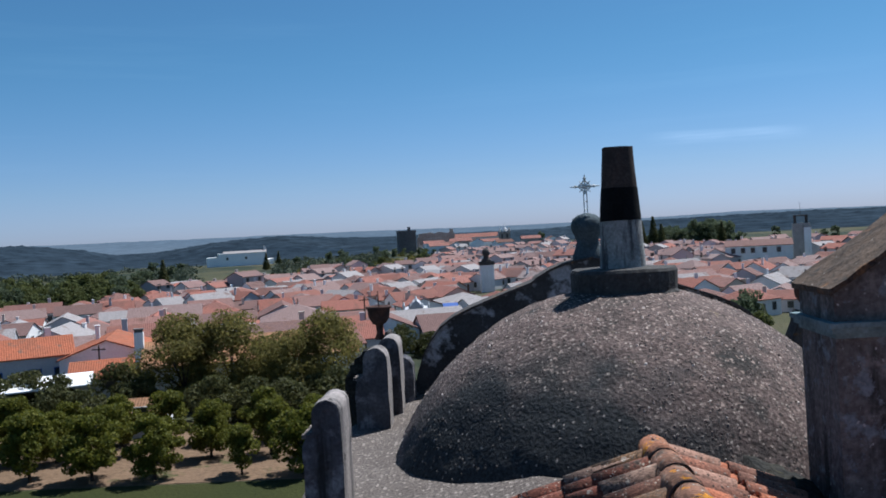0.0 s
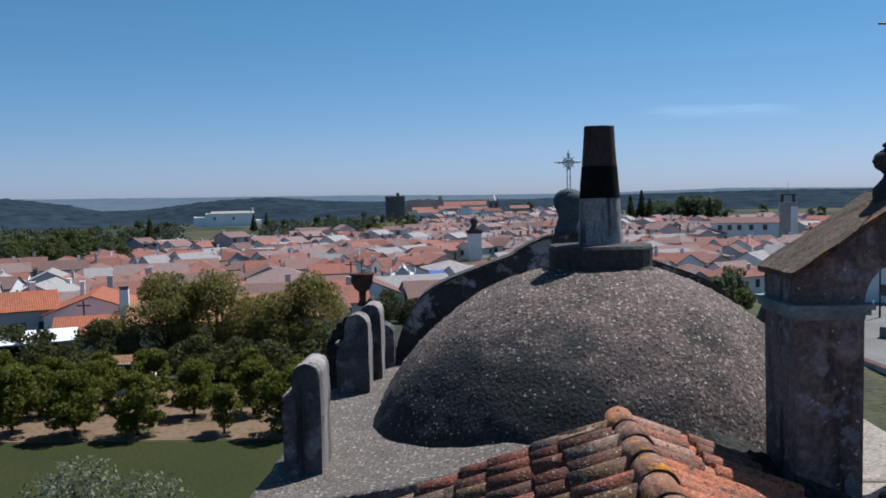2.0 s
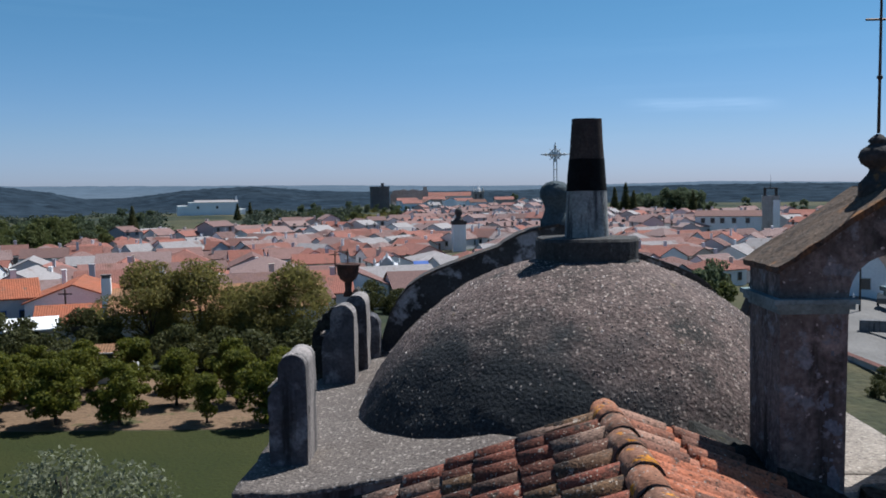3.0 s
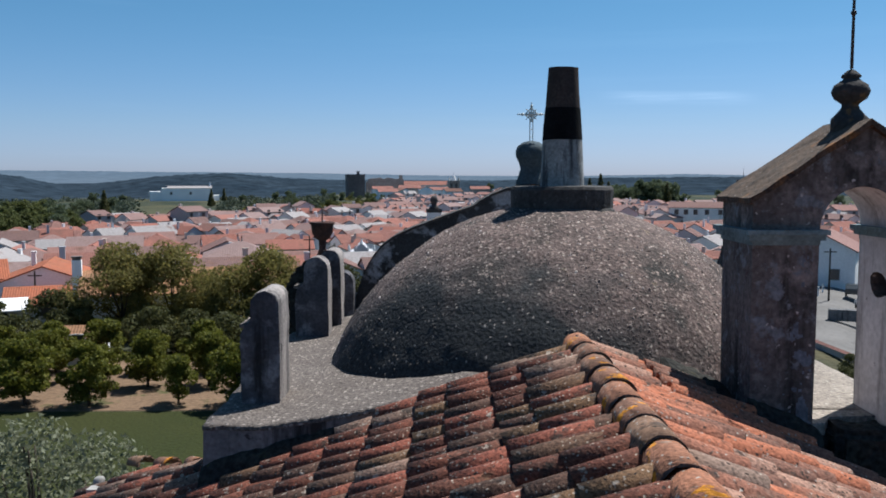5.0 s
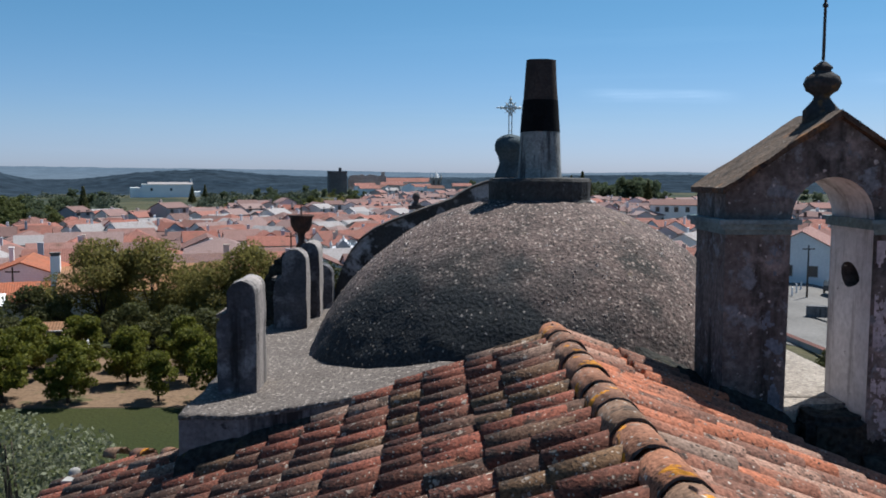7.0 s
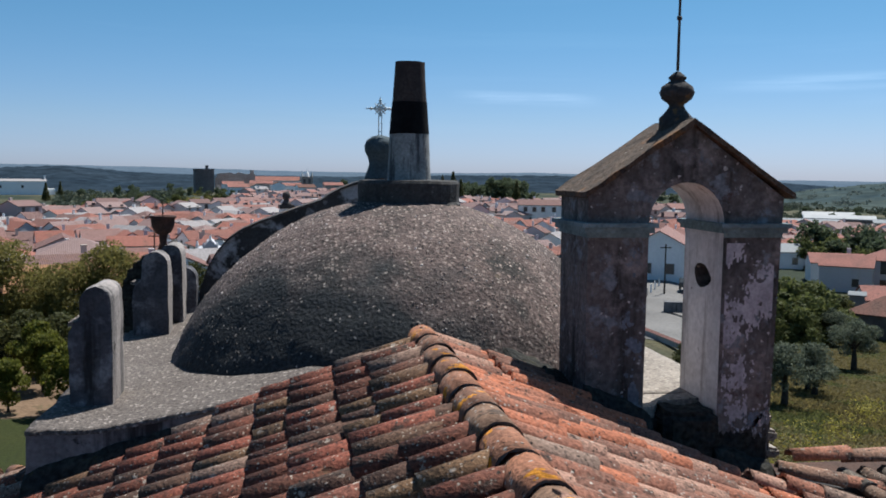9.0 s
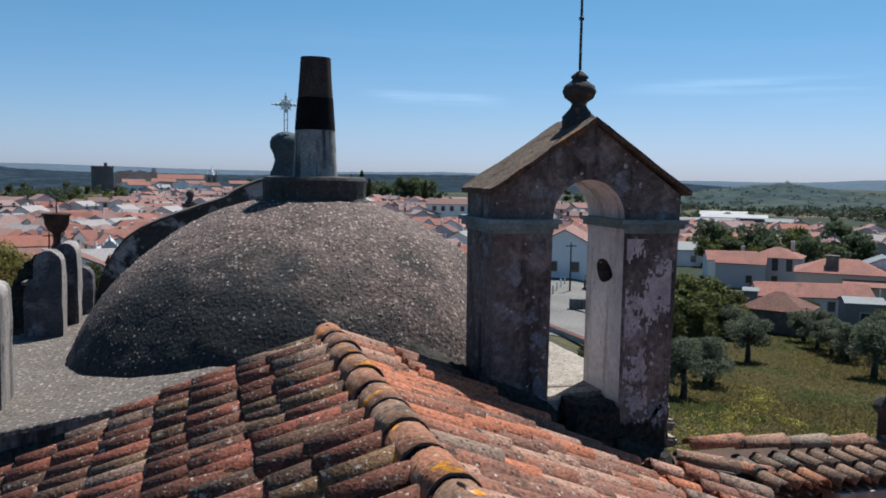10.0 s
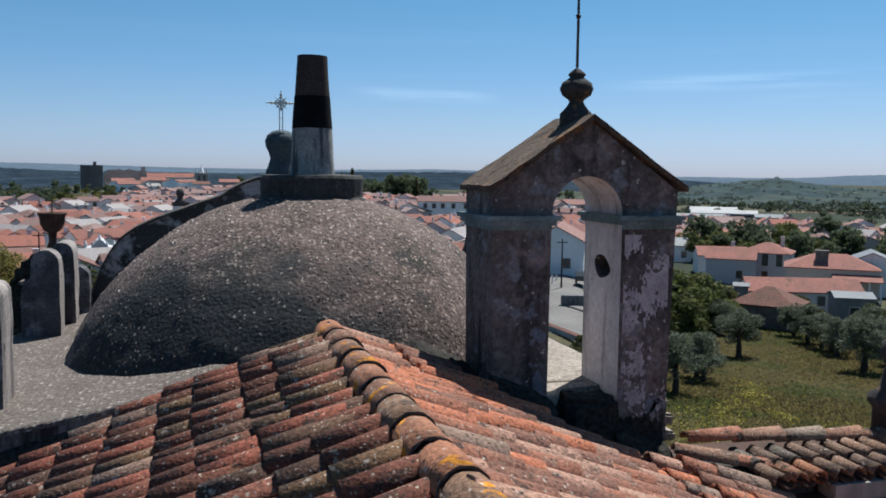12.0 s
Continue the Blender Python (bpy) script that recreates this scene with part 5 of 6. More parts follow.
def build_eave_tiles():
    e = thing("corner_tiles", "three orange lichened tile ends at the roof corner", "roof tile")
    me = tile_mesh("corner_tile", 0.22, 0.07, 0.09, 0.016, 90, M_TILE_RIDGE, 0.95, 10)
    for k, (x, y, z, a) in enumerate(((-2.08, 7.16, 11.66, 2.6), (-2.46, 7.5, 11.54, 2.3), (-2.86, 7.95, 11.40, 2.2))):
        ob = new("corner_tile", me)
        ob.parent = e
        d = Vector((math.sin(a), math.cos(a), 0.12)).normalized()
        n = (Vector((0, 0, 1)) - d * d.z).normalized()
        ob.matrix_basis = tile_pose(Vector((x, y, z)), d, n, 0, 0, 0)
    s = thing("mortar_lump", "small pale mortar lump on the eave tiles", "mortar", m=pose(-2.96, 7.42, 11.42))
    bm = bmesh.new()
    bmesh.ops.create_icosphere(bm, subdivisions=3, radius=0.055)
    for v in bm.verts:
        v.co.z = max(v.co.z, -0.05) * 1.1
    roughen(bm, 0.03, 7)
    part("lump", bm, M_WALL, s, smooth=True)
    bm = bmesh.new()
    box(bm, -0.02, 0.2, -0.24, -0.12, -0.05, 0.01)
    roughen(bm, 0.01, 7)
    part("slip", bm, M_WALL, s)


build_eave_tiles()


# ---- plants ----
def leaf_cloud(name, clumps, count, size, material, seed, flat=0.0):
    """Many small leaves gathered in clumps: rows of (centre, radii)."""
    g = np.random.RandomState(seed)
    w = np.array([max(r) ** 2 for c, r in clumps])
    pick = g.choice(len(clumps), count, p=w / w.sum())
    C, R = np.array([c for c, r in clumps])[pick], np.array([r for c, r in clumps])[pick]
    v = g.normal(size=(count, 3))
    v /= np.linalg.norm(v, axis=1)[:, None]
    rad = g.uniform(0.55, 1.08, (count, 1)) ** 0.6
    P = C + v * R * rad
    a = g.normal(size=(count, 3))
    a /= np.linalg.norm(a, axis=1)[:, None]
    b = np.cross(a, v + 0.4 * g.normal(size=(count, 3)))
    b /= np.linalg.norm(b, axis=1)[:, None] + 1e-9
    s = size * g.uniform(0.6, 1.4, (count, 1))
    verts = np.stack([P - a * s, P + b * s * 0.55, P + a * s, P - b * s * 0.55], 1).reshape(-1, 3)
    me = bpy.data.meshes.new(name)
    me.from_pydata(verts.tolist(), [], np.arange(count * 4).reshape(-1, 4).tolist())
    me.materials.append(material)
    return me


def make_tree(name, label, group, height, spread, trunk_h, leaves, size, material, seed, clump_n=26, trunk_r=0.14, m=None, limbs=True, crown_low=None):
    rr = random.Random(seed)
    t = thing(name, label, "tree", group, m)
    bm = bmesh.new()
    top = Vector((rr.uniform(-.1, .1) * spread, rr.uniform(-.1, .1) * spread, height * 0.6))
    tube(bm, [(0, 0, -0.1), (0.03, 0.02, trunk_h * 0.5), (top.x * 0.3, top.y * 0.3, trunk_h), top], trunk_r, trunk_r * 0.3, 7)
    low = trunk_h * 0.8 if crown_low is None else crown_low
    clumps = []
    for k in range(clump_n):
        a = rr.uniform(0, 2 * math.pi)
        u = rr.uniform(0, 1)
        z = low + (height - low) * u
        env = math.sqrt(max(0.02, 1 - (2 * u - 0.8) ** 2 / 1.5))
        q = spread * env * rr.uniform(0.25, 0.9)
        rad = spread * rr.uniform(0.22, 0.42)
        c = (q * math.cos(a), q * math.sin(a), z - rad * 0.4)
        clumps.append((c, (rad, rad, rad * 0.75)))
        if k % 4 == 0 and limbs:
            lm = bmesh.new()
            tube(lm, [(top.x * 0.3, top.y * 0.3, trunk_h * 0.9), (c[0] * 0.5, c[1] * 0.5, (trunk_h + c[2]) / 2), c], trunk_r * 0.4, trunk_r * 0.08, 5)
            part("limb", lm, M_BARK, t, smooth=True)
    part("trunk", bm, M_BARK, t, smooth=True)
    ob = new("crown", leaf_cloud("crown", clumps, leaves, size, material, seed))
    ob.parent = t
    return t


def clear_of_manor(rows):
    """Leave the ground in front of the white manor open."""
    return [p for p in rows if not (-19.5 < math.degrees(math.atan2(p[0], p[1])) < -14.8 and p[1] < 565)]


def grove(templates, places, scale=(0.85, 1.15), seed=1):
    rr = random.Random(seed)
    first = {}
    for i, (x, y, *s) in enumerate(places):
        k = i % len(templates)
        f = s[0] if s else rr.uniform(*scale)
        m = pose(x, y, ground_h(x, y), 0, 0, rr.uniform(0, 360)) @ Matrix.Diagonal((f, f, f * rr.uniform(0.92, 1.08), 1))
        if k not in first:
            first[k] = templates[k]
            templates[k].matrix_basis = m
            templates[k]["own"] = 1
        else:
            keep = templates[k].matrix_basis.copy()
            templates[k].matrix_basis = Matrix.Identity(4)
            copy_thing(templates[k], m)
            templates[k].matrix_basis = keep


orange = [make_tree("orange_tree", "round green orange tree on bare soil", "orange trees in the orchard", 3.7, 1.55, 1.1, 7500, 0.095, M_LEAF_ORANGE, 40 + k, 32, 0.11, crown_low=1.0) for k in range(3)]
o_places = [(x, 52.4 + rng.uniform(-0.5, 0.5), s) for x, s in ((-47, 1.15), (-43, 1.05), (-38.5, 1.2), (-34, 1.1), (-29.8, 1.2), (-25.7, 1.22), (-21.6, 1.1), (-16.3, 0.78), (-12.4, 1.15), (-8.5, 1.0))]
for row, yy in enumerate((57.3, 61.0)):
    for i in range(13):
        xx = -48 + i * 3.6 + (row % 2) * 2.0 + rng.uniform(-0.6, 0.6)
        if xx < -5:
            o_places.append((xx, yy + rng.uniform(-0.7, 0.7), rng.uniform(0.8, 1.05)))
grove(orange, o_places, (1.0, 1.25), 2)

big = [make_tree("broad_tree", "tall bushy olive-green tree behind the orchard", "tall trees behind the orchard", 8.2, 3.9, 1.6, 16000, 0.13, M_LEAF_BIG, 60 + k, 44, 0.22, crown_low=0.8) for k in range(2)]
grove(big, [(-28.0, 75, 1.0), (-24.0, 76, 0.98), (-18.3, 75, 0.84), (-15.0, 76, 0.9), (-21.3, 79, 0.7)], (0.9, 1.1), 3)
shrub = [make_tree("shrub", "dark dense shrub behind the orchard", "dark shrubs", 3.4, 2.4, 0.3, 3200, 0.14, M_LEAF_DARK, 80 + k, 24, 0.1, crown_low=0.4, limbs=False) for k in range(2)]
grove(shrub, [(-46, 73), (-42, 74, 1.2), (-38.5, 73), (-34, 75, 1.25), (-31, 73), (-50, 75), (-54, 74), (-16, 73, .8), (-5, 72, 1.0), *[(-54 + 3.1 * k + rng.uniform(-0.8, 0.8), 67.5 + rng.uniform(-1.5, 1.5), rng.uniform(0.75, 1.1)) for k in range(16) if abs(-54 + 3.1 * k + 27.6) > 2.4], (-3, 80, 1.2), (-11, 98, 1.0), (-8, 99, 0.8), (-4.5, 97, 1.0),
              *[(*polar(a, r), s) for a, r, s in ((36.3, 111.6, 0.75), (34.6, 113, 1.3), (38.9, 118, 0.9), (40, 112, 0.8), (43, 112, 1.0), (25.6, 69, 0.42), (26.3, 66, 0.4), (25.3, 64.5, 0.36), (26.8, 63, 0.4), (27.6, 67, 0.5))]], (0.9, 1.1), 4)
hedge = [make_tree("leafy_bush", "tall light green bush at the meadow edge", "bushes at the meadow edge", 3.6, 2.4, 0.3, 5200, 0.13, M_LEAF_PARK, 86 + k, 26, 0.1, crown_low=0.3, limbs=False) for k in range(2)]
grove(hedge, [(*polar(a, r), f) for a, r, f in ((31.6, 104, 1.9), (33.1, 107, 1.75), (30.4, 110, 1.8), (32.4, 100, 1.2), (34.2, 108, 1.2))], (0.9, 1.1), 14)
near_olive = make_tree("olive_tree", "silvery olive tree close to the church wall", "", 8.85, 2.7, 2.4, 19000, 0.058, M_LEAF_OLIVE, 99, 90, 0.25, pose(-8.4, 18.2, 0))
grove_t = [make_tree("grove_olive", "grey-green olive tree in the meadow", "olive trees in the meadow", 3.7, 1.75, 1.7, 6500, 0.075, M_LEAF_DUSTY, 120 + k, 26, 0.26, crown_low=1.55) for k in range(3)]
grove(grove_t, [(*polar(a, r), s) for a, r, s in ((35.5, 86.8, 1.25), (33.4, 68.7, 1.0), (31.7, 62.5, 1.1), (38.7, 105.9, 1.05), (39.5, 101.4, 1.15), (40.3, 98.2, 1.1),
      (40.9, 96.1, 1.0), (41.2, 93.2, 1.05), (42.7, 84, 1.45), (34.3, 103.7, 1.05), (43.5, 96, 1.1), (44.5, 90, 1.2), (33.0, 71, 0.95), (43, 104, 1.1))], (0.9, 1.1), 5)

far_tree = [make_tree("town_tree", "dark green tree among the roofs", "trees among the town roofs", 8, 3.6, 1.5, 1500, 0.38, M_LEAF_TOWN, 150 + k, 22, 0.25, crown_low=0.8, limbs=False) for k in range(2)]
far_tree2 = [make_tree("park_tree", "green leafy tree at the edge of town", "green trees at the edge of town", 7, 3.8, 1.5, 1500, 0.38, M_LEAF_PARK, 160 + k, 22, 0.25, crown_low=0.6, limbs=False) for k in range(2)]


pl, pl2 = [], []
for k in range(26):
    pl2.append((*polar(rng.uniform(-31, -24.5), rng.uniform(270, 340)), rng.uniform(0.7, 1.1)))
for k in range(22):
    pl.append((*polar(rng.uniform(-34, -22), rng.uniform(300, 400)), rng.uniform(0.6, 1.0)))
for k in range(24):
    pl.append((*polar(rng.uniform(-11, -2), rng.uniform(400, 490)), rng.uniform(0.35, 0.6)))
for k in range(26):
    pl2.append((*polar(rng.uniform(-13, -3), rng.uniform(380, 470)), rng.uniform(0.35, 0.65)))
for k in range(24):
    pl.append((*polar(rng.uniform(10.8, 15.0), rng.uniform(480, 560)), rng.uniform(1.0, 1.9)))
for k in range(26):
    pl2.append((*polar(rng.uniform(32, 45), rng.uniform(176, 228)), rng.uniform(0.6, 1.05)))
for k in range(20):
    pl.append((*polar(rng.uniform(32, 45), rng.uniform(180, 232)), rng.uniform(0.7, 1.2)))
for k in range(30):
    pl.append((*polar(rng.uniform(-22, 26), rng.uniform(440, 600)), rng.uniform(0.6, 1.0)))
for k in range(24):
    pl.append((*polar(rng.uniform(27, 48), rng.uniform(330, 480)), rng.uniform(0.4, 0.7)))
for k in range(34):
    pl2.append((*polar(rng.uniform(-33, -22), rng.uniform(215, 290)), rng.uniform(0.55, 0.9)))
for k in range(26):
    pl.append((*polar(rng.uniform(-34, -23), rng.uniform(215, 300)), rng.uniform(0.5, 0.9)))
for k in range(14):
    pl.append((*polar(rng.uniform(6.5, 17.5), rng.uniform(101, 121)), rng.uniform(0.35, 0.6)))
for k in range(8):
    pl2.append((*polar(rng.uniform(6.5, 17.5), rng.uniform(101, 121)), rng.uniform(0.35, 0.55)))
grove(far_tree, clear_of_manor(pl), (0.9, 1.2), 6)
grove(far_tree2, clear_of_manor(pl2), (0.9, 1.2), 7)


def build_woodland(name, label, count, az, rad, size, material, seed, height=None, leaf=0.75):
    """Far scrub and trees past counting, each a rough heap of leaves."""
    g = np.random.RandomState(seed)
    clumps = []
    while len(clumps) < count:
        a, q = g.uniform(*az), g.uniform(*rad)
        if -19.5 < a < -14.5 and q < 595:
            continue
        x, y = polar(a, q)
        if noise.noise(Vector((x / 60, y / 60, seed))) < -0.12:
            continue
        s = g.uniform(*size)
        z = (ground_h(x, y) if height is None else height(a, q)) + s * 0.45
        clumps.append(((x, y, z), (s, s, s * 0.7)))
    tagged(new(name, leaf_cloud(name, clumps, count * 26, leaf, material, seed)), label, "trees", kind="stuff")


build_woodland("left_plain_trees", "dark green trees and hedges beyond the roofs", 620, (-34, -7.5), (285, 600), (1.6, 3.6), M_LEAF_FAR, 5)
build_woodland("castle_slope_trees", "green scrub below the castle", 260, (-13, -3), (290, 480), (0.9, 1.9), M_LEAF_BIG, 6)
build_woodland("right_plain_trees", "dark green trees on the plain behind the factory", 620, (26, 48), (390, 640), (1.3, 2.8), M_LEAF_FAR, 7)
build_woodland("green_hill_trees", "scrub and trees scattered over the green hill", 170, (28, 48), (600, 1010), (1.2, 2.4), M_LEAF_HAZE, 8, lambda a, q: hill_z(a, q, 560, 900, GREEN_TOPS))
# ---- buildings ----
def window_mesh(w, h, frame_mat):
    """One piece: a surround with the pane sunk into it."""
    bm = bmesh.new()
    t = 0.13
    fs = box(bm, -w / 2 - t, w / 2 + t, -0.07, 0.05, -t, h + t, 0)
    front = min(fs, key=lambda f: f.calc_center_median().y)
    bmesh.ops.inset_region(bm, faces=[front], thickness=t)
    front.material_index = 1
    bmesh.ops.inset_region(bm, faces=[front], thickness=0.001, depth=-0.055)
    me = bpy.data.meshes.new("window")
    bm.to_mesh(me)
    bm.free()
    me.materials.append(frame_mat)
    me.materials.append(M_PANE)
    return me


WIN = {"plain": window_mesh(0.95, 1.25, M_FRAME), "blue": window_mesh(1.0, 1.3, M_BLUE), "tall": window_mesh(0.95, 2.0, M_FRAME)}


def make_house(w, d, h, rh, windows, chimney=True, label="white house with an orange tiled roof", style="plain", group="houses of the town",
               roof_mat=None, wall_mat=None, m=None, hip=0.0, name="house", storeys=1):
    """Ridge along local x; windows: rows of (side, along) with side f, b, l or r."""
    hs = thing(name, label, "house", group, m)
    bm = bmesh.new()
    prism(bm, [(-d / 2, -0.5), (d / 2, -0.5), (d / 2, h), (0, h + rh * (1 - hip)), (-d / 2, h)] if hip == 0 else [(-d / 2, -0.5), (d / 2, -0.5), (d / 2, h), (-d / 2, h)], -w / 2, w / 2, 'x')
    part("wall", bm, wall_mat or M_HOUSE, hs)
    bm = bmesh.new()
    o, k = 0.28, rh / (d / 2)
    if hip == 0:
        prism(bm, [(0, h + rh + 0.16), (d / 2 + o, h - o * k + 0.16), (d / 2 + o, h - o * k + 0.02), (0, h + rh + 0.02), (-d / 2 - o, h - o * k + 0.02), (-d / 2 - o, h - o * k + 0.16)], -w / 2 - 0.2, w / 2 + 0.2, 'x')
    else:
        e = [bm.verts.new((sx * (w / 2 + o), sy * (d / 2 + o), h + 0.05)) for sx, sy in ((-1, -1), (1, -1), (1, 1), (-1, 1))]
        lo = [bm.verts.new((v.co.x, v.co.y, h - 0.08)) for v in e]
        r = max(0.3, w / 2 - d / 2)
        t = [bm.verts.new((-r, 0, h + rh)), bm.verts.new((r, 0, h + rh))]
        for f in ((e[0], e[1], t[1], t[0]), (e[1], e[2], t[1]), (e[2], e[3], t[0], t[1]), (e[3], e[0], t[0]), tuple(lo[::-1]),
                  (lo[0], lo[1], e[1], e[0]), (lo[1], lo[2], e[2], e[1]), (lo[2], lo[3], e[3], e[2]), (lo[3], lo[0], e[0], e[3])):
            bm.faces.new(f)
        bmesh.ops.recalc_face_normals(bm, faces=bm.faces[:])
    roof = part("roof", bm, roof_mat or M_ROOF, hs)
    if chimney:
        bm = bmesh.new()
        cx, cy = w * 0.27, d * 0.2
        zt = h + rh + 0.9
        box(bm, cx - 0.3, cx + 0.3, cy - 0.22, cy + 0.22, h, zt)
        box(bm, cx - 0.36, cx + 0.36, cy - 0.28, cy + 0.28, zt, zt + 0.12)
        part("chimney", bm, M_HOUSE, roof, "whitewashed chimney")
    for side, u, lev in windows:
        ob = new("window", WIN[style])
        ob.parent = hs
        z = 1.0 + lev * 2.6 if style != "tall" else 0.15 + lev * 2.9
        ob.matrix_basis = {"f": pose(u, -d / 2, z), "b": pose(u, d / 2, z, 0, 0, 180), "l": pose(-w / 2, u, z, 0, 0, -90), "r": pose(w / 2, u, z, 0, 0, 90)}[side]
    if any(s == "f" for s, _, _ in windows) and len(windows) > 3:
        bm = bmesh.new()
        box(bm, -0.5, 0.5, -d / 2 - 0.04, -d / 2 + 0.05, 0, 2.1)
        part("door", bm, M_DOOR, hs, "brown wooden door")
    return hs


templates = []
for k, (w, d, h, rh, st, hip) in enumerate(((9, 7.4, 2.7, 1.6, 1, 0), (11, 7.8, 2.8, 1.7, 1, 0), (8.0, 6.6, 5.3, 1.5, 2, 0), (12, 8.0, 2.7, 1.8, 1, 0), (9.6, 8.6, 2.8, 1.8, 1, 1), (10, 6.8, 2.6, 1.5, 1, 0), (7.8, 6.6, 2.7, 1.5, 1, 0))):
    win = []
    for lev in range(st):
        for u in (-w * 0.3, w * 0.3):
            win += [("f", u, lev), ("b", u, lev)]
        win += [("l", 0.8, lev), ("r", -0.8, lev)]
    templates.append(make_house(w, d, h, rh, win, k % 3 == 0, "white house with an orange tiled roof", hip=hip))


def town_span(az):
    """Nearest and farthest distance of houses in a direction."""
    near = np.interp(az, [-34, -28, -12, -4, 0, 4, 8, 17.5, 19.5, 30, 34, 46], [116, 114, 99, 98, 100, 102, 118, 124, 168, 168, 228, 235])
    far = np.interp(az, [-34, -26, -20, -12, -6.5, -4.5, -3.5, -2, 3, 7, 10, 25, 30, 36, 46], [200, 206, 258, 290, 290, 330, 420, 440, 450, 440, 420, 390, 350, 310, 300])
    return near, far


KEEP_OUT = [(-11, 122, 6), (-6.5, 121, 4), (-1.7, 176, 9), (-1.5, 160, 7), (198, 285, 26), (82, 237, 9), (72, 225, 12), (-1.9, 193, 8), (-11, 131, 9), (86, 248, 12), (-143, 472, 30), (12, 560, 24), (-52, 520, 22), (98, 118, 12), (97, 129, 9), (95, 140, 9),
            (213, 305, 34), (50, 112, 13), (101, 164, 8), (-38, 94, 11), (-27, 86, 14), (-20, 91, 8), (-26, 103, 7), (-18.4, 101.4, 7), (-14, 106, 7), (-9.8, 111.6, 7), (-4.4, 105.9, 7), (1, 109, 7)]


def town_places():
    """Rows of houses on two turned grids: roomier close by, tighter farther off."""
    rr = random.Random(21)
    rows = []
    for ang, cx, cy, f in ((18, 10.2, 8.3, 0.92), (24, 8.1, 7.1, 0.74)):
        ca, sa = math.cos(radians(ang)), math.sin(radians(ang))
        n = int(500 / cy)
        for i in range(-n, n):
            for j in range(-n, n):
                u, v = i * cx + rr.uniform(-1.6, 1.6) * f, j * cy + rr.uniform(-1.1, 1.1) * f
                x, y = ca * u - sa * v, sa * u + ca * v
                keep = rr.random()
                turn = rr.choice((0, 0, 90)) + ang + rr.uniform(-9, 9) + (0 if noise.noise(Vector((x / 90, y / 90, 2))) > 0 else 35) + rr.choice((0, 180))
                size = (f * rr.uniform(0.8, 1.2), f * rr.uniform(0.9, 1.1), (0.5 + 0.5 * f) * rr.choice((0.8, 0.9, 0.95, 1.0, 1.1)))
                pick = rr.randrange(7)
                if pick == 2 and (math.hypot(x, y) < 260 or rr.random() < 0.4):
                    pick = 4
                if y < 40 or keep > 0.94 or (j % 8 == 0 and keep > 0.3):
                    continue
                r, az = math.hypot(x, y), math.degrees(math.atan2(x, y))
                a, b = town_span(az)
                roomy = r < 150 and az < 0
                if roomy == (f > 0.9) and -34 < az < 47 and a < r < b and not any(math.hypot(x - p, y - q) < s for p, q, s in KEEP_OUT):
                    rows.append((r, x, y, turn, size, pick))
    return sorted(rows)


def build_town():
    rows = town_places()
    used = set()
    for r, x, y, turn, size, pick in rows[:285]:
        m = pose(x, y, ground_h(x, y), 0, 0, turn) @ Matrix.Diagonal((*size, 1))
        if pick not in used:
            used.add(pick)
            templates[pick].matrix_basis = m
        else:
            keepm = templates[pick].matrix_basis.copy()
            templates[pick].matrix_basis = Matrix.Identity(4)
            copy_thing(templates[pick], m)
            templates[pick].matrix_basis = keepm
    # the farther houses, past counting
    rr = random.Random(5)
    V, F, MI = [], [], []

    def solid(m, outline, x0, x1, mat):
        n, k = len(outline), len(V)
        for xx in (x0, x1):
            V.extend(tuple(m @ Vector((xx, u, v))) for u, v in outline)
        F.append(tuple(range(k, k + n))[::-1])
        F.append(tuple(range(k + n, k + 2 * n)))
        for i in range(n):
            F.append((k + i, k + (i + 1) % n, k + n + (i + 1) % n, k + n + i))
        MI.extend([mat] * (n + 2))
    for r, x, y, turn, size, pick in rows[285:]:
        m = pose(x, y, ground_h(x, y), 0, 0, turn)
        two = rr.random() < 0.22
        w, d, h = rr.uniform(5.0, 8.6), rr.uniform(4.6, 6.0), (5.4 if two else 3.5) * size[2]
        rh, o = d * rr.uniform(0.19, 0.27), 0.25
        k = rh / (d / 2)
        solid(m, [(-d / 2, -0.5), (d / 2, -0.5), (d / 2, h), (0, h + rh), (-d / 2, h)], -w / 2, w / 2, 0)
        solid(m, [(0, h + rh + .16), (d / 2 + o, h - o * k + .16), (d / 2 + o, h - o * k + .02), (0, h + rh + .02), (-d / 2 - o, h - o * k + .02), (-d / 2 - o, h - o * k + .16)], -w / 2 - .2, w / 2 + .2, 1)
        c = rr.uniform(-0.3, 0.3) * w
        if pick % 2:
            solid(m, [(0.8, h), (1.4, h), (1.4, h + rh + .8), (0.8, h + rh + .8)], c - .35, c + .35, 0)
        for lev in range(2 if two else 1):
            for u in (-w * .28, w * .28):
                for s in (-1, 1):
                    z = 1.0 + 2.6 * lev
                    yy = s * d / 2
                    solid(m, [(yy - .03, z), (yy + .03, z), (yy + .03, z + 1.3), (yy - .03, z + 1.3)], u - .5, u + .5, 2)
    me = bpy.data.meshes.new("far_houses")
    me.from_pydata(V, [], F)
    for mt in (M_HOUSE_FAR, M_ROOF_FAR, M_PANE):
        me.materials.append(mt)
    me.polygons.foreach_set("material_index", MI)
    me.update()
    tagged(new("far_houses", me), "hundreds of far white houses with tiled roofs", "houses", kind="stuff")


build_town()


# near houses below the church
def house_at(az, r, turn, *args, **kw):
    return make_house(*args, m=pose(*polar(az, r), ground_h(*polar(az, r)), 0, 0, turn), **kw)


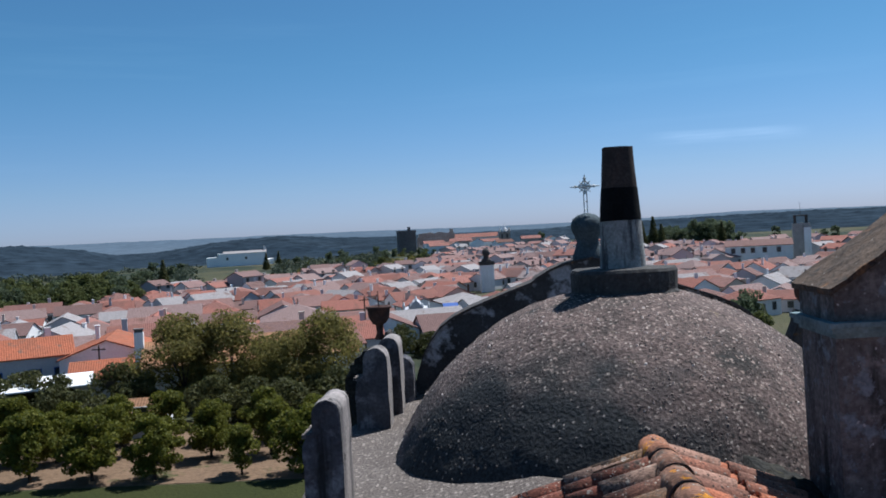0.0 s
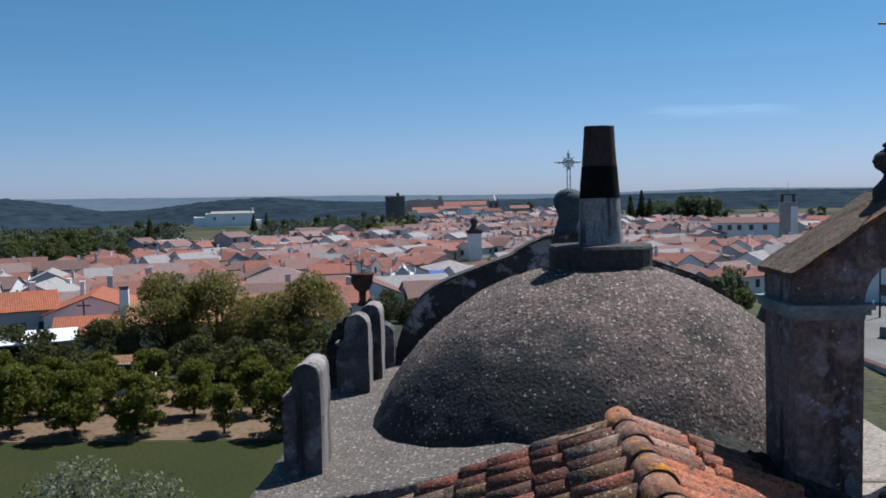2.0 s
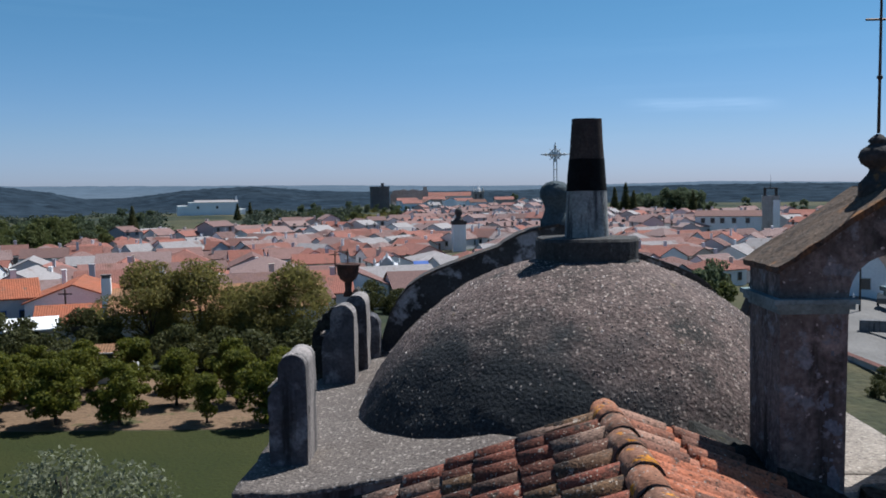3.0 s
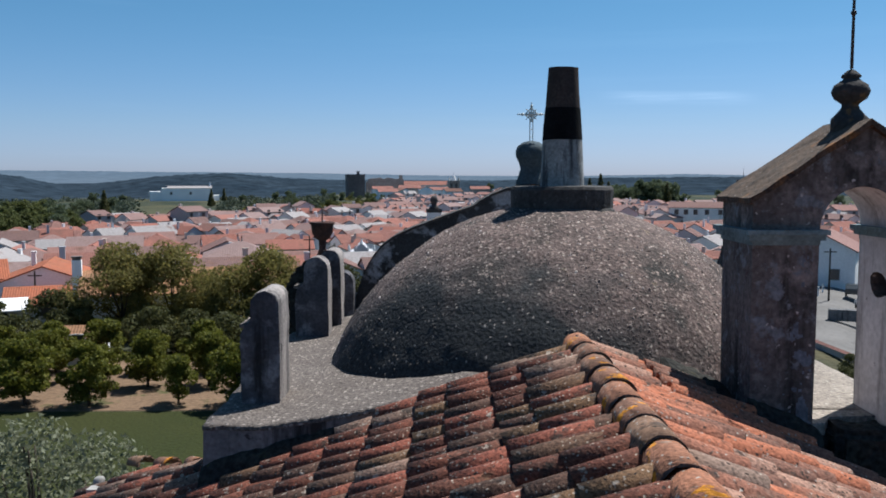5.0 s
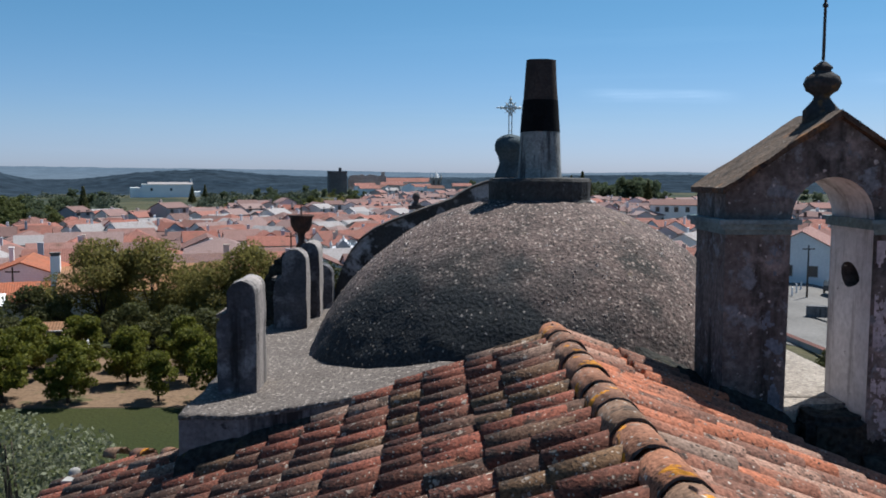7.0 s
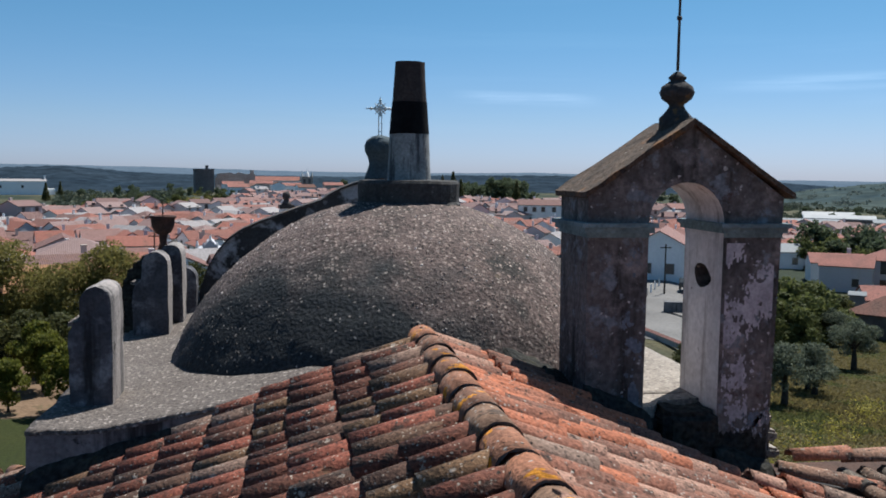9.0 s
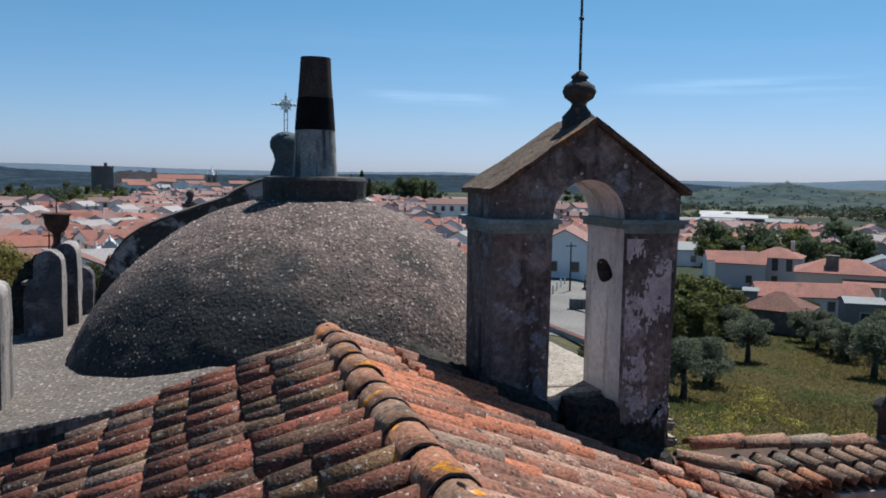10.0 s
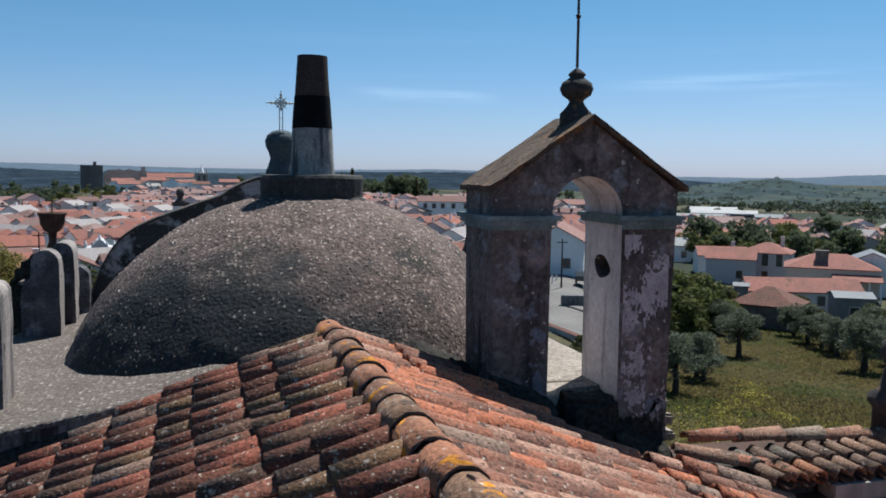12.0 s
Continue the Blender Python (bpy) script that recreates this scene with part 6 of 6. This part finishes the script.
house_at(-29.6, 102, 30, 9.5, 7, 3.6, 1.6, [("f", 1.0, 0), ("f", 3.4, 0), ("f", -2.6, 0), ("r", 0, 0)], True, "white house with blue window surrounds", style="blue", roof_mat=M_ROOF_WARM)
house_at(-24.6, 102, 108, 11, 9.2, 3.1, 1.7, [("f", 2, 0)], True, "grey gabled house with orange roof beside the orchard", roof_mat=M_ROOF_WARM)
house_at(-22.8, 92, 20, 13.5, 6, 2.0, 1.3, [("f", -3, 0)], False, "low outbuilding with an orange tiled roof", roof_mat=M_ROOF_WARM)
house_at(-22.9, 70.5, 8, 3.4, 3.0, 1.7, 0.95, [("f", 0, 0)], False, "small garden shed with a lichened orange roof", roof_mat=M_ROOF_OCHRE, name="garden_shed")
for az, r, turn, w, d, h in ((-14.2, 106, 24, 10, 7.5, 2.7), (-10.3, 103, 12, 9, 7, 2.4), (-7.5, 107, 100, 9, 7.5, 2.8), (-5.0, 112, 20, 10, 7, 2.6), (-2.4, 106, 15, 11, 7.5, 2.5), (0.5, 109, 95, 8, 7, 2.7)):
    house_at(az, r, turn, w, d, h, 1.6, [("f", -2, 0), ("f", 2, 0), ("l", 0, 0)], az < -9, "low white house with an orange tiled roof")
ochre_house = house_at(-16.24, 90, 17, 20.4, 8.5, 2.9, 1.9, [("f", -6, 0), ("f", -1, 0), ("f", 5, 0)], False, "long low building with an ochre tiled roof behind tall trees", roof_mat=M_ROOF_OCHRE)
bm = bmesh.new()
box(bm, -11.05, -10.2, -1.2, -0.4, -0.4, 6.05)
stack = part("chimney", bm, M_LIMEWHITE, ochre_house, "tall broad whitewashed chimney")
bm = bmesh.new()
box(bm, -11.0, -10.25, -1.15, -0.45, 6.05, 6.3)
box(bm, -11.1, -10.15, -1.25, -0.35, 6.3, 6.42)
part("chimney_head", bm, M_CASTLE, stack, "smoke-stained chimney head")
for az, r, turn, w, d, h in ((-4.0, 508, 10, 12, 7, 5), (-3.1, 497, 25, 10, 7, 4), (-2.2, 512, 0, 13, 7, 5.5), (-1.2, 496, 100, 9, 7, 5), (-3.7, 478, 15, 11, 7, 4), (-2.5, 470, 95, 9, 7, 4.5), (-0.3, 505, 10, 11, 7, 4.5), (0.6, 484, 20, 10, 7, 4), (2.4, 500, 5, 11, 7, 5), (3.8, 478, 95, 9, 7, 4.5)):
    house_at(az, r, turn, w, d, h, 1.5, [("f", -2.5, 0), ("f", 0, 0), ("f", 2.5, 0)], False, "white house on the castle hill", wall_mat=M_LIMEWHITE if turn > 5 else M_CASTLE_PALE, roof_mat=M_ROOF_PINK if turn < 20 else M_PAN_ROOF)
house_at(-12.2, 96, 30, 9, 7, 2.6, 1.6, [("f", -2, 0), ("f", 2, 0)], True, "white house half hidden by tall trees")
house_at(37.2, 113, -52, 7.5, 6.5, 2.9, 2.0, [], False, "dark weathered hip-roofed barn by the olive trees", hip=1, wall_mat=M_CASTLE, roof_mat=M_PAN_ROOF)
house_at(38.9, 129, -22, 15, 6, 2.8, 1.5, [("f", 2, 0)], False, "long low outbuilding with an orange roof", roof_mat=M_ROOF_PINK)
bungalow = house_at(40.6, 146, -38, 13, 8.5, 4.6, 2.0, [("f", -4.6, 0), ("f", -2.2, 0), ("l", 0, 0), ("l", 2, 0)], False, "white bungalow with a broad hipped orange roof and a verandah", hip=1, roof_mat=M_ROOF_PINK)
bm = bmesh.new()
box(bm, -2.3, -0.5, -2.6, -1.5, 4.7, 7.0)
box(bm, -2.42, -0.38, -2.72, -1.38, 7.0, 7.2)
part("chimney", bm, M_CASTLE, bungalow, "broad dark chimney stack")
bm = bmesh.new()
prism(bm, [(-4.2, 3.9), (-7.0, 3.2), (-7.0, 3.05), (-4.2, 3.75)], 0.0, 6.8, 'x')
part("verandah_roof", bm, M_ROOF_PINK, bungalow)
for k in range(5):
    bm = bmesh.new()
    box(bm, 0.2 + 1.55 * k, 0.42 + 1.55 * k, -6.9, -6.68, -0.4, 3.12)
    part("verandah_post", bm, M_HOUSE, bungalow)
house_at(37.0, 161, -44, 8, 7, 5.2, 1.7, [("f", -2.3, 1), ("f", 0, 1), ("f", 2.3, 1), ("f", -2.3, 0)], True, "cream two-storey house with tall dark windows", style="tall", roof_mat=M_ROOF_PINK, hip=1)
house_at(34.9, 158, -40, 8, 6.5, 4.2, 1.6, [("f", 1.5, 0)], False, "low white wing with a pink tiled roof", roof_mat=M_ROOF_PINK)
house_at(42.8, 152, 50, 8, 7, 5.2, 1.5, [("l", 0, 0)], False, "pale gabled house with a grey-white end wall", roof_mat=M_GREYROOF)
house_at(34.2, 170, -25, 9, 7, 3.6, 1.4, [("f", -2, 0), ("f", 2, 0)], True, "white house with a red tiled roof", roof_mat=M_ROOF_PINK)
house_at(41.8, 120, -30, 4.5, 4.5, 3.4, 0.5, [("f", 0, 0)], False, "blue-grey rendered shed with a flat pitched roof", roof_mat=M_GREYROOF, wall_mat=M_GREYROOF)
house_at(35.5, 123, -35, 1.8, 1.8, 3.6, 0.3, [], False, "small blue-grey water tank tower", roof_mat=M_GREYROOF, wall_mat=M_GREYROOF, name="water_tank")
house_at(31.7, 193, -20, 9, 8, 3.4, 1.4, [("f", 0, 0)], False, "white house with a pale grey roof", roof_mat=M_GREYROOF)
house_at(24.0, 126, 62, 13, 7.6, 4.6, 2.0, [("l", 1.5, 0), ("l", -1.5, 0)], False, "large white barn with an orange roof", wall_mat=M_HOUSE)


def build_canopy():
    c = thing("white_canopy", "long low white sheet-roofed canopy", "canopy", m=pose(*polar(-30.4, 87), 0, 0, 0, 26))
    bm = bmesh.new()
    n = 10
    top = [(-4 + 8 * i / n, 2.5 + 0.5 * math.sin(math.pi * i / n)) for i in range(n + 1)]
    prism(bm, top + [(u, v - 0.12) for u, v in top[::-1]], -7, 7, 'x')
    part("roof", bm, M_CANOPY, c)
    for x in (-6.5, 0, 6.5):
        for y in (-3.6, 3.6):
            bm = bmesh.new()
            tube(bm, [(x, y, 0), (x, y, 2.55)], 0.06, 0.06, 6)
            part("post", bm, M_IRON, c)


build_canopy()


def build_factory():
    f = thing("factory", "long white and grey factory sheds beyond the town", "factory", m=pose(*polar(34.9, 352), ground_h(*polar(34.9, 352)), 0, 0, -34) @ Matrix.Diagonal((0.92, 0.92, 0.85, 1)))
    for k, (x, y, w, d, h, mt) in enumerate(((-4, 0, 26, 14, 4.6, M_SHED), (-16, -12, 24, 12, 3.2, M_GREYROOF), (14, -9, 12, 10, 3.6, M_GREYROOF), (-8, 13, 20, 10, 5.4, M_SHED))):
        bm = bmesh.new()
        box(bm, x - w / 2, x + w / 2, y - d / 2, y + d / 2, 0, h)
        shed = part("shed", bm, M_HOUSE, f)
        bm = bmesh.new()
        prism(bm, [(y - d / 2 - .3, h), (y + d / 2 + .3, h), (y, h + 1.3)], x - w / 2 - .3, x + w / 2 + .3, 'x')
        part("roof", bm, mt, shed)
        bm = bmesh.new()
        box(bm, x - w / 2 + 1, x + w / 2 - 1, y - d / 2 - .06, y - d / 2 + .05, h - 1.6, h - .5)
        part("window_band", bm, M_PANE, shed)


build_factory()


def build_white_manor():
    x, y = polar(-16.5, 590)
    m = thing("white_manor", "large plain white building on a rise outside town", "building", m=pose(x, y, ground_h(x, y), 0, 0, 17) @ Matrix.Diagonal((1.2, 1.2, 1.2, 1)))
    bm = bmesh.new()
    box(bm, -13, 13, -6, 6, -0.4, 7.0)
    part("wall", bm, M_LIMEWHITE, m)
    bm = bmesh.new()
    prism(bm, [(-6.3, 7), (6.3, 7), (0, 8.1)], -10, 13.2, 'x')
    part("roof", bm, M_ROOF_FAR, m)
    bm = bmesh.new()
    box(bm, -19, -13, -5, 5, -0.4, 5.2)
    part("annex", bm, M_LIMEWHITE, m)
    bm = bmesh.new()
    box(bm, 13, 17, -4, 5, -0.4, 3.0)
    part("lean_to", bm, M_LIMEWHITE, m)
    bm = bmesh.new()
    box(bm, 12.0, 12.8, -1, 0, 7.0, 10.0)
    part("chimney", bm, M_LIMEWHITE, m)
    for u in (-8, 2):
        ob = new("window", WIN["plain"])
        ob.parent = m
        ob.matrix_basis = pose(u, -6, 3.6)


build_white_manor()


def build_town_church():
    x, y = polar(0.45, 560)
    z = -2
    c = thing("town_church", "long white church with a red roof and a bell tower", "church", m=pose(x, y, z, 0, 0, -1) @ Matrix.Diagonal((1, 1, 1.3, 1)))
    bm = bmesh.new()
    box(bm, -30, -2, -6, 6, -1, 8.0)
    part("nave_wall", bm, M_HOUSE, c)
    bm = bmesh.new()
    prism(bm, [(-6.6, 8.0), (6.6, 8.0), (0, 9.9)], -30.4, -1.8, 'x')
    part("roof", bm, M_ROOF, c)
    bm = bmesh.new()
    box(bm, -1, 6.2, -6, 0, -1, 9.6)
    box(bm, -1.3, 6.5, -6.3, 0.3, 9.6, 10.0)
    tw = part("bell_tower", bm, M_CASTLE_PALE, c)
    for tx in (-0.4, 5.6):
        bm = bmesh.new()
        lathe(bm, [(0.5, 10.0), (0.45, 11.0), (0.1, 12.0)], tx, -5.4, 8)
        part("pinnacle", bm, M_HOUSE, tw)
    bm = bmesh.new()
    lathe(bm, [(1.5, 10.0), (1.3, 11.2), (0.6, 12.2), (0.15, 13.0), (0.08, 14.4)], 2.6, -3, 8)
    part("spire", bm, M_HOUSE, tw)
    for tx in (1.0, 4.2):
        bm = bmesh.new()
        box(bm, tx - 0.7, tx + 0.7, -6.06, -5.9, 6.6, 8.8)
        part("belfry_opening", bm, M_PANE, tw)
    for u in (-26, -21, -16, -11, -6):
        ob = new("window", WIN["tall"])
        ob.parent = c
        ob.matrix_basis = pose(u, -6, 5.0)


build_town_church()


def build_grey_tower():
    x, y = polar(19.1, 263)
    t = thing("grey_tower", "tall square grey tower with an open top", "tower", m=pose(x, y, 0, 0, 0, -15))
    bm = bmesh.new()
    box(bm, -2.2, 2.2, -2.2, 2.2, 0, 10.6)
    part("shaft", bm, M_WALL, t)
    bm = bmesh.new()
    box(bm, 0.6, 2.4, -2.6, -2.2, 0, 9.4)
    part("pilaster", bm, M_HOUSE, t)
    for sx in (-1, 1):
        for sy in (-1, 1):
            bm = bmesh.new()
            box(bm, sx * 1.5 - .25, sx * 1.5 + .25, sy * 1.5 - .25, sy * 1.5 + .25, 10.6, 12.6)
            part("top_post", bm, M_STONE, t)
    bm = bmesh.new()
    box(bm, -1.9, 1.9, -1.9, 1.9, 12.6, 12.9)
    part("top_slab", bm, M_STONE, t)
    bm = bmesh.new()
    tube(bm, [(0, 0, 12.9), (0, 0, 16.5)], 0.07, 0.03, 5)
    part("antenna", bm, M_IRON, t)
    make_house(17, 8, 5.4, 1.4, [("f", u, 1) for u in (-6.5, -4, -1.5, 1.5, 5)], True, "long pale building with a row of dark windows", m=pose(*polar(16.6, 250), 0, 0, 0, -15))


build_grey_tower()


def build_white_column():
    x, y = polar(-0.6, 193)
    t = thing("white_bell_tower", "slender white bell tower with a dark pot-shaped top", "tower", m=pose(x, y, 0, 0, 0, 8))
    bm = bmesh.new()
    box(bm, -1.45, 1.45, -1.45, 1.45, 0, 6.0)
    part("shaft", bm, M_HOUSE, t)
    bm = bmesh.new()
    box(bm, -1.6, 1.6, -1.6, 1.6, 6.0, 6.8)
    part("cornice", bm, M_STONE, t)
    bm = bmesh.new()
    lathe(bm, [(1.2, 6.8), (1.0, 7.2), (0.6, 7.6), (0.6, 8.0), (0.9, 8.5), (0.8, 9.2), (0.3, 9.7)], seg=12)
    part("pot", bm, M_STONE, t, smooth=True)


build_white_column()


def build_white_chapel():
    c = thing("white_chapel", "small white ornate chapel front with pinnacles", "chapel", m=pose(*polar(-5.4, 131), 0, 0, 0, 5) @ Matrix.Diagonal((0.85, 0.85, 0.85, 1)))
    bm = bmesh.new()
    prism(bm, [(-2.4, 0), (2.4, 0), (2.4, 2.9), (1.2, 3.2), (0.6, 4.2), (0, 4.6), (-0.6, 4.2), (-1.2, 3.2), (-2.4, 2.9)], -0.4, 6, 'y')
    part("front", bm, M_HOUSE, c)
    for x, h in ((-2.2, 4.4), (2.2, 4.4), (0, 5.4), (-1.1, 4.2), (1.1, 4.2)):
        bm = bmesh.new()
        lathe(bm, [(0.22, 2.9), (0.2, h - 0.8), (0.3, h - 0.7), (0.1, h)], x, -0.1, 8)
        part("pinnacle", bm, M_HOUSE, c)
    b = thing("blue_awning", "bright blue sheet awning among the roofs", "awning", m=pose(*polar(-3.1, 121), 0, 0, 0, 10) @ Matrix.Diagonal((0.45, 0.5, 0.72, 1)))
    bm = bmesh.new()
    prism(bm, [(-2, 4.6), (2, 5.6), (2, 5.5), (-2, 4.5)], -2.4, 2.4, 'x')
    part("sheet", bm, M_BLUE_TARP, b)
    for x in (-2.2, 2.2):
        for y, h in ((-1.9, 4.6), (1.9, 5.55)):
            bm = bmesh.new()
            tube(bm, [(x, y, 0), (x, y, h)], 0.06, 0.06, 6)
            part("post", bm, M_IRON, b)


build_white_chapel()


def build_pole(x, y, h):
    p = thing("utility_pole", "thin wooden utility pole beside the houses", "pole", "utility poles", m=pose(x, y, 0))
    bm = bmesh.new()
    tube(bm, [(0, 0, 0), (0, 0, h)], 0.12, 0.08, 7)
    part("shaft", bm, M_BARK, p)
    bm = bmesh.new()
    box(bm, -0.7, 0.7, -0.06, 0.06, h - 0.5, h - 0.38)
    part("crossarm", bm, M_BARK, p)


build_pole(*polar(-25.4, 95), 4.6)
build_pole(*polar(24.2, 106), 6.0)
build_pole(*polar(-8.8, 110), 6.5)


def build_roadside():
    # boundary wall with a clay coping, and a short stone wall on the road
    w = thing("boundary_wall", "low rendered wall with a clay tile coping", "wall", m=pose(*polar(24.1, 75.3), 0, 0, 0, -87))
    bm = bmesh.new()
    box(bm, -9, 9, -0.15, 0.15, 0, 0.5)
    part("wall_body", bm, M_WALL, w)
    bm = bmesh.new()
    prism(bm, [(-0.25, 0.5), (0.25, 0.5), (0, 0.66)], -9.05, 9.05, 'x')
    part("coping", bm, M_ROOF, w, "clay tile coping")
    w = thing("stone_wall", "short dark stone wall standing on the road", "wall", m=pose(*polar(26.2, 92), 0, 0, 0, -22))
    bm = bmesh.new()
    box(bm, -3.2, 3.2, -0.4, 0.4, 0, 1.15)
    roughen(bm, 0.08, 2)
    part("wall_body", bm, M_PLASTER, w)
    for k in range(6):
        f = thing("fence_post", "pale round bollard beside the dusty road", "post", "roadside bollards", m=pose(*polar(22.6 + 0.25 * k, 96 + 3.4 * k), 0))
        bm = bmesh.new()
        tube(bm, [(0, 0, 0), (0, 0, 1.1)], 0.1, 0.09, 6)
        part("shaft", bm, M_HOUSE, f)


build_roadside()


def build_car(m, paint, label):
    c = thing("car", label, "car", "parked cars", m=m)
    bm = bmesh.new()
    prism(bm, [(-2.05, 0.35), (2.05, 0.35), (2.05, 0.75), (1.9, 0.9), (1.0, 0.98), (0.45, 1.4), (-1.3, 1.45), (-1.95, 1.0), (-2.05, 0.9)], -0.83, 0.83, 'y')
    soften(bm, 0.06, 2)
    body = part("body", bm, paint, c)
    bm = bmesh.new()
    prism(bm, [(0.95, 1.0), (0.45, 1.36), (-1.25, 1.41), (-1.75, 1.02)], -0.845, 0.845, 'y')
    part("side_glass", bm, M_PANE, body)
    for x in (-1.3, 1.3):
        for y in (-0.75, 0.75):
            bm = bmesh.new()
            bmesh.ops.create_cone(bm, segments=16, radius1=0.32, radius2=0.32, depth=0.2, cap_ends=True, matrix=pose(x, y, 0.32, 90, 0, 0))
            part("wheel", bm, M_RUBBER, c)


build_car(pose(*polar(25.6, 112), 0.035, 0, 0, 60), M_PANE, "dark car parked along the dusty road")
build_car(pose(*polar(26.3, 100), 0.035, 0, 0, 75), M_CAR, "pale grey car parked on the dusty road")


# landmark: the dark castle keep
def build_castle():
    x, y = -52.8, 520
    k = thing("castle_keep", "dark square stone keep above the town", "castle", m=pose(x, y, -2, 0, 0, 12) @ Matrix.Diagonal((1, 1, 1.06, 1)))
    bm = bmesh.new()
    box(bm, -5.3, 5.3, -5.3, 5.3, 0, 15.3)
    part("tower", bm, M_CASTLE, k)
    for i in range(5):
        for sx, sy in ((1, 0), (0, 1)):
            for s in (-1, 1):
                bm = bmesh.new()
                u = -4.6 + 2.3 * i
                cx, cy = (u, s * 4.9) if sx else (s * 4.9, u)
                if abs(cx) > 5.2 or abs(cy) > 5.2:
                    continue
                box(bm, cx - 0.6, cx + 0.6, cy - 0.6, cy + 0.6, 15.3, 16.1)
                part("battlement", bm, M_CASTLE, k)
    bm = bmesh.new()
    box(bm, 1.0, 2.6, -1, 1, 15.3, 18.0)
    part("turret", bm, M_CASTLE, k)
    c = thing("castle_wall", "pale brown ruined castle walls beside the keep", "castle", m=pose(x + 20, y + 6, -2, 0, 0, 3))
    rr = random.Random(12)
    for x0, x1, y0, top in ((-13, 9, 4, 15.2), (-14, 4, 0, 12.4), (-2, 10, -3, 10.2), (-13, 2, -8, 8.2)):
        # a broken top edge
        edge = [(x0 + (x1 - x0) * k / 9, top - rr.choice((0, 0, 0.5, 1.0))) for k in range(10)]
        bm = bmesh.new()
        prism(bm, [(x0, 0)] + edge + [(x1, 0)], y0, y0 + 1.6, 'y')
        part("curtain", bm, M_CASTLE_PALE, c)
    bm = bmesh.new()
    box(bm, -12, 4, -12, -8.5, 0, 6.0)
    part("lower_range", bm, M_HOUSE, c, "pale range below the wall")
    bm = bmesh.new()
    box(bm, 6.0, 8.2, 3, 6, 0, 16.6)
    part("turret", bm, M_CASTLE_PALE, c)


build_castle()


def make_cypress(places):
    bm = bmesh.new()
    t = thing("cypress", "slim dark cypress tree on the skyline", "tree", "cypresses")
    tube(bm, [(0, 0, -0.2), (0, 0, 3), (0, 0, 8)], 0.25, 0.08, 6)
    part("trunk", bm, M_BARK, t)
    ob = new("crown", leaf_cloud("crown", [((0, 0, 1.5 + k), (2.7 - 0.24 * k, 2.7 - 0.24 * k, 1.3)) for k in range(10)], 2600, 0.3, M_LEAF_DARK, 77))
    ob.parent = t
    grove([t], places, (0.9, 1.1), 31)


make_cypress([(*polar(-15.0, 470), 0.85), (*polar(-14.2, 474), 0.8), (*polar(-21.4, 340), 0.95), (*polar(9.6, 450), 1.2), (*polar(10.3, 455), 1.4), (*polar(10.8, 450), 1.2), (*polar(14.5, 470), 1.1)])


# ---- meadow growth ----
def build_grass():
    g = np.random.RandomState(3)
    n = 130000
    az, r = g.uniform(29.5, 47, n), 26 + 84 * g.uniform(0, 1, n) ** 0.6
    x, y = r * np.sin(np.radians(az)), r * np.cos(np.radians(az))
    low = np.array([ground_h(p, q) for p, q in zip(x, y)]) + 0.11
    h = low + g.uniform(0.08, 0.24, n) * (0.8 + 0.25 * np.sin(x * 0.21 + 1.3 * np.sin(y * 0.13)))
    a = g.uniform(0, np.pi, n)
    w = 0.08
    lean = g.uniform(-0.2, 0.2, (n, 2))
    z0 = low
    p0 = np.stack([x - w * np.cos(a), y - w * np.sin(a), z0], 1)
    p1 = np.stack([x + w * np.cos(a), y + w * np.sin(a), z0], 1)
    p2 = np.stack([x + lean[:, 0] + w * 0.5 * np.cos(a), y + lean[:, 1] + w * 0.5 * np.sin(a), h], 1)
    p3 = np.stack([x + lean[:, 0] - w * 0.5 * np.cos(a), y + lean[:, 1] - w * 0.5 * np.sin(a), low + (h - low) * 0.85], 1)
    me = bpy.data.meshes.new("meadow_grass")
    me.from_pydata(np.stack([p0, p1, p2, p3], 1).reshape(-1, 3).tolist(), [], np.arange(4 * n).reshape(-1, 4).tolist())
    me.materials.append(M_GRASS)
    me.materials.append(M_GRASS_GREEN)
    patch = np.array([noise.noise(Vector((p / 7, q / 7, 4))) + 0.6 * noise.noise(Vector((p / 2.2, q / 2.2, 9))) for p, q in zip(x, y)]) + g.uniform(-0.25, 0.25, n)
    me.polygons.foreach_set("material_index", (patch > 0.22).astype(np.int32))
    tagged(new("meadow_grass", me), "tall dry olive-green meadow grass", "grass", kind="stuff")
    cl = []
    for k in range(16):
        q = polar(g.uniform(27, 43), g.uniform(38, 60))
        cl.append(((q[0], q[1], 0.35 + ground_h(*q)), (g.uniform(0.5, 1.6), g.uniform(0.5, 1.6), 0.25)))
    for k in range(34):
        # a stand of taller yellow weeds
        q = polar(36.2 + g.normal() * 0.55, 61 + g.normal() * 3.5)
        cl.append(((q[0], q[1], 0.55 + ground_h(*q)), (g.uniform(0.3, 0.7), g.uniform(0.3, 0.7), 0.45)))
    tagged(new("meadow_flowers", leaf_cloud("meadow_flowers", cl, 2600, 0.07, M_FLOWER, 8)), "clusters of yellow meadow flowers", "flowers", kind="stuff")


build_grass()
